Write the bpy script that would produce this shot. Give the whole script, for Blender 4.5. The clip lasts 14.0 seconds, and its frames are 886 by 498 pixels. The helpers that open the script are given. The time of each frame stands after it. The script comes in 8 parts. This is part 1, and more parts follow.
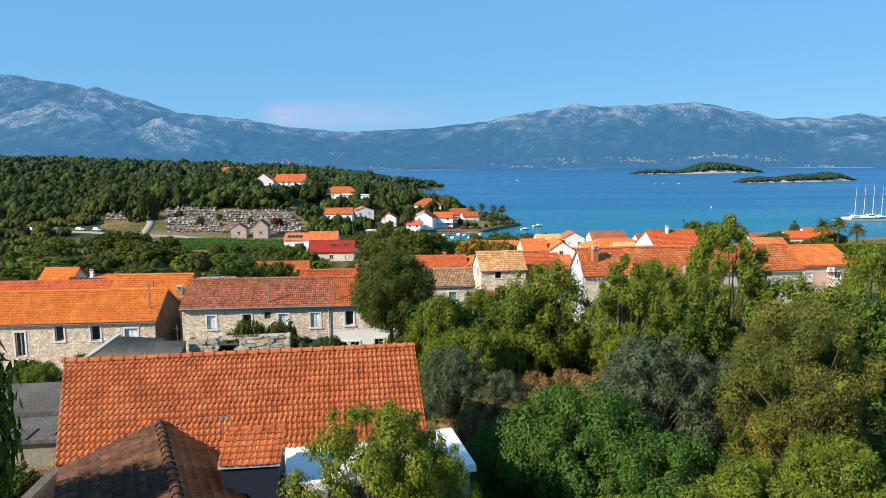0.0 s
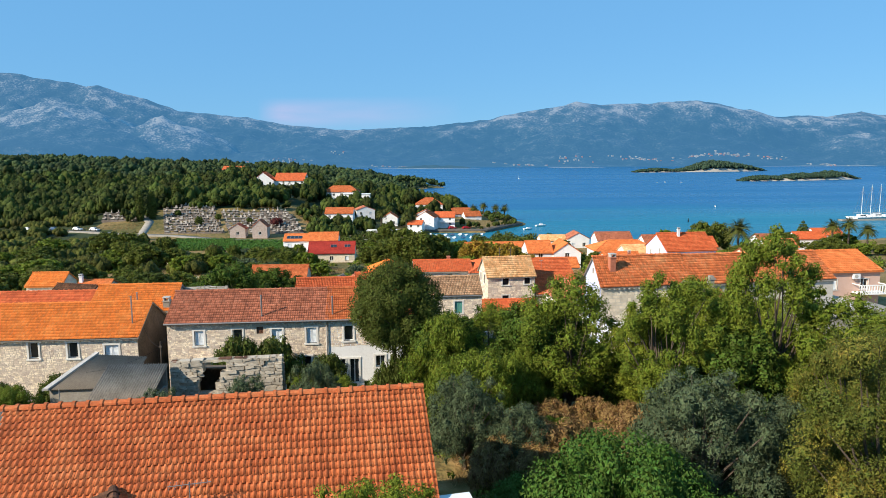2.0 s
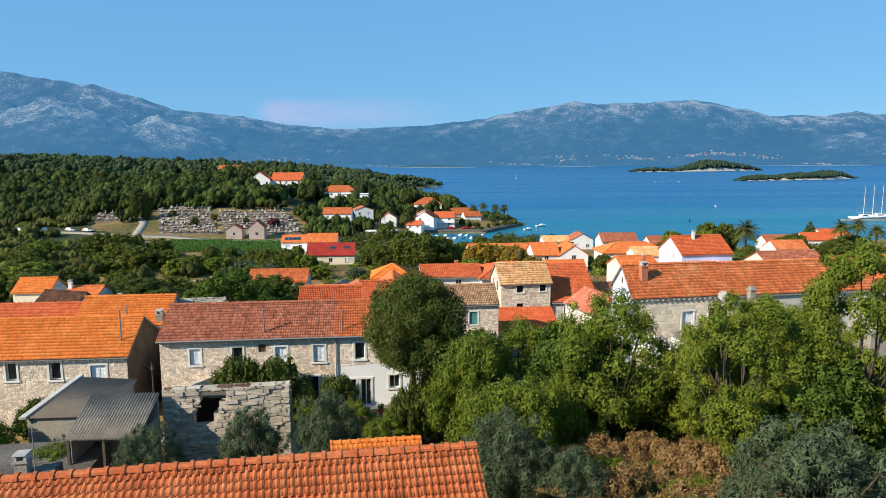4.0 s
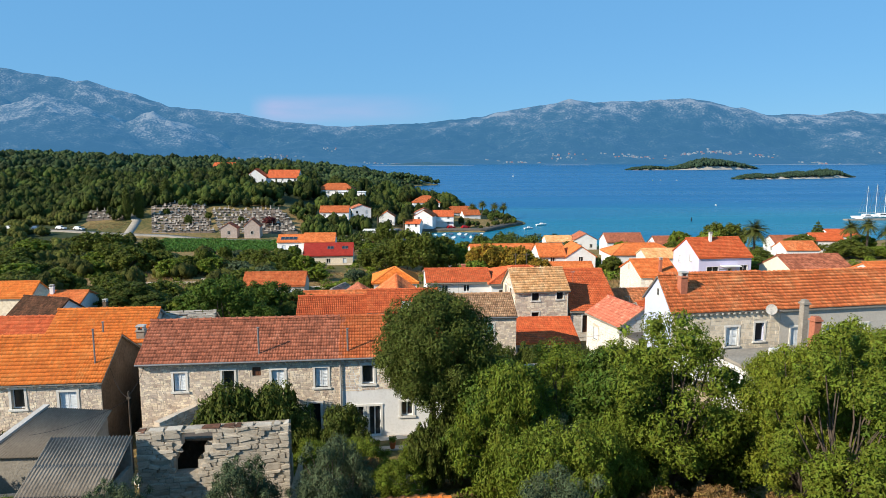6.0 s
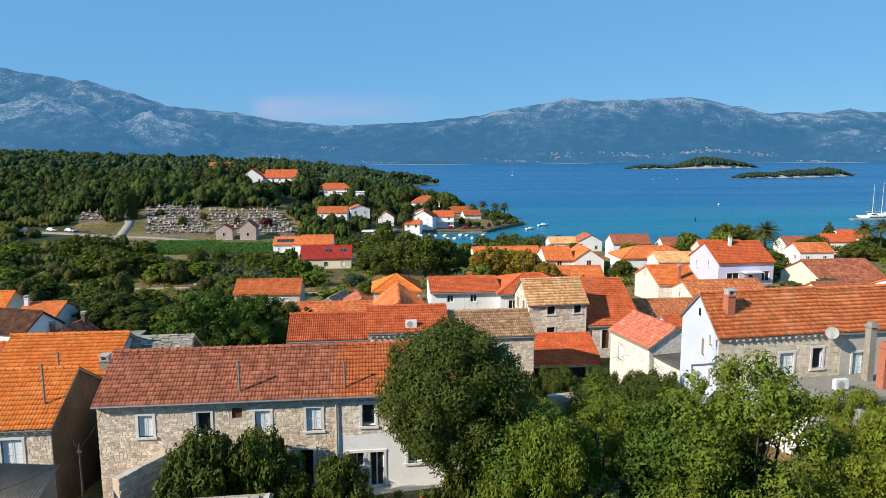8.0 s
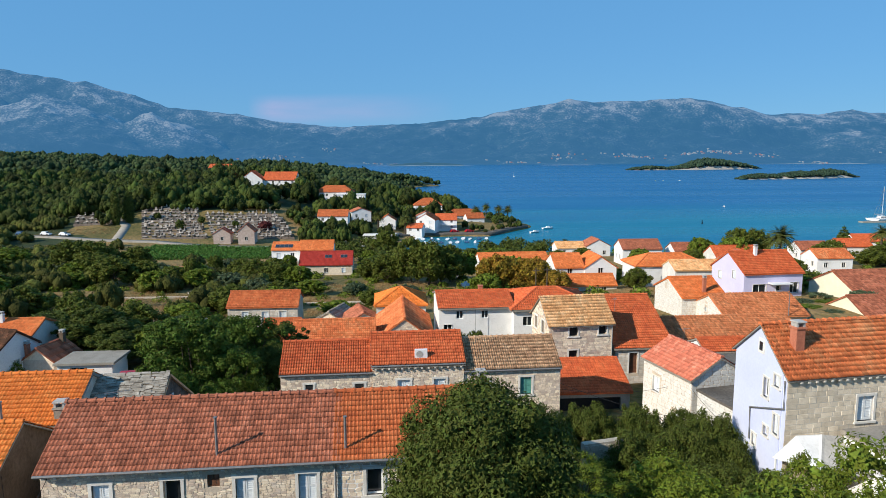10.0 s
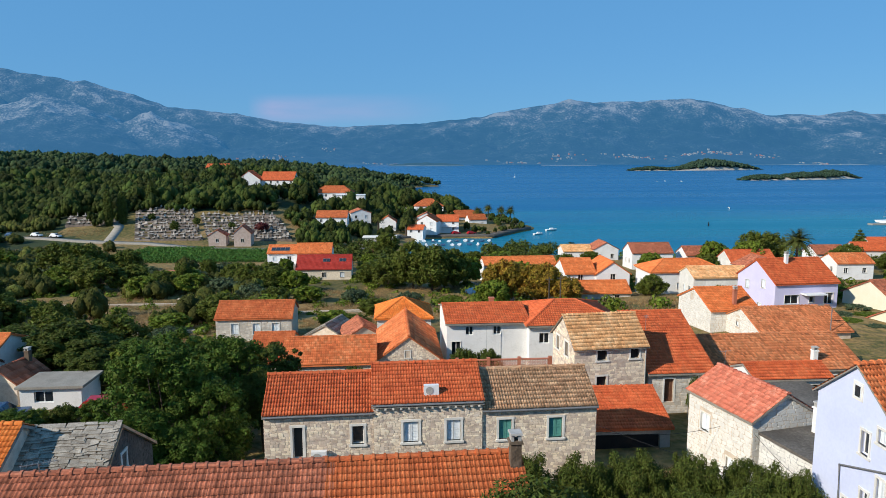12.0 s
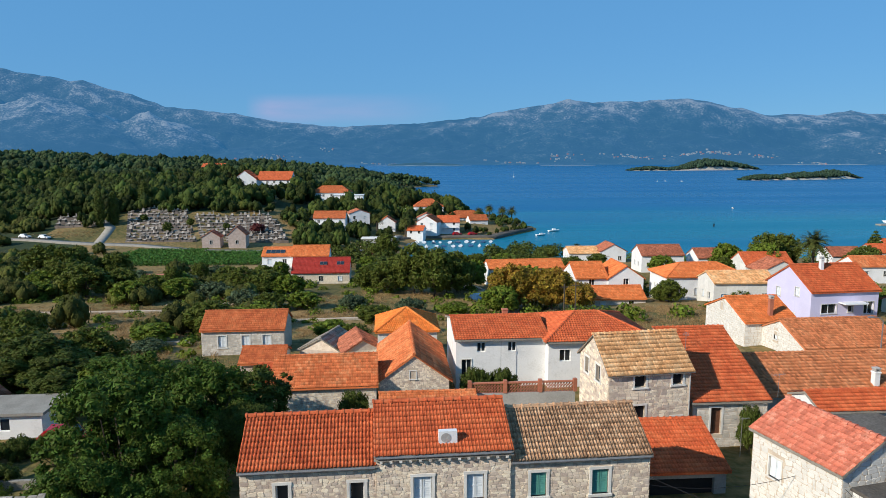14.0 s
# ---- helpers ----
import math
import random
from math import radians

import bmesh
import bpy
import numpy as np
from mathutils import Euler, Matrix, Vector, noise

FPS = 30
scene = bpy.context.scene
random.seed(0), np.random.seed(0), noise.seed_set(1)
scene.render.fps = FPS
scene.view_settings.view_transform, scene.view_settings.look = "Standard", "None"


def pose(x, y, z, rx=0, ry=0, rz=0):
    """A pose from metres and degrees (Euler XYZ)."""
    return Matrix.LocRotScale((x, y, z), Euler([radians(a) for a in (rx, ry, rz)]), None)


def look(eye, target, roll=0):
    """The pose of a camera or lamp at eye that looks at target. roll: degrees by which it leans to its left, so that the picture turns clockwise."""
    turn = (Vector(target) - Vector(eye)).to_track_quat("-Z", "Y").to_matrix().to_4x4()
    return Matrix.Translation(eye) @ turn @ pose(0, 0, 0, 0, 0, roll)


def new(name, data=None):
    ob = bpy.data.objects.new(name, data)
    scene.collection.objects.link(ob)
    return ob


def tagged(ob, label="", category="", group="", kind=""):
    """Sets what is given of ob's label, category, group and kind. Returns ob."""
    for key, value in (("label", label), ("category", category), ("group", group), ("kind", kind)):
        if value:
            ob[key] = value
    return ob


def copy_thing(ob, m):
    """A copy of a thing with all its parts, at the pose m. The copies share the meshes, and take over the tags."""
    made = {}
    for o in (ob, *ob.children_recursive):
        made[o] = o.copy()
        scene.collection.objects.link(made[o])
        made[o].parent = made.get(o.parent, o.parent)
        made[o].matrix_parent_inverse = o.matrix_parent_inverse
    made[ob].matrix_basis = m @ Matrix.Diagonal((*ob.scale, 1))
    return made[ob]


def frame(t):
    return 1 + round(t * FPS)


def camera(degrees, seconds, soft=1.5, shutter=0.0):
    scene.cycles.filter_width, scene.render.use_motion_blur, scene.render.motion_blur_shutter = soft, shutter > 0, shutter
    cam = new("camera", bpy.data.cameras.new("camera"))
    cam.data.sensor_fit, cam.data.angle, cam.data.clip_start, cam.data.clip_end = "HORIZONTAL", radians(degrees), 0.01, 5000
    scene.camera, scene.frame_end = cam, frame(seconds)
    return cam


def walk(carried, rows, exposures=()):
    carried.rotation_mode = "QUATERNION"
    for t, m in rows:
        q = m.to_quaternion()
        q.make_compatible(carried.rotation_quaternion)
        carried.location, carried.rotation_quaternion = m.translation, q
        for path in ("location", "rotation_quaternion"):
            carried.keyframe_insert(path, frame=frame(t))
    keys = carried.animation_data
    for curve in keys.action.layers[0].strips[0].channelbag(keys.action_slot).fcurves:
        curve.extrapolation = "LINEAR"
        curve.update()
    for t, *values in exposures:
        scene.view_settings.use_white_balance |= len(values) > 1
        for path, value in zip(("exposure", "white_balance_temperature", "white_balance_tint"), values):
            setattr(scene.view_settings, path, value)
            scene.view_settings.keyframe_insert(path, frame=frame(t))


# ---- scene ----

cam = camera(68.0, 14.0, soft=0.65)
PATH = [
    (0, (1.806, 0.543, 34.323), (1.984, 2.518, 34.063), -0.2),
    (0.5, (1.965, 1.701, 34.314), (2.141, 3.676, 34.052), -0.1),
    (1, (1.987, 2.718, 34.376), (2.162, 4.693, 34.112), -0.2),
    (1.5, (1.838, 3.66, 34.473), (2.012, 5.634, 34.208), -0.2),
    (2, (1.741, 4.704, 34.622), (1.916, 6.678, 34.357), -0.2),
    (2.5, (1.558, 5.869, 34.712), (1.736, 7.843, 34.445), -0.2),
    (3, (1.218, 6.942, 34.749), (1.398, 8.916, 34.481), -0.2),
    (3.5, (0.842, 8.07, 34.74), (1.025, 10.044, 34.473), -0.2),
    (6, (-0.419, 14.856, 34.713), (-0.22, 16.827, 34.439), 0.0),
    (6.5, (-0.509, 16.345, 34.766), (-0.309, 18.316, 34.49), 0.0),
    (7, (-0.598, 17.855, 34.807), (-0.397, 19.826, 34.53), 0.0),
    (7.5, (-0.553, 19.317, 34.829), (-0.351, 21.288, 34.553), -0.0),
    (8, (-0.582, 20.947, 34.863), (-0.379, 22.917, 34.586), -0.1),
    (10.5, (-0.863, 28.786, 35.254), (-0.663, 30.757, 34.981), -0.1),
    (11, (-0.848, 30.6, 35.193), (-0.649, 32.571, 34.919), -0.0),
    (11.5, (-0.915, 32.37, 35.165), (-0.715, 34.341, 34.892), -0.0),
    (12, (-0.966, 34.142, 35.157), (-0.764, 36.113, 34.884), -0.0),
    (12.5, (-0.998, 35.801, 35.173), (-0.796, 37.772, 34.901), -0.0),
    (13, (-1.042, 37.548, 35.129), (-0.838, 39.519, 34.857), -0.0),
    (13.5, (-1.061, 39.302, 35.058), (-0.855, 41.273, 34.785), -0.0),
    (14, (-1.18, 41.164, 34.797), (-0.973, 43.135, 34.524), -0.0),
]
walk(cam, [(t, look(eye, target, roll)) for t, eye, target, roll in PATH], [(0, 0.48, 6800, 10), (3, 0.4, 6750, 10), (7.5, 0.28, 6600, 10), (10.5, 0.08, 6350, 10), (14, 0.0, 6250, 10)])

# ---- world, sun, exposure ----
SUN_DIR = Vector((-2.0, -1.0, 1.35)).normalized()
world = bpy.data.worlds.new("world")
scene.world = world
world.use_nodes = True
wn = world.node_tree.nodes
sky = wn.new("ShaderNodeTexSky")
sky.sky_type = "NISHITA"
sky.sun_disc = False
sky.sun_elevation = math.asin(SUN_DIR.z)
sky.sun_rotation = math.atan2(SUN_DIR.x, SUN_DIR.y)
sky.altitude = 50
sky.air_density = 1.0
sky.dust_density = 0.0
sky.ozone_density = 3.0
air = wn.new("ShaderNodeMix")
air.data_type, air.blend_type = "RGBA", "MULTIPLY"
air.inputs[0].default_value = 1.0
air.inputs[7].default_value = (0.72, 0.98, 1.12, 1)
world.node_tree.links.new(sky.outputs[0], air.inputs[6])
haze = wn.new("ShaderNodeMix")
haze.data_type = "RGBA"
haze.inputs[0].default_value = 0.74
haze.inputs[7].default_value = (1.42, 4.2, 8.0, 1)
world.node_tree.links.new(air.outputs[2], haze.inputs[6])
world.node_tree.links.new(haze.outputs[2], wn["Background"].inputs[0])
wn["Background"].inputs[1].default_value = 0.085
sun = new("sun", bpy.data.lights.new("sun", "SUN"))
sun.data.energy = 5.0
sun.data.angle = radians(0.53)
sun.data.color = (1.0, 0.91, 0.765)
sun.matrix_world = look(SUN_DIR * 100, (0, 0, 0))


# ---- materials ----
def mat(name, cols, scale=2.0, rough=0.85, bump=0.15, vary=0.12, metal=0.0, spec=0.3, fine=9.0, contrast=0.5, trans=0.0, hue=0.0, glow=None):
    """A procedural surface: two scales of noise through a ramp of colours, varied from piece to piece."""
    m = bpy.data.materials.new(name)
    m.use_nodes = True
    n, ln = m.node_tree.nodes, m.node_tree.links
    bs = n["Principled BSDF"]
    geo = n.new("ShaderNodeNewGeometry")
    n1, n2 = n.new("ShaderNodeTexNoise"), n.new("ShaderNodeTexNoise")
    for k, sc, de in ((n1, scale, 5), (n2, scale * fine, 4)):
        k.inputs["Scale"].default_value = sc
        k.inputs["Detail"].default_value = de
        ln.new(geo.outputs["Position"], k.inputs["Vector"])
    mix = n.new("ShaderNodeMath")
    mix.operation = "MULTIPLY_ADD"
    mix.inputs[1].default_value = 0.55
    half = n.new("ShaderNodeMath")
    half.operation = "MULTIPLY"
    half.inputs[1].default_value = 0.45
    ln.new(n1.outputs[0], mix.inputs[0])
    ln.new(n2.outputs[0], half.inputs[0])
    ln.new(half.outputs[0], mix.inputs[2])
    ramp = n.new("ShaderNodeValToRGB")
    el = ramp.color_ramp.elements
    lo, hi = 0.5 - 0.5 * contrast * 0.6, 0.5 + 0.5 * contrast * 0.6
    for i, c in enumerate(cols):
        p = lo + (hi - lo) * i / max(1, len(cols) - 1)
        e = el[i] if i < 2 else el.new(p)
        e.position = p
        e.color = (*c, 1)
    if len(cols) == 1:
        el[1].color = (*cols[0], 1)
    ln.new(mix.outputs[0], ramp.inputs[0])
    hsv = n.new("ShaderNodeHueSaturation")
    info = n.new("ShaderNodeObjectInfo")
    add = n.new("ShaderNodeMath")
    ln.new(geo.outputs["Random Per Island"], add.inputs[0])
    ln.new(info.outputs["Random"], add.inputs[1])
    fr = n.new("ShaderNodeMath")
    fr.operation = "FRACT"
    ln.new(add.outputs[0], fr.inputs[0])
    mr = n.new("ShaderNodeMapRange")
    mr.inputs["To Min"].default_value, mr.inputs["To Max"].default_value = 1 - vary, 1 + vary
    ln.new(fr.outputs[0], mr.inputs[0])
    ln.new(mr.outputs[0], hsv.inputs["Value"])
    if hue:
        mh = n.new("ShaderNodeMapRange")
        mh.inputs["To Min"].default_value, mh.inputs["To Max"].default_value = 0.5 - hue, 0.5 + hue
        ln.new(fr.outputs[0], mh.inputs[0])
        ln.new(mh.outputs[0], hsv.inputs["Hue"])
    ln.new(ramp.outputs[0], hsv.inputs["Color"])
    ln.new(hsv.outputs[0], bs.inputs["Base Color"])
    bs.inputs["Roughness"].default_value = rough
    bs.inputs["Metallic"].default_value = metal
    bs.inputs["Specular IOR Level"].default_value = spec
    if bump:
        b = n.new("ShaderNodeBump")
        b.inputs["Strength"].default_value = bump
        b.inputs["Distance"].default_value = 0.3 / scale
        ln.new(mix.outputs[0], b.inputs["Height"])
        ln.new(b.outputs[0], bs.inputs["Normal"])
    if trans:
        tr, ms = n.new("ShaderNodeBsdfTranslucent"), n.new("ShaderNodeMixShader")
        ms.inputs[0].default_value = trans
        ln.new(hsv.outputs[0], tr.inputs[0])
        ln.new(bs.outputs[0], ms.inputs[1])
        ln.new(tr.outputs[0], ms.inputs[2])
        ln.new(ms.outputs[0], n["Material Output"].inputs[0])
    # emission that puts distance haze into far backdrops
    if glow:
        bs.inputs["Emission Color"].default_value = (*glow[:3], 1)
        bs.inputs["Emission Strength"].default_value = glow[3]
    return m


M_TILE_NEW = mat("tile_terracotta", [(0.38, 0.084, 0.026), (0.52, 0.130, 0.040), (0.60, 0.190, 0.068)], 1.2, 0.8, 0.1, 0.17, fine=12)
M_TILE_OLD = mat("tile_weathered", [(0.20, 0.080, 0.050), (0.40, 0.128, 0.068), (0.50, 0.205, 0.125)], 1.1, 0.9, 0.2, 0.34, fine=10, contrast=0.8)
M_TILE_ORANGE = mat("tile_orange", [(0.62, 0.150, 0.026), (0.77, 0.205, 0.034), (0.81, 0.275, 0.065)], 1.0, 0.8, 0.1, 0.15)
M_TILE_CLEAN = mat("tile_clean", [(0.54, 0.135, 0.036), (0.69, 0.185, 0.050), (0.77, 0.26, 0.085)], 1.0, 0.8, 0.1, 0.15)
M_TILE_RED = mat("tile_red", [(0.46, 0.085, 0.028), (0.60, 0.125, 0.04), (0.68, 0.18, 0.065)], 1.2, 0.8, 0.1, 0.16)
M_TILE_PALE = mat("tile_sandy", [(0.60, 0.27, 0.10), (0.80, 0.42, 0.18), (0.88, 0.58, 0.31)], 1.0, 0.85, 0.15, 0.22)
M_TILE_MIX = mat("tile_patched", [(0.44, 0.10, 0.035), (0.62, 0.17, 0.055), (0.74, 0.36, 0.16)], 0.45, 0.85, 0.15, 0.25, fine=6, contrast=0.9)
M_TILE_BROWN = mat("tile_brownish", [(0.34, 0.105, 0.045), (0.53, 0.18, 0.07), (0.64, 0.30, 0.145)], 0.6, 0.85, 0.15, 0.34, fine=7, contrast=0.9)
M_TILE_GREY = mat("tile_lichened", [(0.22, 0.105, 0.055), (0.52, 0.30, 0.165), (0.68, 0.47, 0.29)], 1.5, 0.95, 0.2, 0.3, contrast=0.8)
M_TILE_PINK = mat("tile_pinkish", [(0.40, 0.11, 0.07), (0.54, 0.16, 0.095), (0.68, 0.33, 0.23)], 1.6, 0.85, 0.15, 0.2, contrast=0.8)
M_TILE_CRIMSON = mat("tile_crimson", [(0.36, 0.03, 0.02), (0.46, 0.045, 0.03)], 1.5, 0.7, 0.1, 0.12)
M_MORTAR = mat("mortar", [(0.50, 0.40, 0.305), (0.66, 0.56, 0.44)], 2.0, 0.95, 0.3, 0.05)
M_STONE = mat("limestone", [(0.48, 0.355, 0.255), (0.74, 0.61, 0.475), (0.86, 0.77, 0.655)], 3.2, 0.9, 0.3, 0.27, contrast=0.85, hue=0.015)
M_BLOCK = mat("squared_blocks", [(0.52, 0.43, 0.32), (0.70, 0.60, 0.46), (0.80, 0.71, 0.57)], 2.4, 0.9, 0.25, 0.16, contrast=0.7)
M_STONE_GREY = mat("limestone_grey", [(0.38, 0.33, 0.27), (0.61, 0.56, 0.49), (0.76, 0.72, 0.65)], 2.4, 0.9, 0.35, 0.2, contrast=0.85)
M_STONE_PALE = mat("limestone_pale", [(0.66, 0.63, 0.57), (0.79, 0.76, 0.70)], 2.2, 0.9, 0.2, 0.08)
M_WHITE = mat("white_render", [(0.70, 0.69, 0.66), (0.80, 0.79, 0.77), (0.83, 0.82, 0.80)], 0.8, 0.9, 0.05, 0.02)
M_LILAC = mat("lilac_render", [(0.60, 0.56, 0.74), (0.66, 0.62, 0.80)], 0.7, 0.9, 0.05, 0.02)
M_BLUEWALL = mat("pale_blue_render", [(0.58, 0.62, 0.80), (0.64, 0.68, 0.86)], 0.7, 0.9, 0.05, 0.02)
M_YELLOW = mat("cream_render", [(0.76, 0.71, 0.52), (0.80, 0.76, 0.60)], 0.7, 0.9, 0.05, 0.02)
M_PINK = mat("pink_render", [(0.58, 0.38, 0.30), (0.64, 0.44, 0.36)], 0.7, 0.9, 0.05, 0.02)
M_GREYR = mat("grey_cement", [(0.34, 0.325, 0.30), (0.48, 0.46, 0.43)], 0.9, 0.95, 0.2, 0.05)
M_CONC = mat("concrete", [(0.19, 0.168, 0.14), (0.29, 0.262, 0.22), (0.39, 0.355, 0.30)], 0.8, 0.95, 0.25, 0.05, contrast=0.8)
M_SLATE = mat("stone_slab", [(0.17, 0.143, 0.112), (0.30, 0.262, 0.212), (0.44, 0.395, 0.33)], 2.5, 0.9, 0.35, 0.22)
M_DARK = mat("dark_interior", [(0.012, 0.012, 0.014), (0.02, 0.02, 0.022)], 2, 0.8, 0.0, 0.1)
M_WOODW = mat("white_painted_wood", [(0.72, 0.72, 0.70), (0.80, 0.80, 0.79)], 5, 0.6, 0.05, 0.03)
M_SHUT = mat("grey_white_shutter", [(0.64, 0.68, 0.70), (0.77, 0.80, 0.81)], 6, 0.65, 0.05, 0.05)
M_GREEN = mat("green_shutter", [(0.08, 0.26, 0.22), (0.12, 0.34, 0.28)], 5, 0.6, 0.05, 0.05)
M_BROWNW = mat("brown_wood", [(0.10, 0.045, 0.025), (0.20, 0.09, 0.05)], 5, 0.6, 0.1, 0.1)
M_METAL = mat("galvanised_metal", [(0.20, 0.195, 0.19), (0.32, 0.31, 0.30)], 5, 0.55, 0.05, 0.05, metal=0.5)
M_BRICK = mat("red_brick", [(0.36, 0.12, 0.07), (0.50, 0.19, 0.11)], 6, 0.9, 0.2, 0.15)
M_CORR = mat("fibre_cement", [(0.14, 0.115, 0.09), (0.26, 0.22, 0.175), (0.38, 0.33, 0.27)], 0.9, 0.95, 0.2, 0.05, contrast=0.8)
M_FIBRE = mat("pale_fibre_sheet", [(0.115, 0.094, 0.072), (0.235, 0.198, 0.155)], 0.8, 0.9, 0.15, 0.04, contrast=0.8)
# stained concrete, also reused where a surface's shade is put into colour
M_SLABS = mat("stained_concrete", [(0.055, 0.046, 0.037), (0.115, 0.099, 0.082), (0.225, 0.20, 0.172)], 0.5, 0.95, 0.3, 0.1, fine=14, contrast=0.9)
M_EARTHR = mat("brown_earth_render", [(0.06, 0.045, 0.03), (0.13, 0.095, 0.065), (0.20, 0.15, 0.11)], 0.7, 0.95, 0.3, 0.05, contrast=0.8)
M_RUIN = mat("dry_wall_stone", [(0.26, 0.215, 0.16), (0.45, 0.39, 0.31), (0.60, 0.54, 0.45)], 2.4, 0.9, 0.4, 0.2, contrast=0.85)
M_BEIGER = mat("beige_grey_render", [(0.46, 0.42, 0.36), (0.62, 0.57, 0.50)], 0.8, 0.95, 0.15, 0.03, contrast=0.7)
M_PINKSTONE = mat("pinkish_stone", [(0.36, 0.27, 0.225), (0.50, 0.39, 0.33), (0.60, 0.49, 0.42)], 1.6, 0.9, 0.25, 0.08, contrast=0.75)
M_CEMWALL = mat("cemetery_terrace_stone", [(0.12, 0.095, 0.078), (0.24, 0.19, 0.155), (0.40, 0.33, 0.28)], 0.7, 0.95, 0.3, 0.3, contrast=0.85)
M_SAILCOVER = mat("sail_cover_cloth", [(0.30, 0.30, 0.32), (0.42, 0.42, 0.43)], 3, 0.9, 0.05, 0.03)
M_TOMB = mat("tomb_stone", [(0.20, 0.165, 0.135), (0.40, 0.35, 0.295), (0.62, 0.56, 0.49)], 0.5, 0.9, 0.2, 0.45, contrast=0.9)
# mossy tile, coloured darker still for the tree shade on the wing
M_TILE_MOSS = mat("tile_mossy", [(0.030, 0.021, 0.013), (0.082, 0.039, 0.022), (0.205, 0.083, 0.047)], 1.1, 0.95, 0.25, 0.35, fine=8, contrast=0.9)
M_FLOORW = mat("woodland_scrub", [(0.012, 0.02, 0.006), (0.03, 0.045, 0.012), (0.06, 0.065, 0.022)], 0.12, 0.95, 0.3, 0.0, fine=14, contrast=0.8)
M_BLUEBLK = mat("blue_black_cladding", [(0.015, 0.02, 0.035), (0.025, 0.032, 0.05)], 3, 0.5, 0.05, 0.05)
M_BARK = mat("bark", [(0.05, 0.038, 0.028), (0.13, 0.10, 0.075)], 4, 0.95, 0.5, 0.1)
M_GLASS = bpy.data.materials.new("window_glass")
M_GLASS.use_nodes = True
gb = M_GLASS.node_tree.nodes["Principled BSDF"]
gb.inputs["Base Color"].default_value = (0.02, 0.025, 0.03, 1)
gb.inputs["Roughness"].default_value = 0.08
gb.inputs["Specular IOR Level"].default_value = 0.8


def leaf(name, a, b, c, vary=0.35, hue=0.02, scale=1.3):
    return mat(name, [a, b, c], scale, 0.65, 0.0, vary, spec=0.12, trans=0.18, hue=hue, contrast=0.9)


def wood_leaf(name, cols, low=0.62, high=1.4, vary=0.16, scale=0.5):
    """Foliage of many trees in one mesh, each tree with a tone of its own."""
    m = mat(name, cols, scale, 0.7, 0.9, vary, spec=0.1, hue=0.018, contrast=0.9)
    n, ln = m.node_tree.nodes, m.node_tree.links
    hsv = n["Hue/Saturation/Value"]
    at, mr, mul = n.new("ShaderNodeAttribute"), n.new("ShaderNodeMapRange"), n.new("ShaderNodeMath")
    at.attribute_name = "tone"
    mr.inputs["To Min"].default_value, mr.inputs["To Max"].default_value = low, high
    mul.operation = "MULTIPLY"
    src = hsv.inputs["Value"].links[0].from_socket
    ln.new(at.outputs["Fac"], mr.inputs[0])
    ln.new(mr.outputs[0], mul.inputs[0])
    ln.new(src, mul.inputs[1])
    ln.new(mul.outputs[0], hsv.inputs["Value"])
    return m


M_LEAF = leaf("leaf_green", (0.068, 0.096, 0.010), (0.128, 0.166, 0.018), (0.218, 0.248, 0.036))
M_LEAF_DARK = leaf("leaf_dark", (0.042, 0.059, 0.010), (0.076, 0.096, 0.017), (0.132, 0.148, 0.031))
M_LEAF_DEEP = leaf("leaf_deep", (0.036, 0.064, 0.009), (0.068, 0.110, 0.015), (0.128, 0.170, 0.029))
M_LEAF_LIGHT = leaf("leaf_light", (0.096, 0.126, 0.012), (0.170, 0.202, 0.021), (0.265, 0.284, 0.040))
M_LEAF_OLIVE = leaf("leaf_olive", (0.044, 0.066, 0.030), (0.082, 0.110, 0.054), (0.142, 0.172, 0.090))
M_LEAF_YELLOW = leaf("leaf_yellowing", (0.038, 0.070, 0.013), (0.115, 0.126, 0.023), (0.44, 0.305, 0.056), scale=0.75)
M_LEAF_RUST = leaf("leaf_rusty", (0.09, 0.10, 0.014), (0.27, 0.17, 0.022), (0.46, 0.18, 0.03), scale=0.3)
M_LEAF_PLUM = leaf("leaf_plum", (0.07, 0.018, 0.018), (0.13, 0.03, 0.03), (0.22, 0.06, 0.05))
M_LEAF_VALLEY = leaf("leaf_valley", (0.052, 0.069, 0.010), (0.094, 0.113, 0.017), (0.168, 0.176, 0.032))
M_LEAF_PALM = leaf("leaf_palm", (0.050, 0.066, 0.016), (0.100, 0.112, 0.026), (0.215, 0.190, 0.050))
M_LEAF_IVY = leaf("leaf_ivy", (0.036, 0.080, 0.012), (0.064, 0.128, 0.020), (0.115, 0.190, 0.036), 0.3)
M_WOOD = wood_leaf("pine_wood", [(0.021, 0.034, 0.008), (0.048, 0.065, 0.012), (0.096, 0.110, 0.022)], 0.5, 1.5)
# farther pine greens, bluer and flatter to carry distance haze
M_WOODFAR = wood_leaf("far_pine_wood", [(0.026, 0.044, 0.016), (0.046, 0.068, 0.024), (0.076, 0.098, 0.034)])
M_SCRUB = wood_leaf("valley_scrub", [(0.034, 0.043, 0.008), (0.078, 0.084, 0.016), (0.146, 0.138, 0.032)], 0.5, 1.5)
# islet foliage with haze mixed into its greens
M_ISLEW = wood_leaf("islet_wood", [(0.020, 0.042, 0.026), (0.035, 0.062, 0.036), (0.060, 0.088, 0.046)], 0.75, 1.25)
M_VINE = leaf("leaf_vine", (0.05, 0.12, 0.02), (0.08, 0.17, 0.03), (0.11, 0.2, 0.04))
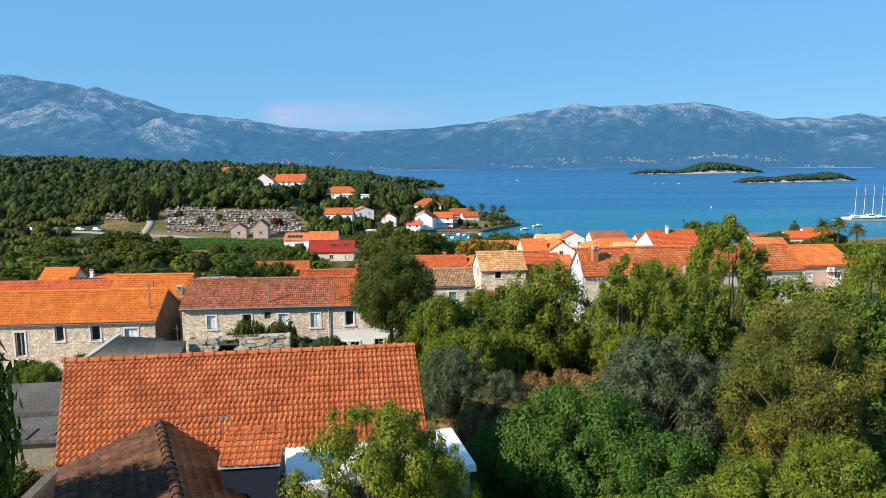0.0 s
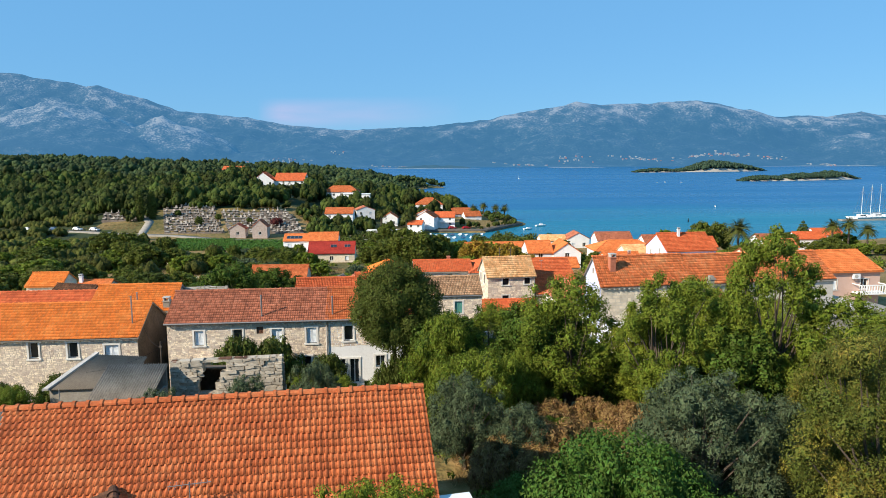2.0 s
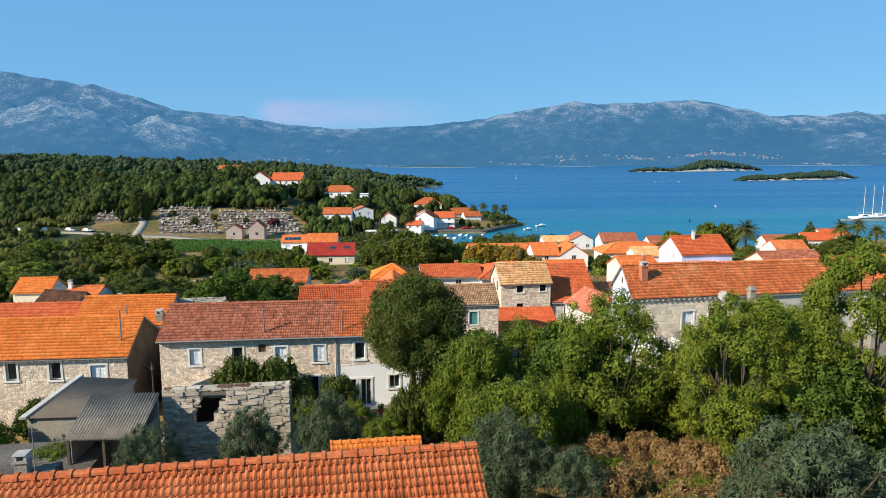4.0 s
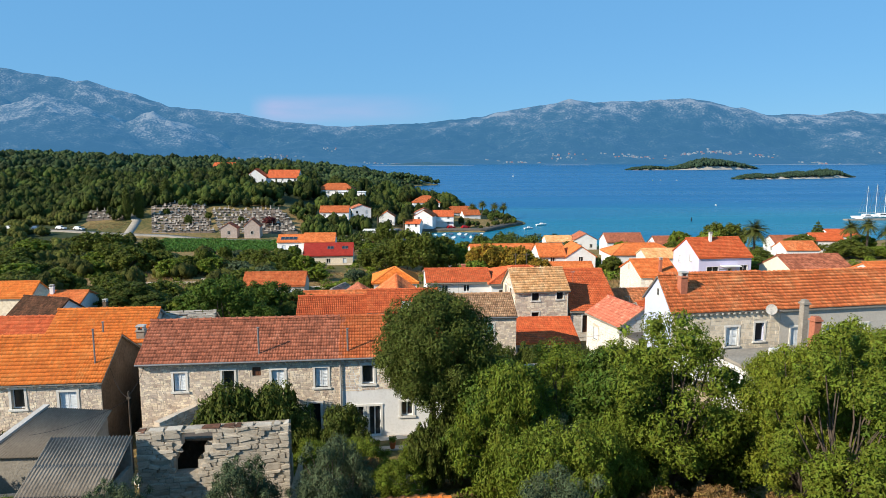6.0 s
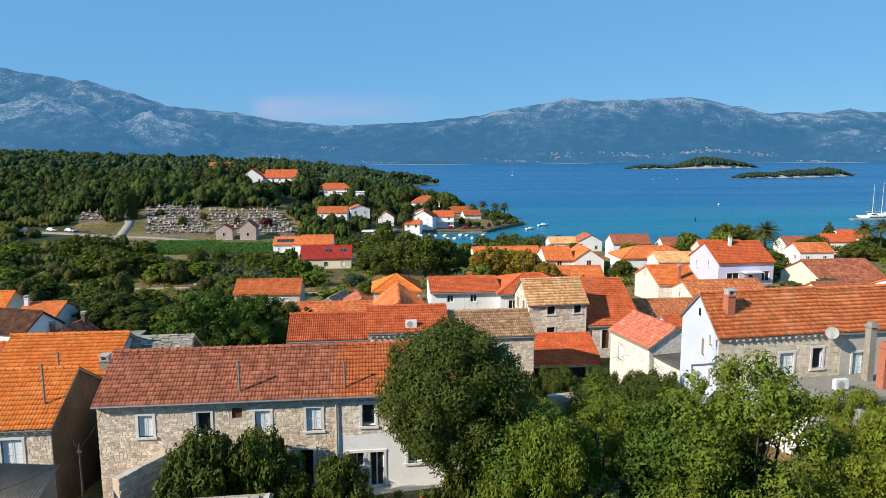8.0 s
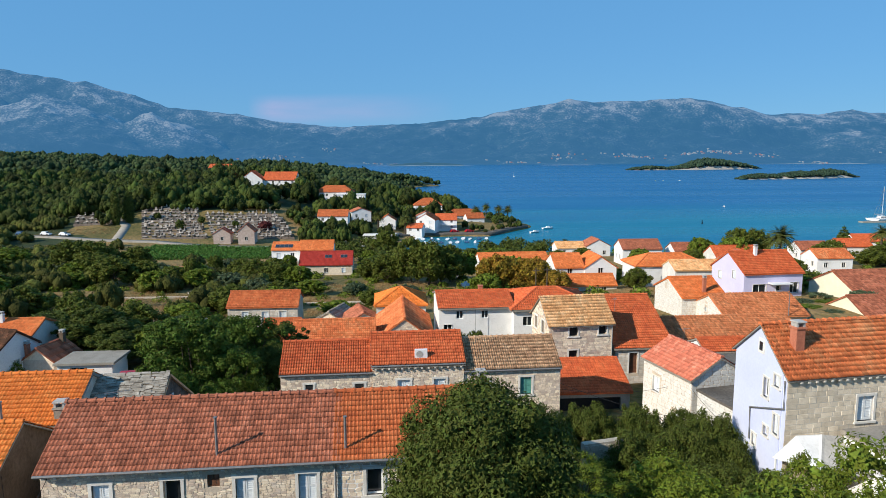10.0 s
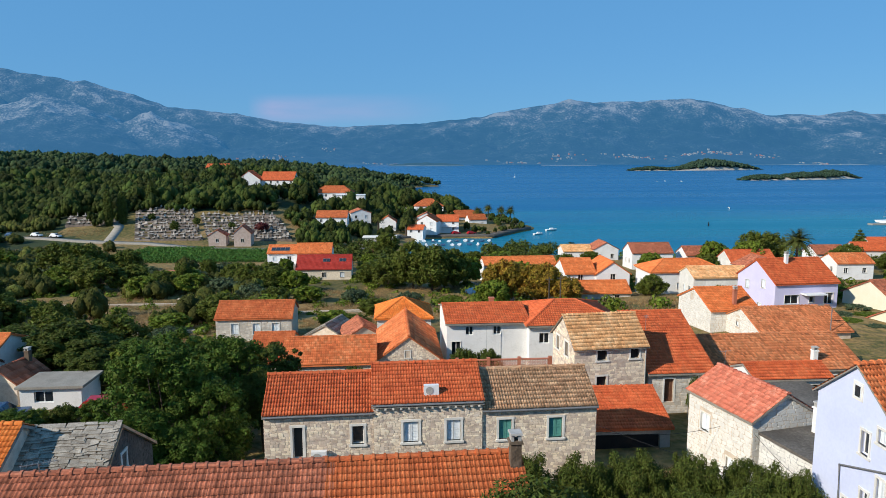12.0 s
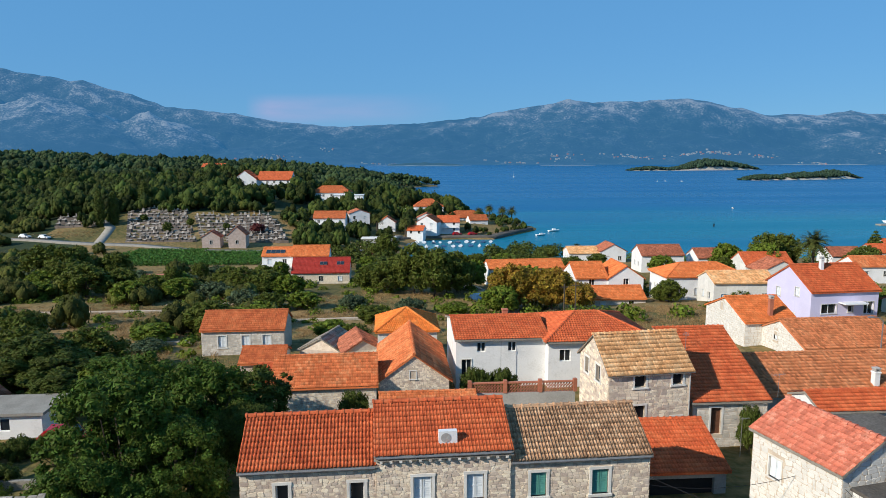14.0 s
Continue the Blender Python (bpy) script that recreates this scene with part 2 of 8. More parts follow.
M_DRY = mat("dry_grass", [(0.20, 0.12, 0.05), (0.36, 0.23, 0.10), (0.46, 0.32, 0.16)], 1.5, 0.95, 0.0, 0.3, trans=0.2)
M_BRAMBLE = leaf("dry_bramble", (0.09, 0.085, 0.02), (0.25, 0.145, 0.055), (0.40, 0.27, 0.13), scale=0.6)
M_PINKFL = leaf("bougainvillea", (0.35, 0.03, 0.16), (0.45, 0.05, 0.24), (0.5, 0.1, 0.3))

M_CARB = mat("car_paint_blue", [(0.03, 0.08, 0.16)], 3, 0.25, 0, 0.02, spec=0.6)
M_CARR = mat("car_paint_red", [(0.40, 0.01, 0.01)], 3, 0.25, 0, 0.02, spec=0.6)
M_CARW = mat("car_paint_white", [(0.75, 0.75, 0.75)], 3, 0.25, 0, 0.02, spec=0.6)


# ---- mesh helpers ----
class Geo:
    """Gathers corners and faces for one mesh."""

    def __init__(self):
        self.v, self.f = [], []

    def poly(self, pts):
        n = len(self.v)
        self.v += [tuple(p) for p in pts]
        self.f.append(tuple(range(n, n + len(pts))))

    def hexa(self, b, t):
        """A solid from four lower and four upper corners, each anticlockwise from above."""
        n = len(self.v)
        self.v += [tuple(p) for p in (*b, *t)]
        self.f += [(n + 3, n + 2, n + 1, n), (n + 4, n + 5, n + 6, n + 7)]
        for i in range(4):
            j = (i + 1) % 4
            self.f.append((n + i, n + j, n + 4 + j, n + 4 + i))

    def box(self, x0, y0, z0, x1, y1, z1, c=0.0):
        """A box, its upper edges drawn in by c."""
        self.hexa([(x0, y0, z0), (x1, y0, z0), (x1, y1, z0), (x0, y1, z0)], [(x0 + c, y0 + c, z1), (x1 - c, y0 + c, z1), (x1 - c, y1 - c, z1), (x0 + c, y1 - c, z1)])

    def tube(self, pts, radii, sides=7):
        n, rings = len(self.v), len(pts)
        for i, (p, r) in enumerate(zip(pts, radii)):
            p = Vector(p)
            d = (Vector(pts[min(i + 1, rings - 1)]) - Vector(pts[max(i - 1, 0)])).normalized()
            a = d.orthogonal().normalized()
            b = d.cross(a)
            for k in range(sides):
                w = 2 * math.pi * k / sides
                self.v.append(tuple(p + (a * math.cos(w) + b * math.sin(w)) * r))
        for i in range(rings - 1):
            for k in range(sides):
                k2 = (k + 1) % sides
                self.f.append((n + i * sides + k, n + i * sides + k2, n + (i + 1) * sides + k2, n + (i + 1) * sides + k))
        self.f.append(tuple(n + k for k in range(sides))[::-1])
        self.f.append(tuple(n + (rings - 1) * sides + k for k in range(sides)))

    def mesh(self, name, material):
        me = bpy.data.meshes.new(name)
        me.from_pydata(self.v, [], self.f)
        me.materials.append(material)
        me.update()
        return me


def part(name, geo, material, parent, label="", at=None):
    """Links gathered geometry as one mesh object under a thing or part."""
    me = geo.mesh(name, material) if isinstance(geo, Geo) else geo
    ob = new(name, me)
    if parent:
        ob.parent = parent
    if at is not None:
        ob.matrix_basis = at
    if label:
        ob["label"] = label
    return ob


def thing(name, m, label, category, group="", kind=""):
    """An Empty at the base of a thing, for its parts."""
    ob = new(name)
    ob.empty_display_size = 0.2
    ob.matrix_basis = m
    return tagged(ob, label, category, group, kind)


def arrays(name, verts, faces, material):
    """A mesh from arrays of corners and of four-cornered faces."""
    me = bpy.data.meshes.new(name)
    nv, nf, k = len(verts), len(faces), faces.shape[1]
    me.vertices.add(nv)
    me.vertices.foreach_set("co", np.ascontiguousarray(verts, dtype=np.float32).ravel())
    me.loops.add(nf * k)
    me.loops.foreach_set("vertex_index", np.ascontiguousarray(faces, dtype=np.int32).ravel())
    me.polygons.add(nf)
    me.polygons.foreach_set("loop_start", np.arange(0, nf * k, k, dtype=np.int32))
    me.materials.append(material)
    me.update(calc_edges=True)
    return me


# ---- the lie of the land ----
COAST = np.array([(900, 420), (430, 345), (260, 290), (190, 262), (140, 252), (100, 250), (64, 262), (54, 277), (40, 271), (19, 263), (11, 270), (8, 288), (12, 310), (20, 321), (36, 322), (50, 320), (66, 340), (76, 352), (80, 362), (74, 396), (46, 470), (26, 600), (12, 760), (30, 822), (88, 880), (60, 905), (-150, 980), (-700, 1060), (-3500, 1100), (-3500, -900), (3000, -900), (3000, 420)], float)


def inland(x, y):
    """Metres from the shore, above nought on land."""
    d, inside = np.full(np.shape(x), 1e9), np.zeros(np.shape(x), bool)
    for (ax, ay), (bx, by) in zip(COAST, np.roll(COAST, -1, 0)):
        ex, ey = bx - ax, by - ay
        s = np.clip(((x - ax) * ex + (y - ay) * ey) / (ex * ex + ey * ey), 0, 1)
        d = np.minimum(d, np.hypot(x - ax - s * ex, y - ay - s * ey))
        with np.errstate(divide="ignore", invalid="ignore"):
            inside ^= ((ay > y) != (by > y)) & (x < ex * (y - ay) / (ey if ey else 1e-9) + ax)
    return np.where(inside, d, -d)


def ground(x, y):
    """Height of the ground."""
    x, y = np.asarray(x, float), np.asarray(y, float)
    base = np.interp(y, [-900, -60, 12, 20, 30, 42, 54, 68, 82, 92, 102, 118, 150, 195, 250, 310, 2000], [40, 25, 22.0, 21.6, 20.3, 19, 18.0, 16, 15, 14.5, 14.0, 12.3, 8.3, 5.2, 3.6, 2.4, 2.4])
    base = base + 3.2 * np.exp(-(((x - 62) / 32) ** 2) - ((y - 120) / 38) ** 2)
    base = base - 1.6 * np.exp(-(((x + 45) / 35) ** 2) - ((y - 85) / 40) ** 2)
    base = base + 1.3 * np.exp(-(((x - 12.5) / 5) ** 2) - ((y - 34) / 5) ** 2)
    hill = 24 * np.exp(-(((x + 260) / 240) ** 2) - ((y - 600) / 190) ** 2)
    hill += 22 * np.exp(-(((x + 700) / 420) ** 2) - ((y - 560) / 260) ** 2)
    hill += 9 * np.exp(-(((x + 60) / 110) ** 2) - ((y - 700) / 160) ** 2)
    hill += 5 * np.exp(-(((x - 20) / 70) ** 2) - ((y - 860) / 70) ** 2)
    hill += 11 * np.exp(-(((x + 70) / 60) ** 2) - ((y - 420) / 70) ** 2)
    hill += 7.5 * np.clip((y - 268) / 55, 0, 1) * np.exp(-(((x + 80) / 55) ** 4)) * np.exp(-(((y - 320) / 70) ** 2))
    s = inland(x, y)
    land = np.clip(s / 26, 0, 1)
    land = 0.9 + (base + hill - 0.9) * land * land * (3 - 2 * land)
    return np.where(s > 0, land * np.clip(s / 1.5, 0, 1), np.clip(s * 0.4, -12, 0))


def gz(x, y):
    return float(ground(np.array([x]), np.array([y]))[0])


def grid_axis(knots, steps):
    """Coordinates whose spacing widens away from the town."""
    out = []
    for (a, b), s in zip(zip(knots, knots[1:]), steps):
        out.append(np.arange(a, b, s))
    return np.concatenate(out + [[knots[-1]]])


def build_ground():
    xs = grid_axis([-3400, -900, -300, -130, 130, 320, 900, 3000], [120, 25, 8, 2.5, 6, 30, 150])
    ys = grid_axis([-880, -60, 0, 130, 345, 480, 950, 1300], [60, 8, 2, 3, 6, 14, 50])
    gx, gy = np.meshgrid(xs, ys)
    z = ground(gx, gy)
    verts = np.stack([gx, gy, z], -1).reshape(-1, 3)
    nx, ny = len(xs), len(ys)
    i = np.arange(nx * ny).reshape(ny, nx)
    faces = np.stack([i[:-1, :-1], i[:-1, 1:], i[1:, 1:], i[1:, :-1]], -1).reshape(-1, 4)
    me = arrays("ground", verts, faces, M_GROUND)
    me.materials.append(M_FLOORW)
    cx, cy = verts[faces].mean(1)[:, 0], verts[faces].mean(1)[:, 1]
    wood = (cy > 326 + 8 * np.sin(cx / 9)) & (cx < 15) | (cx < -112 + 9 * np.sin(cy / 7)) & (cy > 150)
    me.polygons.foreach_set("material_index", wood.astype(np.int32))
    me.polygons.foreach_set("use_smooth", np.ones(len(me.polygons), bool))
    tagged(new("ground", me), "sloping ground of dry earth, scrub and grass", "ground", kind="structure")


M_GROUND = mat("earth_and_scrub", [(0.040, 0.052, 0.012), (0.125, 0.105, 0.030), (0.27, 0.175, 0.066), (0.38, 0.235, 0.105)], 0.045, 0.95, 0.3, 0.0, fine=24, contrast=0.66)


def build_sea():
    m = bpy.data.materials.new("sea_water")
    m.use_nodes = True
    n, ln = m.node_tree.nodes, m.node_tree.links
    bs = n["Principled BSDF"]
    geo = n.new("ShaderNodeNewGeometry")
    sep = n.new("ShaderNodeSeparateXYZ")
    ln.new(geo.outputs["Position"], sep.inputs[0])
    band = n.new("ShaderNodeTexNoise")
    band.inputs["Scale"].default_value = 0.006
    band.inputs["Detail"].default_value = 4
    mp = n.new("ShaderNodeMapping")
    mp.inputs["Scale"].default_value = (0.35, 1.6, 1)
    ln.new(geo.outputs["Position"], mp.inputs[0])
    ln.new(mp.outputs[0], band.inputs["Vector"])
    mr = n.new("ShaderNodeMapRange")
    mr.inputs["From Min"].default_value, mr.inputs["From Max"].default_value = 330, 800
    ln.new(sep.outputs["Y"], mr.inputs[0])
    ad = n.new("ShaderNodeMath")
    ad.operation = "MULTIPLY_ADD"
    ad.inputs[1].default_value, ad.inputs[2].default_value = 1.3, -0.65
    ln.new(band.outputs[0], ad.inputs[0])
    su = n.new("ShaderNodeMath")
    ln.new(mr.outputs[0], su.inputs[0])
    ln.new(ad.outputs[0], su.inputs[1])
    ramp = n.new("ShaderNodeValToRGB")
    el = ramp.color_ramp.elements
    el[0].position, el[0].color = 0.0, (0.002, 0.168, 0.255, 1)
    el[1].position, el[1].color = 1.0, (0.003, 0.106, 0.262, 1)
    e = el.new(0.4)
    e.color = (0.002, 0.114, 0.268, 1)
    ln.new(su.outputs[0], ramp.inputs[0])
    ln.new(ramp.outputs[0], bs.inputs["Base Color"])
    lane = n.new("ShaderNodeTexNoise")
    lane.inputs["Scale"].default_value = 0.010
    lane.inputs["Detail"].default_value = 3
    lane_map = n.new("ShaderNodeMapping")
    lane_map.inputs["Scale"].default_value = (0.16, 1.3, 1)
    lane_map.inputs["Rotation"].default_value = (0, 0, 0.06)
    ln.new(geo.outputs["Position"], lane_map.inputs[0])
    ln.new(lane_map.outputs[0], lane.inputs["Vector"])
    calm = n.new("ShaderNodeMapRange")
    calm.inputs["From Min"].default_value, calm.inputs["From Max"].default_value = 0.36, 0.64
    calm.inputs["To Min"].default_value, calm.inputs["To Max"].default_value = 0.22, 0.34
    ln.new(lane.outputs[0], calm.inputs[0])
    ln.new(calm.outputs[0], bs.inputs["Roughness"])
    bs.inputs["IOR"].default_value = 1.33
    bs.inputs["Specular IOR Level"].default_value = 0.22
    w = n.new("ShaderNodeTexNoise")
    w.inputs["Scale"].default_value = 0.5
    w.inputs["Detail"].default_value = 6
    ln.new(mp.outputs[0], w.inputs["Vector"])
    b = n.new("ShaderNodeBump")
    b.inputs["Strength"].default_value = 0.5
    b.inputs["Distance"].default_value = 0.6
    ln.new(w.outputs[0], b.inputs["Height"])
    ln.new(b.outputs[0], bs.inputs["Normal"])
    g = Geo()
    g.poly([(-6000, 150, 0), (6000, 150, 0), (6000, 4700, 0), (-6000, 4700, 0)])
    tagged(new("water", g.mesh("water", m)), "calm blue sea channel, turquoise near the shore", "sea", kind="structure")


def ridged(x, y, s, o=5, w=3.1):
    """Ridged noise at arrays of places."""
    return np.array([noise.ridged_multi_fractal((a / s, b / s, w), 0.9, 2.1, o, 1.0, 2.0) for a, b in zip(x.ravel(), y.ravel())]).reshape(x.shape)


CREST = np.array([(-3300, 700), (-2620, 674), (-2500, 642), (-2265, 615), (-2127, 577), (-2046, 588), (-1849, 524), (-1690, 484), (-1472, 405), (-1149, 369), (-987, 357), (-705, 300), (-258, 260), (313, 284), (761, 333), (883, 365), (1288, 426), (1381, 457), (1552, 433), (1938, 445), (2242, 461), (2385, 441), (2550, 397), (2632, 397), (2798, 341), (3002, 353), (3166, 341), (3408, 377), (3532, 353), (4400, 345)])
# forward spurs: x, depth from the shore, top, reach sideways, bareness
SPURS = ((-1432, 0.58, 330, 560, 1.0), (-2130, 0.60, 440, 900, 0.85), (-2440, 0.62, 430, 520, 0.7), (-560, 0.66, 190, 700, 0.3), (1290, 0.66, 285, 640, 0.45), (2010, 0.62, 215, 700, 0.2), (3120, 0.60, 220, 560, 0.75))


def build_mountains():
    """The far range over the channel: a crest line, gullied slopes and forward spurs of bare rock."""
    gx, gv = np.meshgrid(np.linspace(-3300, 4300, 760), np.append(np.linspace(0, 1, 84), [1.05, 1.12]))
    far_in = gv * 2500
    crest = np.interp(gx, CREST[:, 0], CREST[:, 1]) * 0.995
    base = np.interp(gv, [0, 0.15, 0.35, 0.55, 0.75, 0.9, 1.0, 1.12], [0, 0.06, 0.15, 0.31, 0.60, 0.87, 1.0, 0.8])
    big = ridged(gx + 0.35 * far_in, far_in, 900, 4) - 1.0
    mid = ridged(gx, far_in * 0.8, 300, 4, 7.7) - 1.0
    slope = np.sin(np.pi * np.clip(gv, 0, 1)) ** 0.8
    z = crest * base + slope * crest * (0.17 * big + 0.075 * mid)
    # the last term lightens the range beyond x 700 for its haze
    bare = np.clip((gv - 0.66) * 2.4, 0, 0.62) + 0.30 * big + 0.18 * mid + np.clip((gx - 700) / 900, 0, 0.16)
    for sx, sv, top, reach, rock in SPURS:
        d = np.hypot(gx - sx, (gv - sv) * 2500 * 0.62) / reach
        cone = top * (1 - 0.72 * np.clip(d, 0, 2)) + slope * 26 * (mid + 0.6 * big)
        k = 1 / (1 + np.exp(-(cone - z) / 12))
        z = z * (1 - k) + cone * k
        bare = bare * (1 - k) + k * rock * np.clip(1.35 - d, 0, 1)
    z = z + 7 * slope * (ridged(gx, far_in * 0.5, 90, 3, 1.3) - 1)
    z += np.clip((gv - 0.9) * 8, 0, 1) * 7 * (ridged(gx, far_in * 0, 140, 3, 5.1) - 1)
    z = np.where(gv <= 0.001, -1.0, z)
    verts = np.stack([gx, 3720 - 0.1 * gx + 1130 * gv, z], -1).reshape(-1, 3)
    ny, nx = gx.shape
    i = np.arange(nx * ny).reshape(ny, nx)
    faces = np.stack([i[:-1, :-1], i[:-1, 1:], i[1:, 1:], i[1:, :-1]], -1).reshape(-1, 4)
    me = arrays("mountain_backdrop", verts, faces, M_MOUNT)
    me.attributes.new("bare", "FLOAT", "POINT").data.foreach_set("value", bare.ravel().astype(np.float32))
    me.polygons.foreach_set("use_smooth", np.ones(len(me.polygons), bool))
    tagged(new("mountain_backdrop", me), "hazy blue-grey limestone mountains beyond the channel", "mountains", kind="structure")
    return gx, gv, z


# blue aerial haze, emitted by the mountain surface itself
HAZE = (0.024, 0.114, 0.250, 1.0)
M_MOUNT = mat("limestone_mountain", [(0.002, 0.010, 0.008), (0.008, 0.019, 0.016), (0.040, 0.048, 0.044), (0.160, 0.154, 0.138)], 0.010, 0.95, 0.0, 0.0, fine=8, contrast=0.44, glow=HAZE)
# far islets, reefs and village walls emit a blue that imitates haze
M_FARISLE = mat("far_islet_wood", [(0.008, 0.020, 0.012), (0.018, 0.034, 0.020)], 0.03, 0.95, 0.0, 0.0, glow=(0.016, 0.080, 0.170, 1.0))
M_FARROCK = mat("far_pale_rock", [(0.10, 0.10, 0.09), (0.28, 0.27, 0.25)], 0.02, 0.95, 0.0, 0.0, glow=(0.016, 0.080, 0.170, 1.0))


def rock_and_scrub(m):
    """Bare rock where the slopes are bare, scrub between, broken up finely."""
    n, ln = m.node_tree.nodes, m.node_tree.links
    ramp = n["Color Ramp"]
    src = ramp.inputs[0].links[0].from_socket
    at, mr, add = n.new("ShaderNodeAttribute"), n.new("ShaderNodeMapRange"), n.new("ShaderNodeMath")
    at.attribute_name = "bare"
    mr.clamp = False
    mr.inputs["From Min"].default_value, mr.inputs["From Max"].default_value = 0.0, 1.0
    mr.inputs["To Min"].default_value, mr.inputs["To Max"].default_value = -0.17, 0.09
    ln.new(at.outputs["Fac"], mr.inputs[0])
    ln.new(src, add.inputs[0])
    ln.new(mr.outputs[0], add.inputs[1])
    ln.new(add.outputs[0], ramp.inputs[0])


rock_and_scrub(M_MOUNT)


def build_cloud():
    """A faint band of cloud, far behind the range."""
    m = bpy.data.materials.new("thin_cloud")
    m.use_nodes = True
    n, ln = m.node_tree.nodes, m.node_tree.links
    n.remove(n["Principled BSDF"])
    geo, mp, ns = n.new("ShaderNodeNewGeometry"), n.new("ShaderNodeMapping"), n.new("ShaderNodeTexNoise")
    mp.inputs["Scale"].default_value = (0.0011, 0.0, 0.0062)
    ns.inputs["Scale"].default_value, ns.inputs["Detail"].default_value = 1.6, 5
    ln.new(geo.outputs["Position"], mp.inputs[0])
    ln.new(mp.outputs[0], ns.inputs["Vector"])
    at = n.new("ShaderNodeAttribute")
    at.attribute_name = "thick"
    mul, tr, em, mx = n.new("ShaderNodeMath"), n.new("ShaderNodeBsdfTransparent"), n.new("ShaderNodeEmission"), n.new("ShaderNodeMixShader")
    mul.operation = "MULTIPLY"
    ln.new(ns.outputs[0], mul.inputs[0])
    ln.new(at.outputs["Fac"], mul.inputs[1])
    # the cloud's sunlit tint is emitted by the card itself
    em.inputs[0].default_value, em.inputs[1].default_value = (0.34, 0.42, 0.66, 1), 1.0
    for a, b in ((mul.outputs[0], mx.inputs[0]), (tr.outputs[0], mx.inputs[1]), (em.outputs[0], mx.inputs[2]), (mx.outputs[0], n["Material Output"].inputs[0])):
        ln.new(a, b)
    gu, gw = np.meshgrid(np.linspace(0, 1, 60), np.linspace(0, 1, 24))
    x, z = -920 + 1500 * gu, 265 + 270 * gw
    y = 4945 - 0.1 * x + 12 * np.sin(3 * gu)
    thick = 1.5 * np.clip(gu * 9, 0, 1) * (1 - gu) ** 0.8 * np.sin(np.pi * np.clip(gw * 1.05 + 0.06 * (1 - gu), 0, 1)) ** 1.2
    i = np.arange(gu.size).reshape(gu.shape)
    f = np.stack([i[:-1, :-1], i[:-1, 1:], i[1:, 1:], i[1:, :-1]], -1).reshape(-1, 4)
    me = arrays("cloud_backdrop", np.stack([x, y, z], -1).reshape(-1, 3), f, m)
    me.attributes.new("thick", "FLOAT", "POINT").data.foreach_set("value", thick.ravel().astype(np.float32))
    ob = tagged(new("cloud_backdrop", me), "faint pinkish band of thin cloud over the range", "cloud", kind="structure")
    ob.visible_shadow = False


# ---- roofs ----
def tile_shape(w, c, near, roll=0.036, up=0.034):
    """Corners and faces of one roof tile: a roll beside a flat pan, its lower lip raised."""
    if near:
        prof = [(0, 0), (0.15, roll * 0.8), (0.42, roll * 0.8), (0.58, 0.002), (1.0, 0.0)]
    else:
        prof = [(0, 0), (0.28, 0.055), (0.58, 0.0), (1.0, 0.0)]
    k = len(prof)
    low = [(p * w, -0.03, h + up) for p, h in prof]
    top = [(p * w, c, h + 0.004) for p, h in prof]
    lip = [(p * w, -0.012, h + up - (0.016 if near else 0.045)) for p, h in prof]
    v = np.array(low + top + lip)
    f = [(i, i + 1, k + i + 1, k + i) for i in range(k - 1)] + [(2 * k + i, 2 * k + i + 1, i + 1, i) for i in range(k - 1)]
    return v, np.array(f)


def tiled_slope(parent, eave_l, eave_r, top_l, top_r, material, w=0.21, c=0.36, near=False, singles=0, jitter=0.006, seed=1, roll=0.036, lap=0.034):
    """Tiles on a slope given by its four corners (the upper two may meet)."""
    rnd = random.Random(seed)
    a, b, d, e = (Vector(p) for p in (eave_l, eave_r, top_l, top_r))
    ux = (b - a).normalized()
    nrm = ux.cross((d + e) / 2 - (a + b) / 2).normalized()
    uy = nrm.cross(ux)
    slope = (d - a).dot(uy)
    rows = max(1, round(slope / c))
    c = slope / rows
    dl, er, full = (d - a).dot(ux), (e - a).dot(ux), (b - a).length
    tv, tf = tile_shape(w, c * 1.06, near, roll, lap)
    frame_m = Matrix((ux, uy, nrm)).transposed().to_4x4()
    frame_m.translation = a
    spots = []
    for r in range(rows):
        s = (r + 0.5) / rows
        lo, hi = dl * s, full + (er - full) * s
        n = max(1, round((hi - lo) / w))
        w2 = (hi - lo) / n
        for i in range(n):
            spots.append((lo + i * w2, r * c))
    rest = spots
    if singles:
        mid = full * 0.5
        spots.sort(key=lambda p: abs(p[0] - mid) * 0.3 + p[1] * -1.0)
        near_ones, rest = spots[:singles], spots[singles:]
        me = arrays("tile", tv, tf, material)
        for u, v in near_ones:
            ob = new("tile", me)
            ob.parent = parent
            ob.matrix_basis = frame_m @ pose(u + rnd.uniform(-jitter, jitter), v + rnd.uniform(-jitter, jitter), rnd.uniform(0, jitter), rnd.uniform(-0.8, 0.8), 0, rnd.uniform(-0.8, 0.8))
    if rest:
        off = np.array([(u + rnd.uniform(-jitter, jitter), v + rnd.uniform(-jitter, jitter) * 2, rnd.uniform(0, jitter * 1.5)) for u, v in rest])
        verts = (tv[None] + off[:, None]).reshape(-1, 3)
        faces = (tf[None] + (np.arange(len(rest)) * len(tv))[:, None, None]).reshape(-1, 4)
        m3 = np.array(frame_m.to_3x3())
        verts = verts @ m3.T + np.array(a)
        ob = new("roof_tiles", arrays("roof_tiles", verts, faces, material))
        ob.parent = parent
        ob["kind"] = "stuff"


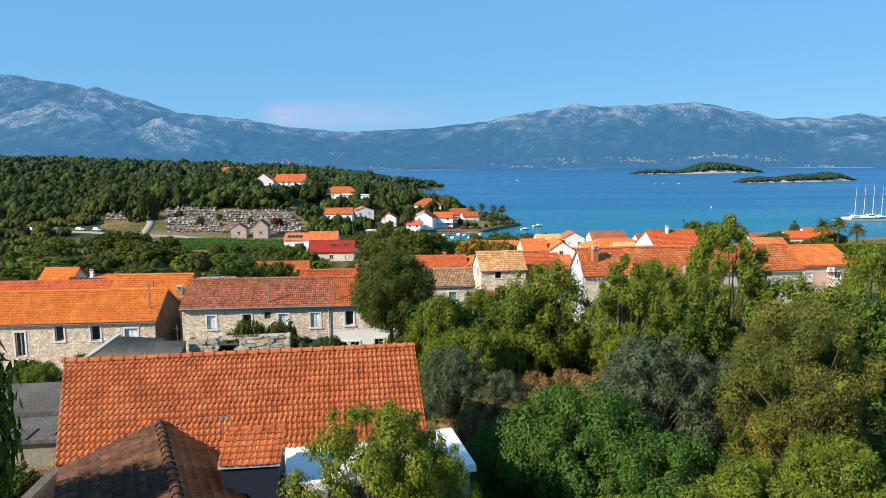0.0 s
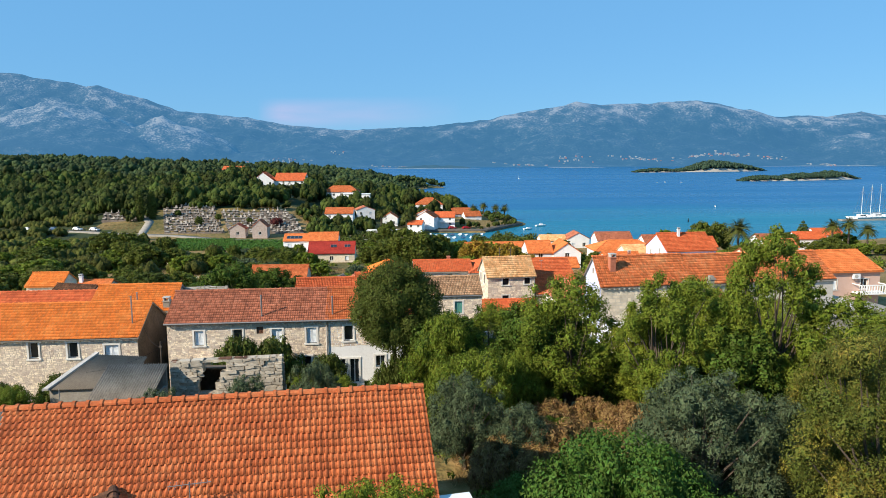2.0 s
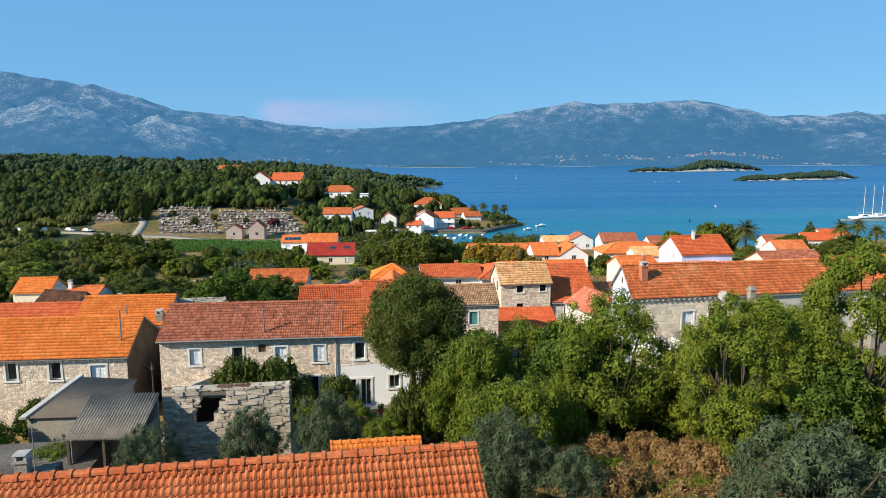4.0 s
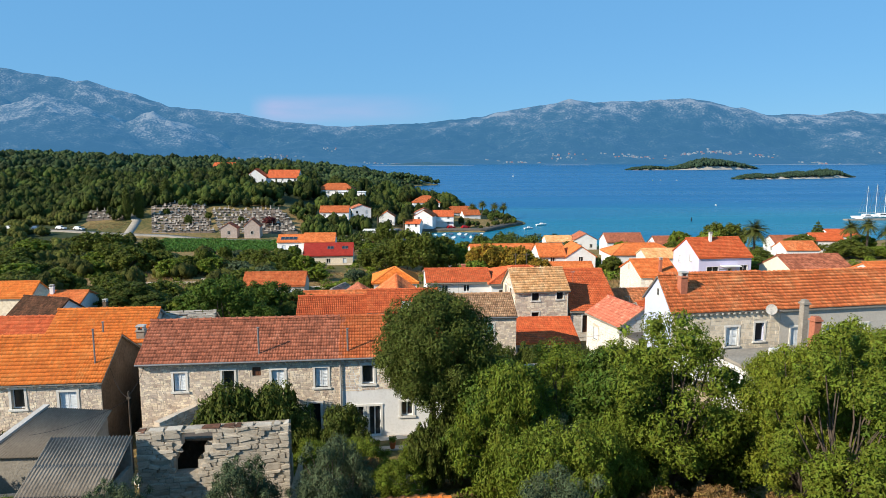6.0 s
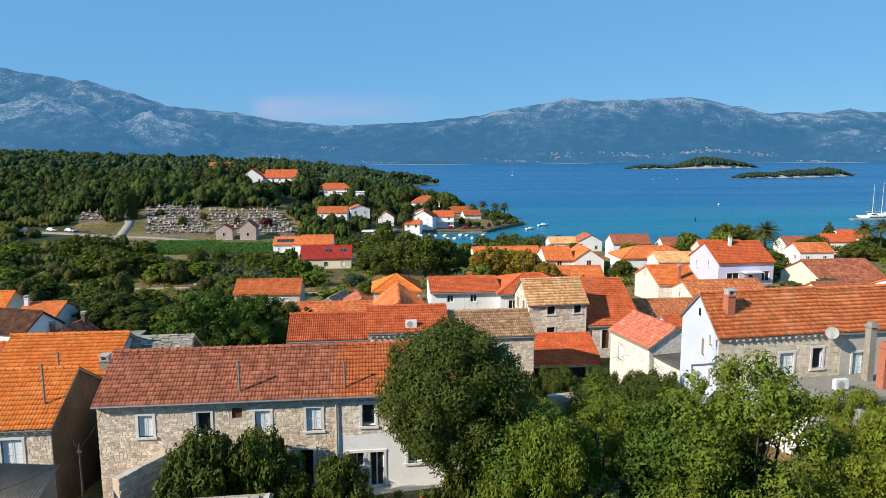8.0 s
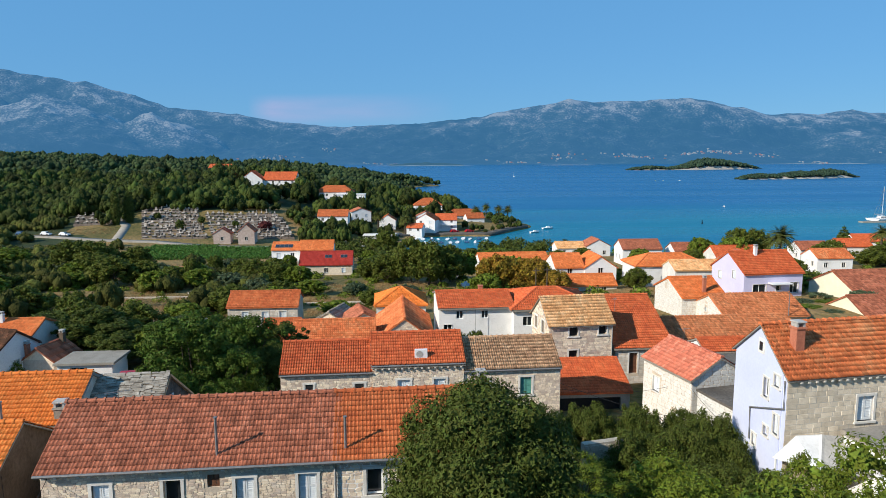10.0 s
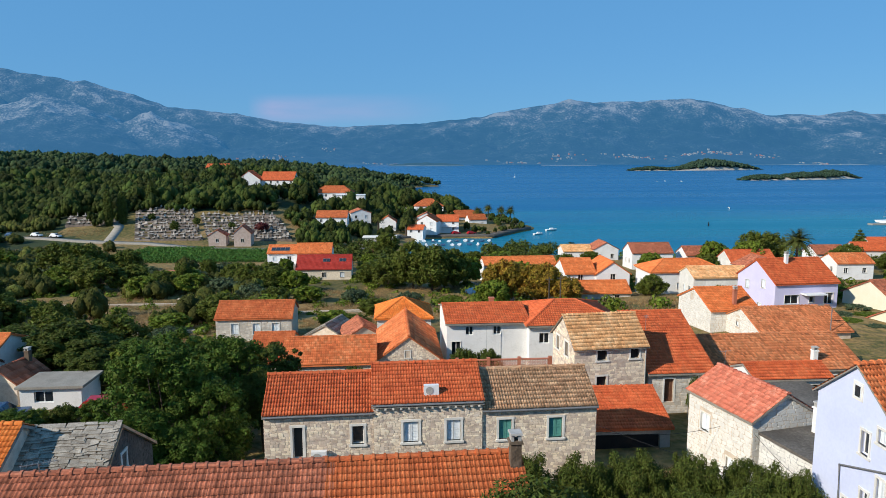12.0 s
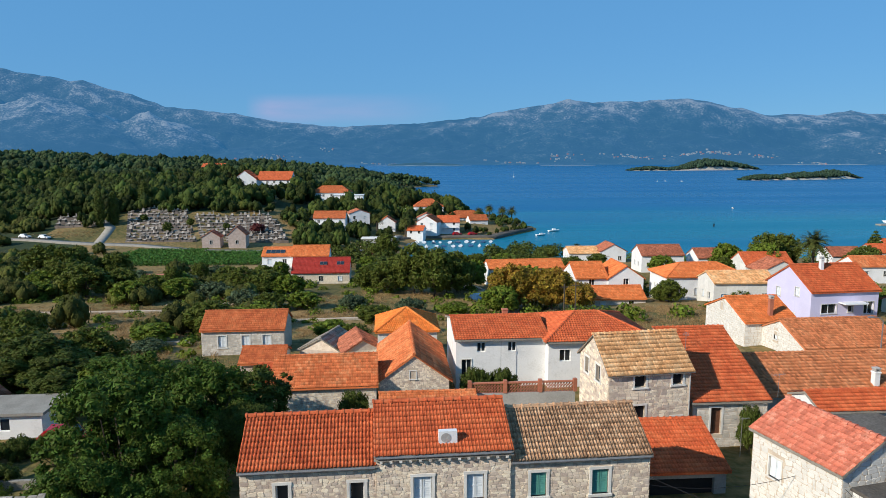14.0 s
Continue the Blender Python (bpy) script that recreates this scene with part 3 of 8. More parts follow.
def ridge_caps(parent, p, q, material, step=0.40, r=0.13, seed=1, singles=True):
    """Half-round ridge tiles from p to q, each lapping the next."""
    p, q = Vector(p), Vector(q)
    d = q - p
    n = max(1, round(d.length / step))
    step = d.length / n
    rx = d.normalized()
    side = rx.cross(Vector((0, 0, 1))).normalized()
    up = side.cross(rx)
    g = Geo()
    ks = [math.pi * (k / 6) for k in range(7)]
    for x0, x1, r0, r1 in ((-0.03, step * 0.16, r * 1.32, r * 1.25), (step * 0.16, step, r * 1.05, r * 0.95)):
        for k0, k1 in zip(ks, ks[1:]):
            g.poly([(x, math.cos(k) * rr, math.sin(k) * rr * 0.9 - 0.02) for x, rr, k in ((x0, r0, k0), (x1, r1, k0), (x1, r1, k1), (x0, r0, k1))][::-1])
        g.poly([(x0, math.cos(k) * r0, math.sin(k) * r0 * 0.9 - 0.02) for k in ks])
    fm = Matrix((rx, -side, up)).transposed().to_4x4()
    me = g.mesh("ridge_tile", material)
    rnd = random.Random(seed)
    if singles:
        for i in range(n):
            m = fm.copy()
            m.translation = p + rx * (i * step)
            ob = new("ridge_tile", me)
            ob.parent = parent
            ob.matrix_basis = m @ pose(0, 0, rnd.uniform(0, 0.008), 0, rnd.uniform(-0.8, 0.8), rnd.uniform(-0.8, 0.8))
    else:
        gg = Geo()
        for i in range(n):
            m = fm.copy()
            m.translation = p + rx * (i * step)
            k = len(gg.v)
            gg.v += [tuple(m @ Vector(v)) for v in g.v]
            gg.f += [tuple(j + k for j in f) for f in g.f]
        part("ridge", gg, material, parent)


# ---- walls and openings ----
def panel(g, L, H, holes, T, place, gable=0.0, gable_at=0.5):
    """A wall L long, H high and T thick with rectangular holes (u, v, w, h), mapped by place(u, depth, v)."""
    us = sorted({0.0, L, *[h[0] for h in holes], *[h[0] + h[2] for h in holes]})
    vs = sorted({-2.5, H, *[h[1] for h in holes], *[h[1] + h[3] for h in holes]})
    us, vs = [u for u in us if 0 <= u <= L], [v for v in vs if v <= H]

    def hole(u, v):
        return any(h[0] < u < h[0] + h[2] and h[1] < v < h[1] + h[3] for h in holes)

    for u0, u1 in zip(us, us[1:]):
        g.poly([place(u0, T, vs[0]), place(u1, T, vs[0]), place(u1, 0, vs[0]), place(u0, 0, vs[0])])
        for v0, v1 in zip(vs, vs[1:]):
            if hole((u0 + u1) / 2, (v0 + v1) / 2):
                continue
            g.poly([place(u0, 0, v0), place(u1, 0, v0), place(u1, 0, v1), place(u0, 0, v1)])
            g.poly([place(u0, T, v1), place(u1, T, v1), place(u1, T, v0), place(u0, T, v0)])
    for u, v, w, h in holes:
        for (a, b), (c, d) in (((u, v), (u, v + h)), ((u, v + h), (u + w, v + h)), ((u + w, v + h), (u + w, v)), ((u + w, v), (u, v))):
            if any(o != (u, v, w, h) and o[0] - 0.02 < (a + c) / 2 < o[0] + o[2] + 0.02 and o[1] - 0.02 < (b + d) / 2 < o[1] + o[3] + 0.02 for o in holes):
                continue
            g.poly([place(a, 0, b), place(c, 0, d), place(c, T, d), place(a, T, b)])
    if gable:
        x = L * gable_at
        g.poly([place(0, 0, H), place(L, 0, H), place(x, 0, H + gable)])
        g.poly([place(L, T, H), place(0, T, H), place(x, T, H + gable)])
        g.poly([place(0, 0, H), place(x, 0, H + gable), place(x, T, H + gable), place(0, T, H)])
        g.poly([place(x, 0, H + gable), place(L, 0, H), place(L, T, H), place(x, T, H + gable)])


def window(parent, place, u, v, w, h, kind, surround=0.13, sur_mat=None):
    """A window or door in an opening: stone surround, frame, panes and shutters."""
    sur_mat = sur_mat or M_STONE_PALE
    door = "door" in kind
    win = part("door" if door else "window", Geo(), M_WOODW, parent)

    def slab(g, u0, v0, u1, v1, d0, d1):
        g.hexa([place(u0, d0, v0), place(u1, d0, v0), place(u1, d1, v0), place(u0, d1, v0)], [place(u0, d0, v1), place(u1, d0, v1), place(u1, d1, v1), place(u0, d1, v1)])

    if surround:
        g, s = Geo(), surround
        slab(g, u - s, v, u, v + h, -0.045, 0.10)
        slab(g, u + w, v, u + w + s, v + h, -0.045, 0.10)
        slab(g, u - s - 0.02, v + h, u + w + s + 0.02, v + h + s, -0.05, 0.10)
        if not door:
            slab(g, u - s - 0.05, v - s * 0.9, u + w + s + 0.05, v, -0.09, 0.10)
        part("surround", g, sur_mat, win, "pale stone surround")
    fm = {"green": M_GREEN, "brown": M_BROWNW, "brown_door": M_BROWNW}.get(kind, M_WOODW)
    g, e, d = Geo(), 0.05, 0.17
    slab(g, u, v, u + e, v + h, d, d + 0.06)
    slab(g, u + w - e, v, u + w, v + h, d, d + 0.06)
    slab(g, u + e, v + h - e, u + w - e, v + h, d, d + 0.06)
    slab(g, u + e, v, u + w - e, v + e, d, d + 0.06)
    if w > 0.7 and kind not in ("hole", "brown_door"):
        slab(g, u + w / 2 - 0.04, v + e, u + w / 2 + 0.04, v + h - e, d - 0.01, d + 0.05)
    if kind != "hole":
        part("frame", g, fm, win)
    g = Geo()
    slab(g, u + 0.03, v + 0.03, u + w - 0.03, v + h - 0.03, d + 0.03, d + 0.045)
    # a hole's pane is a near-black sheet standing in for room shade
    part("pane", g, M_DARK if kind == "hole" else (M_BROWNW if kind == "brown_door" else M_GLASS), win)
    if kind in ("shut", "green", "brown"):
        sm = {"shut": M_SHUT, "green": M_GREEN, "brown": M_BROWNW}[kind]
        for u0, u1 in ((u + 0.02, u + w / 2 - 0.01), (u + w / 2 + 0.01, u + w - 0.02)):
            g = Geo()
            slab(g, u0, v + 0.02, u0 + 0.06, v + h - 0.02, 0.08, 0.12)
            slab(g, u1 - 0.06, v + 0.02, u1, v + h - 0.02, 0.08, 0.12)
            n = max(4, int(h / 0.09))
            for i in range(n):
                z0 = v + 0.03 + (h - 0.06) * i / n
                zz = (h - 0.06) / n
                g.poly([place(u0 + 0.06, 0.085, z0), place(u1 - 0.06, 0.085, z0), place(u1 - 0.06, 0.115, z0 + zz * 0.95), place(u0 + 0.06, 0.115, z0 + zz * 0.95)])
            for z0 in (v + 0.02, v + h / 2 - 0.03, v + h - 0.08):
                slab(g, u0 + 0.06, z0, u1 - 0.06, z0 + 0.06, 0.08, 0.12)
            part("shutter", g, sm, win)
    return win


def stone_face(parent, place, L, H, holes, material, row=0.22, length=0.42, gable=0.0, singles=0, v0=0.0, seed=1, proud=0.016, gable_at=0.5, rough=True, ragged=0.0):
    """Squared rubble in uneven courses over a wall, with joints left between the stones."""
    rnd = random.Random(seed)
    spots, v = [], v0
    while v < H + gable - 0.1:
        hh = row * rnd.uniform(0.7, 1.35)
        lo, hi = 0.0, L
        if v + hh > H:
            s = (v + hh - H) / max(gable, 0.01)
            lo, hi = L * gable_at * s, L - L * (1 - gable_at) * s
        u = lo
        while u < hi - 0.05:
            ll = min(length * rnd.uniform(0.5, 1.6), hi - u)
            e = 0.12 - ragged * rnd.random()
            if not any(h[0] - e < u + ll and u < h[0] + h[2] + e and h[1] - 0.1 < v + hh and v < h[1] + h[3] + e for h in holes):
                spots.append((u, v, ll, hh))
            else:
                for h in holes:
                    if h[0] - e < u + ll and u < h[0] + h[2] + e and h[1] - 0.1 < v + hh and v < h[1] + h[3] + 0.12:
                        if u < h[0] - 0.2:
                            spots.append((u, v, h[0] - e - 0.01 - u, hh))
                        if u + ll > h[0] + h[2] + 0.2:
                            spots.append((h[0] + h[2] + e + 0.01, v, u + ll - h[0] - h[2] - e - 0.01, hh))
                        break
            u += ll
        v += hh
    big = Geo()
    if singles:
        spots.sort(key=lambda s: -s[1])
    for i, (u, v, ll, hh) in enumerate(spots):
        p = proud * rnd.uniform(0.3, 1.4)
        w = min(ll, hh) * 0.30
        x0, x1, y0, y1 = u + 0.007, u + ll - 0.007, v + 0.007, v + hh - 0.007
        cut = [rnd.uniform(0.25, 1.0) * w for _ in range(8)]
        lean = rnd.uniform(-0.25, 0.25) * hh if rough else 0.0
        q = [(x0 + cut[0], y0), (x1 - cut[1], y0), (x1, y0 + cut[2]), (x1, y1 - cut[3]), (x1 - cut[4] + lean, y1), (x0 + cut[5] + lean, y1), (x0, y1 - cut[6])] if rough else [(x0, y0), (x1, y0), (x1, y1), (x0, y1)]
        if rough:
            bent = []
            for a, c in q:
                nv = noise.noise_vector((a * 1.6, c * 2.3, seed * 3.7))
                k = min(1.0, a / 0.3, (L - a) / 0.3)
                bent.append((a + nv.x * 0.15 * k, c + nv.y * 0.13))
            q = bent
        g = Geo() if i < singles else big
        n, m = len(g.v), len(q)
        cu, cv = u + ll / 2, v + hh / 2
        g.v += [place(a, 0.01, c) for a, c in q]
        g.v += [place(a + (cu - a) * 0.06, -p, c + (cv - c) * 0.07) for a, c in q]
        g.f += [tuple(range(n + m, n + 2 * m))] + [(n + k, n + (k + 1) % m, n + m + (k + 1) % m, n + m + k) for k in range(m)]
        if i < singles:
            part("stone", g, material, parent)
    if big.f:
        part("stonework", big, material, parent)["kind"] = "stuff"


def chimney(parent, x, y, z, h=1.3, w=0.45, material=None, cap=True):
    material = material or M_GREYR
    g = Geo()
    g.box(x - w / 2, y - w / 2, z - 0.6, x + w / 2, y + w / 2, z + h)
    g.box(x - w / 2 - 0.06, y - w / 2 - 0.06, z + h, x + w / 2 + 0.06, y + w / 2 + 0.06, z + h + 0.09, 0.02)
    ch = part("chimney", g, material, parent)
    if cap:
        g = Geo()
        for dx in (-1, 1):
            g.box(x + dx * (w / 2 - 0.06) - 0.05, y - w / 2 + 0.02, z + h + 0.09, x + dx * (w / 2 - 0.06) + 0.05, y + w / 2 - 0.02, z + h + 0.32)
        g.box(x - w / 2 - 0.04, y - w / 2 - 0.04, z + h + 0.32, x + w / 2 + 0.04, y + w / 2 + 0.04, z + h + 0.39, 0.02)
        part("cap", g, M_GREYR, ch)


def house(m, L, D, h, rise, label, roof_mat, wall_mat, kind="along", front=(), left=(), right=(), stone=None, near=False, singles=0, stone_singles=0, over=0.28, hip=0.0, caps=None, row=0.22, length=0.42, seed=1, ridge_at=0.5, name="house", tile=0.21, corbels=False, sides=("front", "left", "right"), category="house", course=0.36, skew=0.0, rough=True, roll=0.036, lap=0.034):
    """A house with its front-left ground corner at m: L along the front, D deep, eaves at h. kind: which way the ridge runs."""
    T = 0.35
    top = thing(name, m, label, category)
    pf = lambda u, d, v: (u, d, v)
    pl = lambda u, d, v: (d + skew * (2 * u / D - 1), D - u, v)
    pr = lambda u, d, v: (L - d, u, v)
    pb = lambda u, d, v: (L - u, D - d, v)
    g = Geo()
    along = kind == "along"
    gab = 0.0 if kind == "flat" or hip else rise
    hf, hl, hr = ([tuple(o[:4]) for o in some] for some in (front, left, right))
    ra = ridge_at
    panel(g, L - skew, h, [(o[0] - skew, *o[1:]) for o in hf], T, (lambda u, d, v: (u + skew, d, v)), 0 if along else gab, ra)
    panel(g, D, h, hl, T, pl, gab if along else 0, 1 - ra)
    panel(g, D, h, hr, T, pr, gab if along else 0, ra)
    panel(g, L + skew, h, [], T, pb, 0 if along else gab, 1 - ra)
    part("wall", g, wall_mat, top)
    for some, pp in ((front, pf), (left, pl), (right, pr)):
        for o in some:
            window(top, pp, *o[:4], o[4], *(o[5:] if len(o) > 5 else ()))
    if stone:
        if "front" in sides:
            stone_face(top, (lambda u, d, v: (u + skew, d, v)), L - skew, h, [(o[0] - skew, *o[1:]) for o in hf], stone, row, length, 0 if along else gab, stone_singles, seed=seed, rough=rough)
        if "left" in sides:
            stone_face(top, pl, D, h, hl, stone, row, length, gab if along else 0, 0, seed=seed + 1, gable_at=1 - ra, rough=rough)
        if "right" in sides:
            stone_face(top, pr, D, h, hr, stone, row, length, gab if along else 0, 0, seed=seed + 2, gable_at=ra, rough=rough)
    caps = caps or roof_mat
    o = over
    if kind == "flat":
        g = Geo()
        g.box(-o, -o, h, L + o, D + o, h + 0.22, 0.02)
        part("roof", g, roof_mat, top)
        return top
    g = Geo()
    if along:
        yr = D * ra
        k1, k2 = rise / yr, rise / (D - yr)
        fz, bz, rz = h - o * k1, h - o * k2, h + rise
        s = min(o, 0.16)
        if hip:
            cor = [(-o, -o, fz), (L + o, -o, fz), (L + o, D + o, bz), (-o, D + o, bz)]
            r0, r1 = (hip, yr, rz), (L - hip, yr, rz)
        else:
            cor = [(skew - s, -o, fz), (L + s, -o, fz), (L + s, D + o, bz), (-skew - s, D + o, bz)]
            r0, r1 = (-s, yr, rz), (L + s, yr, rz)
        quads = [(cor[0], cor[1], r0, r1), (cor[2], cor[3], r1, r0)]
        if hip:
            quads += [(cor[3], cor[0], r0, r0), (cor[1], cor[2], r1, r1)]
    else:
        xr = L * ra
        k1 = rise / xr
        ez, rz, s = h - o * k1, h + rise, min(o, 0.16)
        f0, b0 = (hip - s if not hip else hip), (D + s if not hip else D - hip)
        cor = [(-o, -s, ez), (L + o, -s, ez), (L + o, D + s, ez), (-o, D + s, ez)]
        r0, r1 = (xr, f0, rz), (xr, b0, rz)
        quads = [(cor[3], cor[0], r1, r0), (cor[1], cor[2], r0, r1)]
        if hip:
            quads += [(cor[0], cor[1], r0, r0), (cor[2], cor[3], r1, r1)]
    dn = Vector((0, 0, -0.07 if corbels else -0.14))
    for a, b, c, d in quads:
        a, b, c, d = (Vector(p) for p in (a, b, c, d))
        pts = [a, b, d, c] if (c - d).length > 0.01 else [a, b, d]
        g.poly(pts)
        g.poly([p + dn for p in pts][::-1])
        for p, q in zip(pts, pts[1:] + pts[:1]):
            g.poly([p + dn, q + dn, q, p])
    part("roof", g, M_CONC if near else roof_mat, top)
    up = Vector((0, 0, 0.03))
    for i, (a, b, c, d) in enumerate(quads):
        tiled_slope(top, Vector(a) + up, Vector(b) + up, Vector(c) + up, Vector(d) + up, roof_mat, tile if i != 1 or (near and not along) or skew else tile * 2.2, course if i != 1 or (near and not along) or skew else course * 2, near and i != 1, singles if i == 0 else 0, seed=seed + i, roll=roll, lap=lap)
    ridge_caps(top, Vector(r0) + up * 2, Vector(r1) + up * 2, caps, seed=seed, singles=near)
    if hip:
        for a, b in ((cor[0], r0), (cor[1], r1 if along else r0), (cor[2], r1), (cor[3], r0 if along else r1)):
            ridge_caps(top, Vector(a) + up * 2, Vector(b) + up * 2, caps, seed=seed, singles=False)
    if corbels:
        n = int(L / 0.42)
        for i in range(n):
            g2 = Geo()
            x = (i + 0.5) * L / n
            g2.box(x - 0.06, -0.22, h - 0.33, x + 0.06, 0, h - 0.24, 0.0)
            part("corbel", g2, M_STONE_GREY, top)
        g2 = Geo()
        g2.box(-0.1, -0.19, h - 0.24, L + 0.1, 0.0, h - 0.2)
        part("eaves_slab", g2, M_CONC, top)
    return top


# ---- plants ----
def leaf_cloud(rng, centers, radii, count, size, flat=0.8, shell=0.55, aspect=0.55):
    """Leaves scattered through rounded clumps, most of them near the outside."""
    n = len(centers)
    pick = rng.choice(n, count, p=radii**2 / (radii**2).sum())
    d = rng.normal(size=(count, 3))
    d /= np.linalg.norm(d, axis=1)[:, None]
    rr = radii[pick] * (1 - (1 - shell) * rng.random(count) ** 1.3) * rng.uniform(0.8, 1.12, count)
    pos = centers[pick] + d * rr[:, None] * np.array([1, 1, flat])
    nrm = d + rng.normal(size=(count, 3)) * 0.5 + np.array([0, 0, 0.25])
    nrm /= np.linalg.norm(nrm, axis=1)[:, None]
    t = np.cross(nrm, rng.normal(size=(count, 3)))
    t /= np.linalg.norm(t, axis=1)[:, None] + 1e-9
    b = np.cross(nrm, t)
    s = size * rng.uniform(0.6, 1.35, count)[:, None]
    v = np.stack([pos - t * s * 0.7 - b * s * aspect, pos + t * s * 1.3, pos - t * s * 0.7 + b * s * aspect], 1).reshape(-1, 3)
    f = np.arange(count * 3).reshape(-1, 3)
    return v, f


def crown_leaves(rng, centers, radii, count, size, flat, aspect):
    """Leaves on the outside of joined clumps, with larger ones filling the inside."""
    v, f = leaf_cloud(rng, centers, radii, int(count * 2.4), size, flat, 0.72, aspect)
    mid = v.reshape(-1, 3, 3).mean(1)
    keep = np.ones(len(mid), bool)
    sq = np.array([1, 1, 1 / flat])
    for c, r in zip(centers, radii):
        keep &= (((mid - c) * sq) ** 2).sum(1) > (0.70 * r) ** 2
    tri = v.reshape(-1, 3, 3)[keep][:count]
    iv, _ = leaf_cloud(rng, centers, radii * 0.66, max(60, count // 6), size * 1.7, flat, 0.5, 0.7)
    tri = np.concatenate([tri, iv.reshape(-1, 3, 3)]).reshape(-1, 3)
    vs, fs, n = [tri], [np.arange(len(tri)).reshape(-1, 3)], len(tri)
    for c, r in zip(centers, radii):
        v, f = lumpy(rng, c, r * 0.36, flat, 1, 0.6)
        vs.append(v), fs.append(f + n)
        n += len(v)
    return np.concatenate(vs), np.concatenate(fs)


def dome_shape(sub):
    bm = bmesh.new()
    bmesh.ops.create_icosphere(bm, subdivisions=sub, radius=1.0)
    v = np.array([tuple(p.co) for p in bm.verts])
    f = np.array([[p.index for p in q.verts] for q in bm.faces])
    bm.free()
    return v, f


DOMES = {1: dome_shape(1), 2: dome_shape(2)}


def lumpy(rng, c, r, flat, sub=2, rough=0.3):
    """A rounded clump of foliage with an uneven skin."""
    v, f = DOMES[sub]
    o = rng.uniform(0, 50, 3)
    k = np.array([1 + rough * (noise.noise(p * 1.7 + o) + 0.6 * noise.noise(p * 4.1 + o)) for p in v])
    return c + v * k[:, None] * r * np.array([1, 1, flat]), f


def crown_model(seed, clumps, leaves, leaf_size, sub, flat=0.75, tall=1.0):
    """A crown one metre in radius and height: clumps over a dome, with leaves on their skins."""
    rng = np.random.default_rng(seed)
    vs, fs, n, cen, rad = [], [], 0, [], []
    for i in range(clumps):
        a, up = i * 2.399 + rng.uniform(-0.4, 0.4), (i + 0.5) / clumps
        w = 0.66 * (1 - up**2.2) ** 0.6 * rng.uniform(0.75, 1.2)
        r = rng.uniform(0.30, 0.52)
        c = np.array([math.cos(a) * w, math.sin(a) * w, 0.34 + tall * 0.36 * up * rng.uniform(0.75, 1.1)])
        v, f = lumpy(rng, c, r * 0.92, flat, sub)
        vs.append(v), fs.append(f + n)
        n += len(v)
        cen.append(c), rad.append(r)
    v, f = leaf_cloud(rng, np.array(cen), np.array(rad), leaves, leaf_size, flat, 0.9, 0.7)
    return np.concatenate(vs + [v]), np.concatenate(fs + [f + n])


def grove(name, label, category, xs, ys, radii, heights, models, material, seed, sink=0.06, base=None):
    """Many crowns joined into one wood, each turned, sized and tinted on its own."""
    rng = np.random.default_rng(seed)
    z = ground(xs, ys) if base is None else base
    pick, turn, tone = rng.integers(0, len(models), len(xs)), rng.uniform(0, 6.28, len(xs)), rng.uniform(0, 1, len(xs))
    vs, fs, ts, n = [], [], [], 0
    for k, (v, f) in enumerate(models):
        s = np.where(pick == k)[0]
        if not len(s):
            continue
        c, si = np.cos(turn[s])[:, None], np.sin(turn[s])[:, None]
        x = (v[None, :, 0] * c - v[None, :, 1] * si) * radii[s][:, None] + xs[s][:, None]
        y = (v[None, :, 0] * si + v[None, :, 1] * c) * radii[s][:, None] + ys[s][:, None]
        h = (v[None, :, 2] - sink) * heights[s][:, None] + z[s][:, None]
        vs.append(np.stack([x, y, h], -1).reshape(-1, 3))
        fs.append((f[None] + (np.arange(len(s)) * len(v))[:, None, None] + n).reshape(-1, 3))
        ts.append(np.repeat(tone[s], len(v)))
        n += len(s) * len(v)
    me = arrays(name, np.concatenate(vs), np.concatenate(fs), material)
    me.attributes.new("tone", "FLOAT", "POINT").data.foreach_set("value", np.concatenate(ts).astype(np.float32))
    return tagged(new(name, me), label, category, kind="stuff")


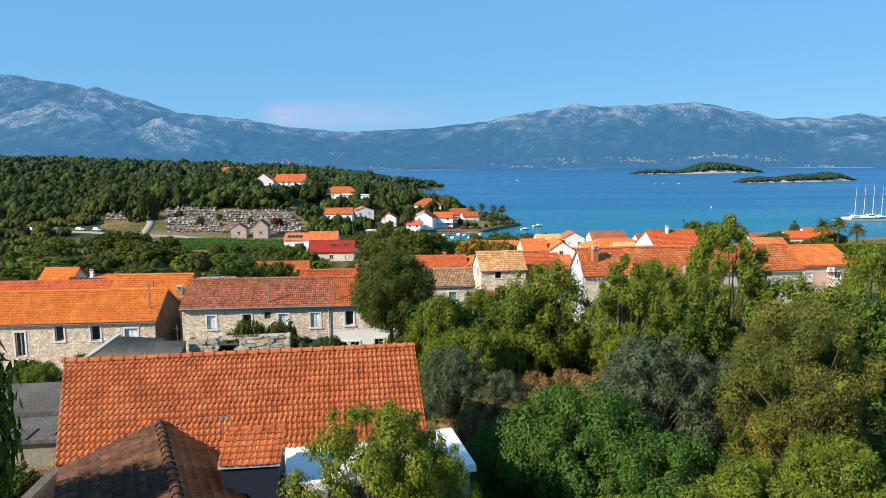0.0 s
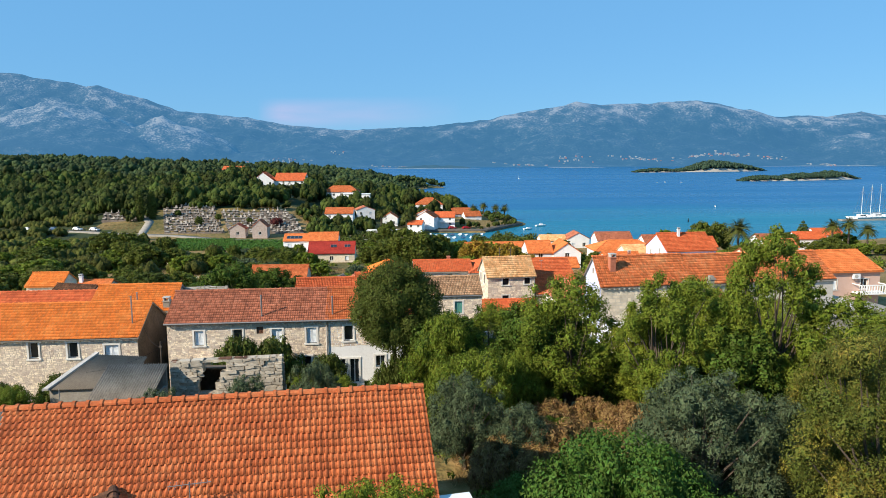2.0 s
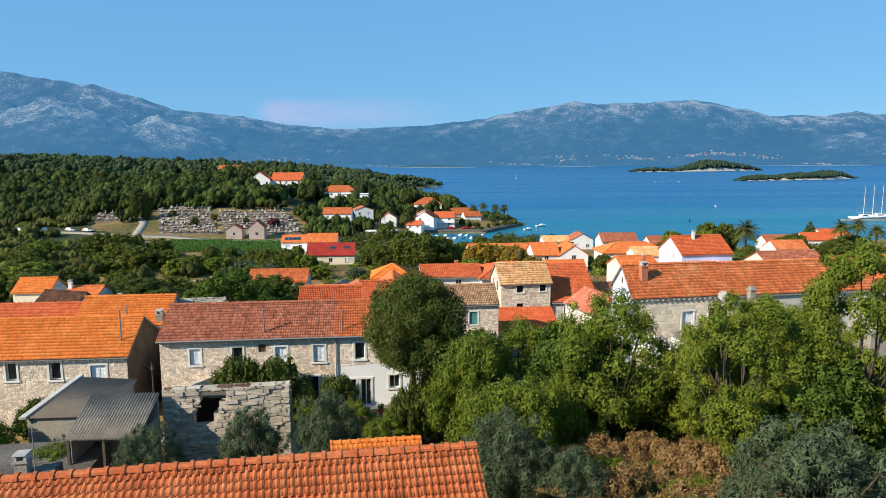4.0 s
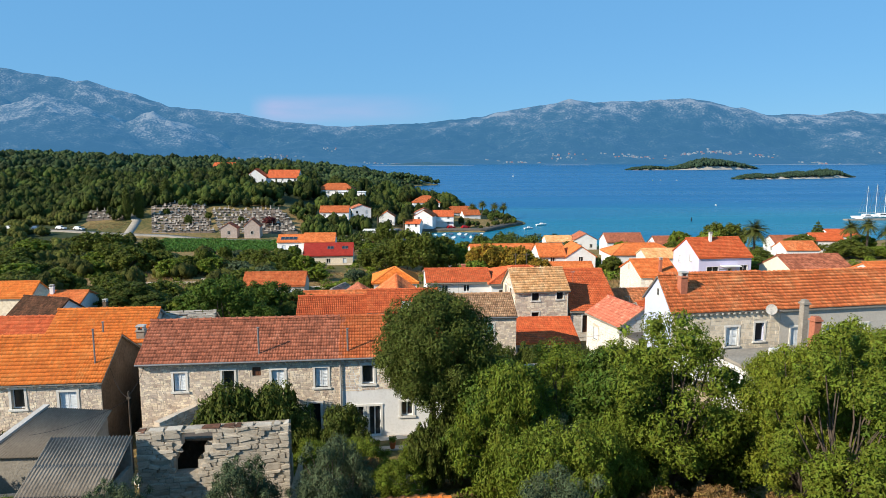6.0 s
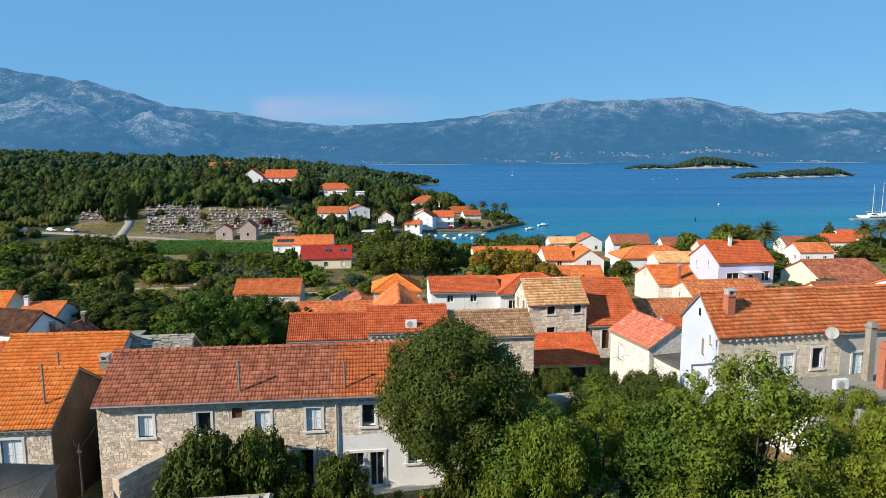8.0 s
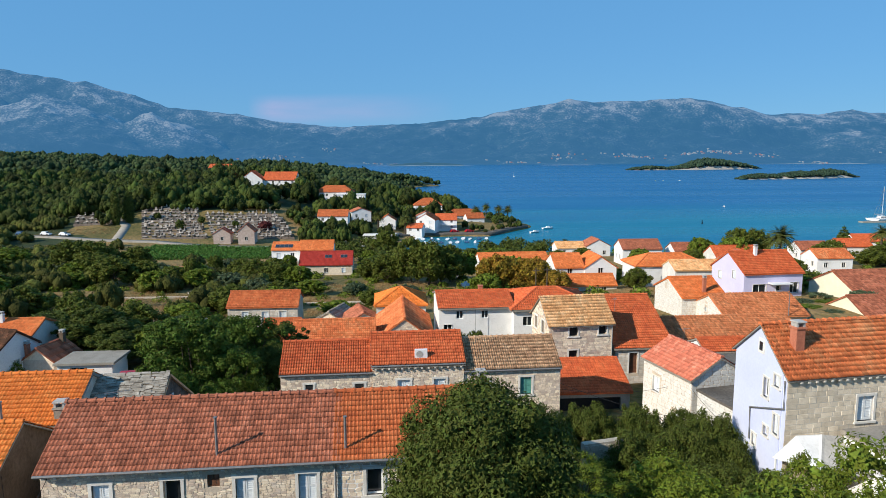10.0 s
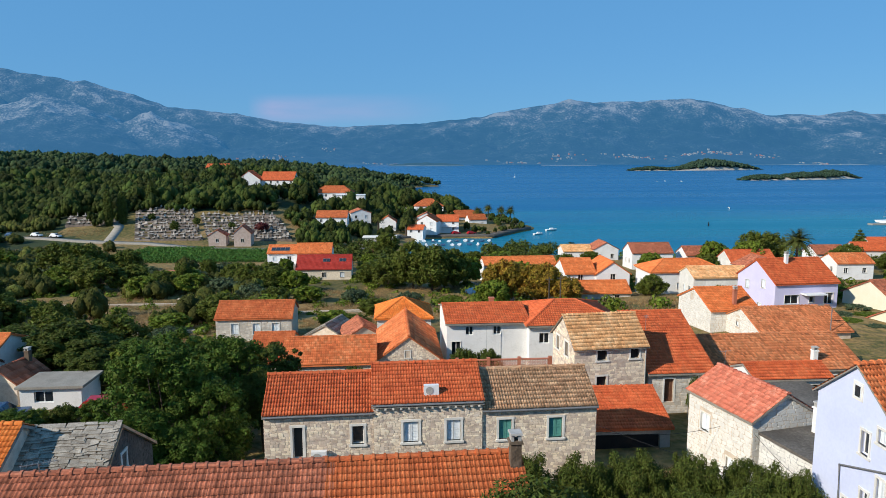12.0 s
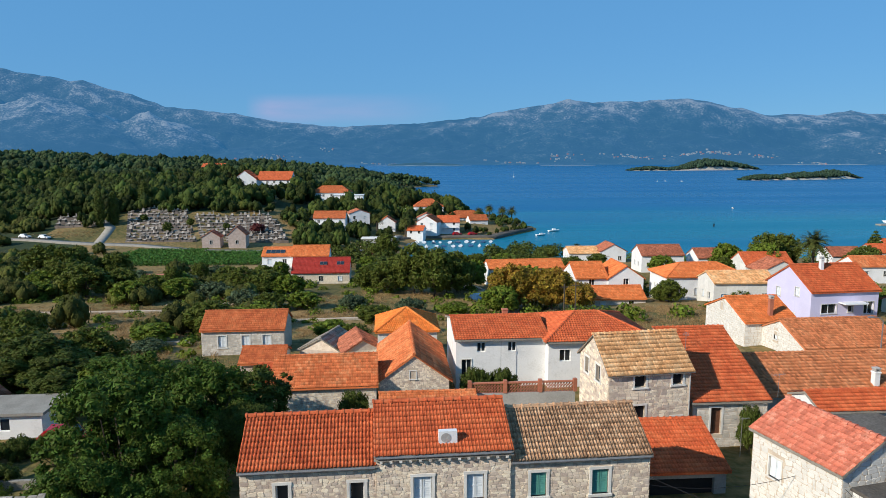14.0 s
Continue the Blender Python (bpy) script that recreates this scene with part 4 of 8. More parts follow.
def make_tree(name, seed, height, radius, leaves, size, material, label, category="tree", trunk=0.45, bare=0.25, clumps=36, flat=0.85, aspect=0.55, puff=1.0, gap=0.0, uneven=0.5):
    """A tapered trunk that forks into limbs, each ending in a leafy clump of a lumpy dome, at the origin."""
    rng, rnd = np.random.default_rng(seed), random.Random(seed)
    clumps, leaves = int(clumps * 1.9), int(leaves * 1.35)
    top = thing(name, Matrix(), label, category)
    g = Geo()
    z0 = height * bare
    fork = Vector((rnd.uniform(-0.2, 0.2), rnd.uniform(-0.2, 0.2), z0 + 0.12 * height))
    g.tube([(0, 0, -0.6), (0.03, 0, 0), tuple(fork * 0.55), tuple(fork)], [trunk * 0.62, trunk * 0.5, trunk * 0.38, trunk * 0.32], 8)
    half, cen, rad = (height - z0) / 2, [], []
    for i in range(clumps):
        a = i * 2.399 + rnd.uniform(-0.35, 0.35)
        if rnd.random() < gap:
            continue
        dz = -0.8 + 1.78 * (i + 0.5) / clumps
        r = radius * rnd.choice((0.18, 0.26, 0.34, 0.44)) * rnd.uniform(0.9, 1.1) * math.sqrt(36 / clumps) * puff
        lobe = 1 + uneven * noise.noise((math.cos(a) * 1.5 + seed * 1.37, math.sin(a) * 1.5, dz * 1.5))
        wide = max(0.15, (radius - r * 0.8) * math.sqrt(1 - dz * dz) * lobe * rnd.choice((0.7, 0.9, 1.0, 1.12)))
        c = Vector((math.cos(a) * wide, math.sin(a) * wide, z0 + half + dz * (half - r * flat * 0.8) * min(1.05, lobe)))
        cen.append(c)
        rad.append(r)
        mid = fork.lerp(c, 0.5) + Vector((rnd.uniform(-0.3, 0.3), rnd.uniform(-0.3, 0.3), rnd.uniform(0, 0.4)))
        if i % 3 == 0:
            g.tube([tuple(fork * 0.9), tuple(mid), tuple(c)], [trunk * 0.2, trunk * 0.11, 0.015], 4)
    part("trunk", g, M_BARK, top)
    v, f = crown_leaves(rng, np.array([tuple(c) for c in cen]), np.array(rad), leaves, size, flat, aspect)
    part("crown", arrays("crown", v, f, material), material, top)
    return top

# ---- setting ----
build_ground()
build_sea()
RANGE = build_mountains()
build_cloud()


# ---- the near house and what stands before it ----
house(pose(-9.58, 21.66, 21.5, 0, 0, 3.65), 12.6, 6.8, 3.74, 1.87, "long house under a clean terracotta tile roof", M_TILE_NEW, M_GREYR, near=True, singles=300, seed=3, roll=0.045, lap=0.024, skew=1.1, over=0.6, tile=0.18, course=0.262)


def tv_aerial(x, y, z, h, rz, label="thin metal television aerial on a pole"):
    a = thing("aerial", pose(x, y, z, 0, 0, rz), label, "aerial")
    g = Geo()
    g.tube([(0, 0, -0.4), (0, 0, h)], [0.022, 0.018], 6)
    part("pole", g, M_METAL, a)
    g = Geo()
    g.tube([(-0.55, 0, h - 0.06), (0.55, 0, h - 0.06)], [0.014, 0.014], 5)
    for i in range(7):
        u = -0.5 + i * 0.16
        g.tube([(u, -0.25 + 0.02 * i, h - 0.05), (u, 0.25 - 0.02 * i, h - 0.05)], [0.007, 0.007], 4)
    part("boom", g, M_METAL, a)
    return a


tv_aerial(-3.6, 21.9, 25.0, 1.1, 10)
lean = house(pose(-4.65, 12.11, 21.5, 0, 0, 22.4), 4.6, 10.0, 3.37, 0.78, "gabled wing, mossy old tiles darkened for tree shade", M_TILE_OLD, M_GREYR, kind="across", ridge_at=0.624, caps=M_TILE_MOSS, near=True, seed=8, over=0.08, tile=0.18, course=0.31)
for o, mm in zip([c for c in lean.children if c.name.startswith("roof_tiles")], (M_TILE_MOSS, M_TILE_NEW)):
    o.data.materials[0] = mm
for c in lean.children:
    if c.name.split(".")[0] == "roof":
        c.data.materials[0] = M_TILE_MOSS

box = thing("dormer", pose(-2.92, 18.75, 24.0, 0, 0, 2) @ Matrix.Diagonal((0.86, 0.75, 1, 1)), "dark blue clad roof box with a small tiled lid", "dormer")
g = Geo()
g.hexa([(0, 0, -2), (1.85, 0, -2), (1.85, 1.7, -2), (0, 1.7, -2)], [(0, 0, 1.75), (1.85, 0, 1.75), (1.85, 1.7, 2.2), (0, 1.7, 2.2)])
part("cladding", g, M_BLUEBLK, box)
g = Geo()
g.hexa([(-0.08, -0.1, 1.73), (1.93, -0.1, 1.73), (1.93, 1.8, 2.22), (-0.08, 1.8, 2.22)], [(-0.08, -0.1, 1.79), (1.93, -0.1, 1.79), (1.93, 1.8, 2.28), (-0.08, 1.8, 2.28)])
part("deck", g, M_GREYR, box)
tiled_slope(box, (-0.1, -0.12, 1.8), (1.95, -0.12, 1.8), (-0.1, 1.8, 2.3), (1.95, 1.8, 2.3), M_TILE_NEW, 0.22, 0.36, True, 40, seed=5)
ridge_caps(box, (-0.1, 1.8, 2.32), (1.95, 1.8, 2.32), M_TILE_NEW)

terrace = thing("flat_roof", pose(-1.15, 18.9, 22.05, 0, 0, 9), "white flat roof slab beside the tiled house", "flat roof")
g = Geo()
g.box(0, 0, 2.72, 5.8, 3.0, 2.95, 0.03)
part("slab", g, M_WHITE, terrace)
for x, y in ((0.3, 0.3), (5.5, 0.3), (5.5, 2.7), (0.3, 2.7), (2.9, 0.3)):
    g = Geo()
    g.box(x - 0.13, y - 0.13, -1, x + 0.13, y + 0.13, 2.72)
    part("post", g, M_GREYR, terrace)
g = Geo()
g.box(0.45, 2.6, -1, 5.35, 2.8, 2.72)
part("back_wall", g, M_GREYR, terrace)


# ---- the row behind the yard ----
def wins(rows, x0, z0):
    """Openings from their outer corners in the world along a front."""
    return [(a - x0, b - z0, c - a, d - b, k, *rest) for a, d, c, b, k, *rest in rows]


row_w = wins([(-12.3, 22.35, -11.62, 21.25, "shut"), (-9.55, 22.4, -8.87, 21.3, "glass"), (-7.83, 22.55, -7.34, 22.0, "brown", 0.0), (-6.72, 22.35, -5.98, 21.2, "shut"), (-4.2, 22.4, -3.45, 21.2, "shut"), (-4.6, 20.2, -3.9, 18.2, "glass_door")], -14.2, 17.7)
row_house = house(pose(-14.2, 53.0, 17.7, 0, 0, 0.3), 11.55, 6.1, 5.4, 1.6, "two-storey rubble stone row house, mottled old tiles", M_TILE_OLD, M_MORTAR, front=row_w, stone=M_STONE, row=0.118, length=0.19, stone_singles=300, near=True, singles=300, seed=5, corbels=True, sides=("front", "left"), tile=0.165, course=0.29)
row2_w = wins([(-1.42, 22.45, -0.75, 21.3, "glass"), (0.9, 20.1, 1.6, 19.2, "glass"), (-2.1, 19.9, -1.35, 19.1, "glass"), (-1.05, 19.9, -0.35, 18.0, "glass_door")], -2.64, 17.7)
row_white = house(pose(-2.64, 53.06, 17.7, 0, 0, 0.3), 6.6, 6.1, 5.4, 1.6, "row house, orange tiles, stone above whitewash", M_TILE_NEW, M_WHITE, front=row2_w, near=True, singles=120, seed=6, corbels=True, tile=0.165, course=0.29)
stone_face(row_white, lambda u, d, v: (u, d, v), 6.5, 5.2, [tuple(o[:4]) for o in row2_w], M_STONE, 0.14, 0.23, v0=3.2, seed=4)
for hs, x, hh in ((row_house, 6.75, 1.45), (row_white, 0.38, 1.25)):
    g = Geo()
    z = 5.55 + 1.6 * 0.25 / 3.05
    g.tube([(x, 0.25, z - 0.4), (x, 0.25, z + hh)], [0.055, 0.055], 8)
    g.tube([(x, 0.25, z + hh), (x, 0.25, z + hh + 0.05)], [0.085, 0.085], 8)
    part("vent_pipe", g, M_METAL, hs)
g = Geo()
g.tube([(11.45, -0.28, 5.2), (11.5, -0.1, 4.9), (11.5, -0.08, -0.2)], [0.05, 0.05, 0.05], 8)
part("downpipe", g, M_GREYR, row_house)
for hs, L in ((row_house, 11.5), (row_white, 6.6)):
    g = Geo()
    g.tube([(-0.1, -0.36, 5.27), (L, -0.36, 5.27)], [0.06, 0.06], 8)
    part("gutter", g, M_METAL, hs)

l1_w = wins([(-23.65, 21.9, -23.0, 20.75, "glass"), (-21.0, 21.85, -20.3, 20.7, "glass"), (-18.45, 21.6, -17.5, 20.05, "shut"), (-26.6, 21.5, -25.9, 19.6, "glass_door")], -34.0, 17.2)
l1_house = house(pose(-34.0, 52.5, 17.2, 0, 0, 0.2), 17.85, 6.2, 5.1, 1.75, "two-storey rubble stone row house, bright orange tiles", M_TILE_ORANGE, M_MORTAR, front=l1_w, stone=M_STONE, row=0.118, length=0.19, stone_singles=200, near=True, singles=200, seed=7, corbels=True, sides=("front",), tile=0.165, course=0.29)
# brown render of the alley gable, its colour darkened to carry the shade
g = Geo()
panel(g, 6.2, 5.1, [], 0.02, lambda u, d, v: (17.87 - d, u, v), 1.72)
part("gable_render", g, M_EARTHR, l1_house, "brown earthy render, darkened as alley shade")
nar = house(pose(-22.2, 58.9, 17.2), 6.5, 5.4, 5.6, 1.5, "narrow house under bright orange tiles", M_TILE_ORANGE, M_STONE, near=True, seed=17, tile=0.165, course=0.29)
house(pose(-38.0, 58.9, 17.0), 15.8, 5.4, 5.4, 1.45, "row house under darker orange tiles", M_TILE_RED, M_STONE, near=False, seed=18)


def slab_roof(parent, a, b, c, d, seed, row=0.30, length=0.55):
    """Overlapping rough stone slabs on a slope."""
    rnd = random.Random(seed)
    a, b, c, d = (Vector(p) for p in (a, b, c, d))
    ux, uy = (b - a).normalized(), (c - a)
    H = uy.length
    uy.normalize()
    nn = ux.cross(uy).normalized()
    L, v = (b - a).length, 0.0
    while v < H:
        u = -rnd.uniform(0, 0.3)
        while u < L:
            ll, hh = length * rnd.uniform(0.5, 1.6), row * rnd.uniform(1.2, 1.7)
            g, t = Geo(), rnd.uniform(0.02, 0.055)
            q = [(max(u, 0), v + rnd.uniform(-0.09, 0.09)), (min(u + ll, L), v + rnd.uniform(-0.09, 0.09)), (min(u + ll, L) - rnd.uniform(0, 0.05), v + hh), (max(u, 0) + rnd.uniform(0, 0.05), v + hh)]
            lo = [a + ux * x + uy * y + nn * (0.02 + (0.05 if i < 2 else 0)) for i, (x, y) in enumerate(q)]
            g.hexa(lo, [p + nn * t for p in lo])
            part("stone_slab", g, M_SLATE, parent)
            u += ll + 0.01
        v += row * rnd.uniform(0.85, 1.15)


# the right gable lies in shade; dark M_SLABS stone carries that shade
slate = house(pose(-15.6, 58.85, 17.2, 0, 0, 0), 3.45, 7.5, 4.15, 2.4, "old stone house under a grey slab roof", M_TILE_GREY, M_SLABS, right=[(3.7, 4.35, 0.5, 0.8, "hole")], stone=M_SLABS, sides=("right",), seed=23)
for o in list(slate.children):
    if o.name.split(".")[0] in ("roof_tiles", "ridge"):
        bpy.data.objects.remove(o)
slab_roof(slate, (-0.1, -0.2, 4.03), (3.6, -0.2, 4.03), (-0.1, 3.75, 6.58), (3.6, 3.75, 6.58), 3, 0.17, 0.5)


# ---- the yard: ruin, sheds, walls ----
ruin = thing("ruined_wall", pose(-10.6, 42.2, 19.5, 0, 0, -1.7), "ruined dry-stone building front with a gaping hole", "ruin")
hole = [(1.85, 3.1, 1.3, 0.6), (1.6, 2.5, 1.2, 0.6), (1.5, 1.9, 1.0, 0.6)]
pr_ = lambda u, d, v: (u, d, v + 0.03 * u)
g = Geo()
panel(g, 6.35, 3.85, hole, 0.45, pr_)
part("core", g, M_RUIN, ruin)
stone_face(ruin, pr_, 6.35, 3.9, hole, M_RUIN, 0.15, 0.55, singles=280, seed=14, proud=0.10, ragged=0.26)
# slab and walls added behind the front to keep the hole dark
g = Geo()
g.hexa([(0.3, 0.45, 3.2), (5.9, 0.45, 3.2), (5.9, 2.4, 2.7), (0.3, 2.4, 2.7)], [(0.3, 0.45, 3.3), (5.9, 0.45, 3.3), (5.9, 2.4, 2.8), (0.3, 2.4, 2.8)])
g.box(0.3, 2.4, -0.5, 5.9, 2.55, 2.8)
g.box(0.2, 0.45, -0.5, 0.35, 2.55, 2.9)
g.box(5.85, 0.45, -0.5, 6.0, 2.55, 2.9)
part("roof_remains", g, M_EARTHR, ruin, "dark roof slab and walls boxed in behind the hole")
g = Geo()
panel(g, 3.4, 1.2, [], 0.45, lambda u, d, v: (6.35 - d, u, v))
panel(g, 3.4, 1.4, [], 0.45, lambda u, d, v: (d, 3.4 - u, v))
part("rear_walls", g, M_RUIN, ruin)
rn = random.Random(4)
u = 0.0
while u < 6.2:
    g, w, z = Geo(), rn.uniform(0.25, 0.8), 3.84 + 0.03 * u + rn.uniform(-0.03, 0.02)
    a, b = rn.uniform(-0.1, 0.05), rn.uniform(-0.1, 0.05)
    g.hexa([(u, a, z), (u + w, b, z), (u + w - 0.05, 0.42 + a, z), (u + 0.04, 0.4 + b, z)], [(u + 0.03, a + 0.03, z + rn.uniform(0.01, 0.04)), (u + w - 0.02, b + 0.02, z + rn.uniform(0.01, 0.05)), (u + w - 0.06, 0.4 + a, z + 0.05), (u + 0.05, 0.38 + b, z + 0.04)])
    part("coping_stone", g, M_RUIN if rn.random() < 0.75 else M_TILE_MOSS, ruin)
    u += w + rn.uniform(0.0, 0.08)

cor = thing("corrugated_shed", pose(-14.1, 39.4, 19.9, 0, 0, -3), "open shed under weathered brown corrugated sheets", "shed")
n = 96
vv, ff = [], []
for i in range(n + 1):
    x = 3.3 * i / n
    z = 0.05 * math.sin(i * math.pi / 2)
    vv += [(x, 0, 2.2 + z), (x + 0.03, 1.4, 2.83 + z), (x + 0.05, 2.7, 3.42 + z)]
for i in range(n):
    for k in range(2):
        j = 3 * i + k
        ff.append((j, j + 3, j + 4, j + 1))
part("sheeting", arrays("sheeting", np.array(vv), np.array(ff), M_CORR), M_CORR, cor).modifiers.new("thick", "SOLIDIFY").thickness = 0.015
for x in (0.1, 1.7, 3.2):
    g = Geo()
    g.box(x - 0.06, 0.1, -1, x + 0.06, 0.22, 2.15)
    part("post", g, M_BARK, cor)
g = Geo()
g.box(0, 2.5, -1, 3.3, 2.65, 3.3)
g.box(3.15, 0.3, -1, 3.3, 2.5, 2.2)
g.box(0, 0.3, -1, 0.15, 2.5, 2.1)
part("wall", g, M_CONC, cor)

leanto = thing("lean_to", pose(0, 0, 0), "lean-to shed under a slope of grey ribbed fibre sheets", "shed")
g = Geo()
a_, b_, c_, d_ = (Vector(p) for p in ((-20.1, 47.4, 20.15), (-14.9, 46.9, 20.3), (-14.6, 49.9, 21.45), (-18.0, 50.2, 21.6)))
vv = []
for i in range(121):
    w = Vector((0, 0, 0.035 * math.sin(i * math.pi / 2)))
    vv += [tuple(a_.lerp(b_, i / 120) + w), tuple(d_.lerp(c_, i / 120) + w)]
ff = [(2 * i, 2 * i + 2, 2 * i + 3, 2 * i + 1) for i in range(120)]
part("roof", arrays("roof", np.array(vv), np.array(ff), M_FIBRE), M_FIBRE, leanto).modifiers.new("thick", "SOLIDIFY").thickness = 0.03
g = Geo()
g.hexa([(-20.3, 47.3, 20.1), (-19.9, 47.3, 20.15), (-17.85, 50.2, 21.66), (-18.2, 50.3, 21.6)], [(-20.3, 47.3, 20.24), (-19.9, 47.3, 20.27), (-17.85, 50.2, 21.78), (-18.2, 50.3, 21.74)])
part("verge", g, M_GREYR, leanto)
g = Geo()
g.hexa([(-20.0, 47.6, 17.5), (-15.0, 47.1, 17.5), (-14.8, 49.8, 17.5), (-18.0, 50.0, 17.5)], [(-20.0, 47.6, 20.12), (-15.0, 47.1, 20.3), (-14.8, 49.8, 21.3), (-18.0, 50.0, 21.45)])
part("wall", g, M_CONC, leanto)

flat = thing("flat_roof_shed", pose(-23.5, 31.5, 19.3, 0, 0, 3), "low shed with a stained concrete roof slab", "shed")
g = Geo()
g.box(0, 0, -1, 10.0, 6.0, 1.9)
part("wall", g, M_CONC, flat)
g = Geo()
g.box(-0.2, -0.2, 1.9, 10.2, 2.9, 2.1, 0.02)
g.box(-0.2, 2.95, 1.9, 10.2, 6.2, 2.35, 0.02)
g.box(2.0, 6.2, -1, 11.0, 10.4, 1.55, 0.02)
for i in range(6):
    g.box(3.0 + i * 1.1, -0.15 + i % 2 * 0.4, 2.1, 3.9 + i * 1.1, 1.2, 2.16)
part("roof", g, M_SLABS, flat)
chimney(flat, 9.0, 5.3, 2.3, 0.55, 0.5, M_CONC)
g = Geo()
g.tube([(9.6, 5.0, 2.2), (9.6, 5.0, 4.4)], [0.03, 0.02], 6)
part("pole", g, M_METAL, flat)

house(pose(-1.6, 35.4, 19.5, 0, 0, 3), 3.6, 2.4, 2.6, 0.5, "small outbuilding under orange tiles", M_TILE_ORANGE, M_CONC, near=True, seed=12)


def rubble_wall(m, L, H, label, material=M_STONE_GREY, seed=1, T=0.4, row=0.2, length=0.4, core=M_MORTAR):
    w = thing("stone_wall", m, label, "wall")
    g = Geo()
    g.box(0, 0, -1.5, L, T, H)
    part("core", g, core, w)
    stone_face(w, lambda u, d, v: (u, d, v), L, H + 0.05, [], material, row, length, seed=seed, proud=0.04)
    return w


rub = Geo()
rn = random.Random(8)
for i in range(150):
    a, q = rn.uniform(0, 6.28), rn.random() ** 0.7 * 1.9
    s = rn.uniform(0.1, 0.28)
    x, y, z = -10.9 + q * math.cos(a), 48.3 + 0.8 * q * math.sin(a), 18.4 + (1.9 - q) * 0.75 + rn.uniform(-0.1, 0.1)
    m = pose(x, y, z, rn.uniform(-35, 35), rn.uniform(-35, 35), rn.uniform(0, 360))
    rub.hexa([m @ Vector(p) for p in ((-s, -s * 0.7, -s), (s, -s * 0.6, -s), (s, s * 0.7, -s), (-s, s * 0.6, -s))], [m @ Vector(p) for p in ((-s * 0.8, -s * 0.5, s * 0.4), (s * 0.7, -s * 0.5, s * 0.3), (s * 0.8, s * 0.5, s * 0.4), (-s * 0.7, s * 0.5, s * 0.3))])
tagged(new("rubble_heap", rub.mesh("rubble_heap", M_STONE_GREY)), "heap of loose grey stones in the yard", "rubble", kind="stuff")
rubble_wall(pose(-12.3, 50.2, 18.3, 0, 0, 60), 3.0, 2.2, "rough dry-stone garden wall by the alley", seed=41)
rubble_wall(pose(-3.6, 44.0, 18.6, 0, 0, 2), 5.2, 1.2, "low dry-stone wall among shrubs", seed=42)
rubble_wall(pose(11.5, 33.5, 18.8, 0, 0, 12), 8.0, 1.0, "low dry-stone field wall in dry grass", seed=43)

# wall stones coloured dark in place of the alley's shadow
rubble_wall(pose(-11.2, 22.6, 20.6, 0, 0, 91), 10.0, 1.6, "stone wall along the alley, shade put into its colour", M_SLABS, seed=44, core=M_SLABS)

sky_box = thing("skylight", pose(-7.12, 22.2, 25.22, 0, 0, 3.65), "small white box skylight on the tiled roof", "skylight")
g = Geo()
g.box(0, 0, -0.2, 0.75, 0.5, 0.18, 0.02)
part("frame", g, M_WOODW, sky_box)
g = Geo()
g.box(0.22, -0.012, 0.0, 0.67, 0.0, 0.13)
part("pane", g, M_GLASS, sky_box)
chimney(nar, 6.1, 0.25, 5.4, 0.75, 0.5, M_CONC)
for x, y, hh in ((17.2, 1.0, 1.7), (16.4, 4.4, 1.3)):
    g = Geo()
    g.tube([(x, y, 5.2), (x, y, 6.0 + hh)], [0.05, 0.05], 8)
    g.tube([(x, y, 6.0 + hh), (x, y, 6.06 + hh)], [0.08, 0.08], 8)
    part("vent_pipe", g, M_METAL, l1_house)


def flower_pot(x, y, z, s):
    p = thing("flower_pot", pose(x, y, z), "terracotta pot with a small green plant", "pot", "pots by the door")
    g = Geo()
    g.tube([(0, 0, 0), (0, 0, 0.3 * s), (0, 0, 0.34 * s)], [0.12 * s, 0.17 * s, 0.19 * s], 12)
    part("pot", g, M_TILE_NEW, p)
    v, f = leaf_cloud(np.random.default_rng(int(x * 10) + 90), np.array([[0, 0, 0.5 * s]]), np.array([0.26 * s]), 160, 0.06, 0.9, 0.3)
    part("plant", arrays("plant", v, f, M_LEAF), M_LEAF, p)


rubble_wall(pose(-1.9, 50.4, 17.5, 0, 0, 3), 4.2, 0.75, "low broken stone wall by the whitewashed house", M_STONE, seed=45, T=0.5)
for x, s in ((-1.5, 1.0), (-0.6, 0.8), (0.3, 1.1), (1.5, 0.9)):
    flower_pot(x, 50.65 + 0.05 * x, 18.27, s)
patio = Geo()
patio.box(-2.3, 50.95, 17.0, 3.9, 53.0, 18.02)
tagged(new("pavement", patio.mesh("pavement", M_STONE)), "small sunlit paved terrace before a whitewashed house", "terrace", kind="structure")
chimney(row_white, 6.45, 2.6, 6.9, 0.7, 0.38, M_EARTHR)
rubble_wall(pose(10.2, 60.0, 17.4, 0, 0, 10), 2.4, 2.4, "broken end of a stone garden wall", M_RUIN, seed=46, core=M_RUIN)


# ---- the stone terrace across the lane ----
s_w = wins([(-5.6, 20.8, -5.05, 19.0, "glass_door"), (-2.42, 20.75, -1.78, 19.7, "glass")], -7.1, 15.6)
s1 = house(pose(-7.1, 68.5, 15.6, 0, 0, 0.3), 5.85, 5.2, 5.95, 1.36, "stone terrace house under deep red tiles", M_TILE_RED, M_MORTAR, front=s_w, stone=M_STONE, row=0.14, length=0.23, stone_singles=160, near=True, roll=0.062, lap=0.010, over=0.1, seed=51, sides=("front", "left"), tile=0.16, course=0.30)
s_w = wins([(0.37, 20.9, 1.2, 19.72, "shut"), (2.75, 20.9, 3.53, 19.7, "shut")], -1.25, 15.6)
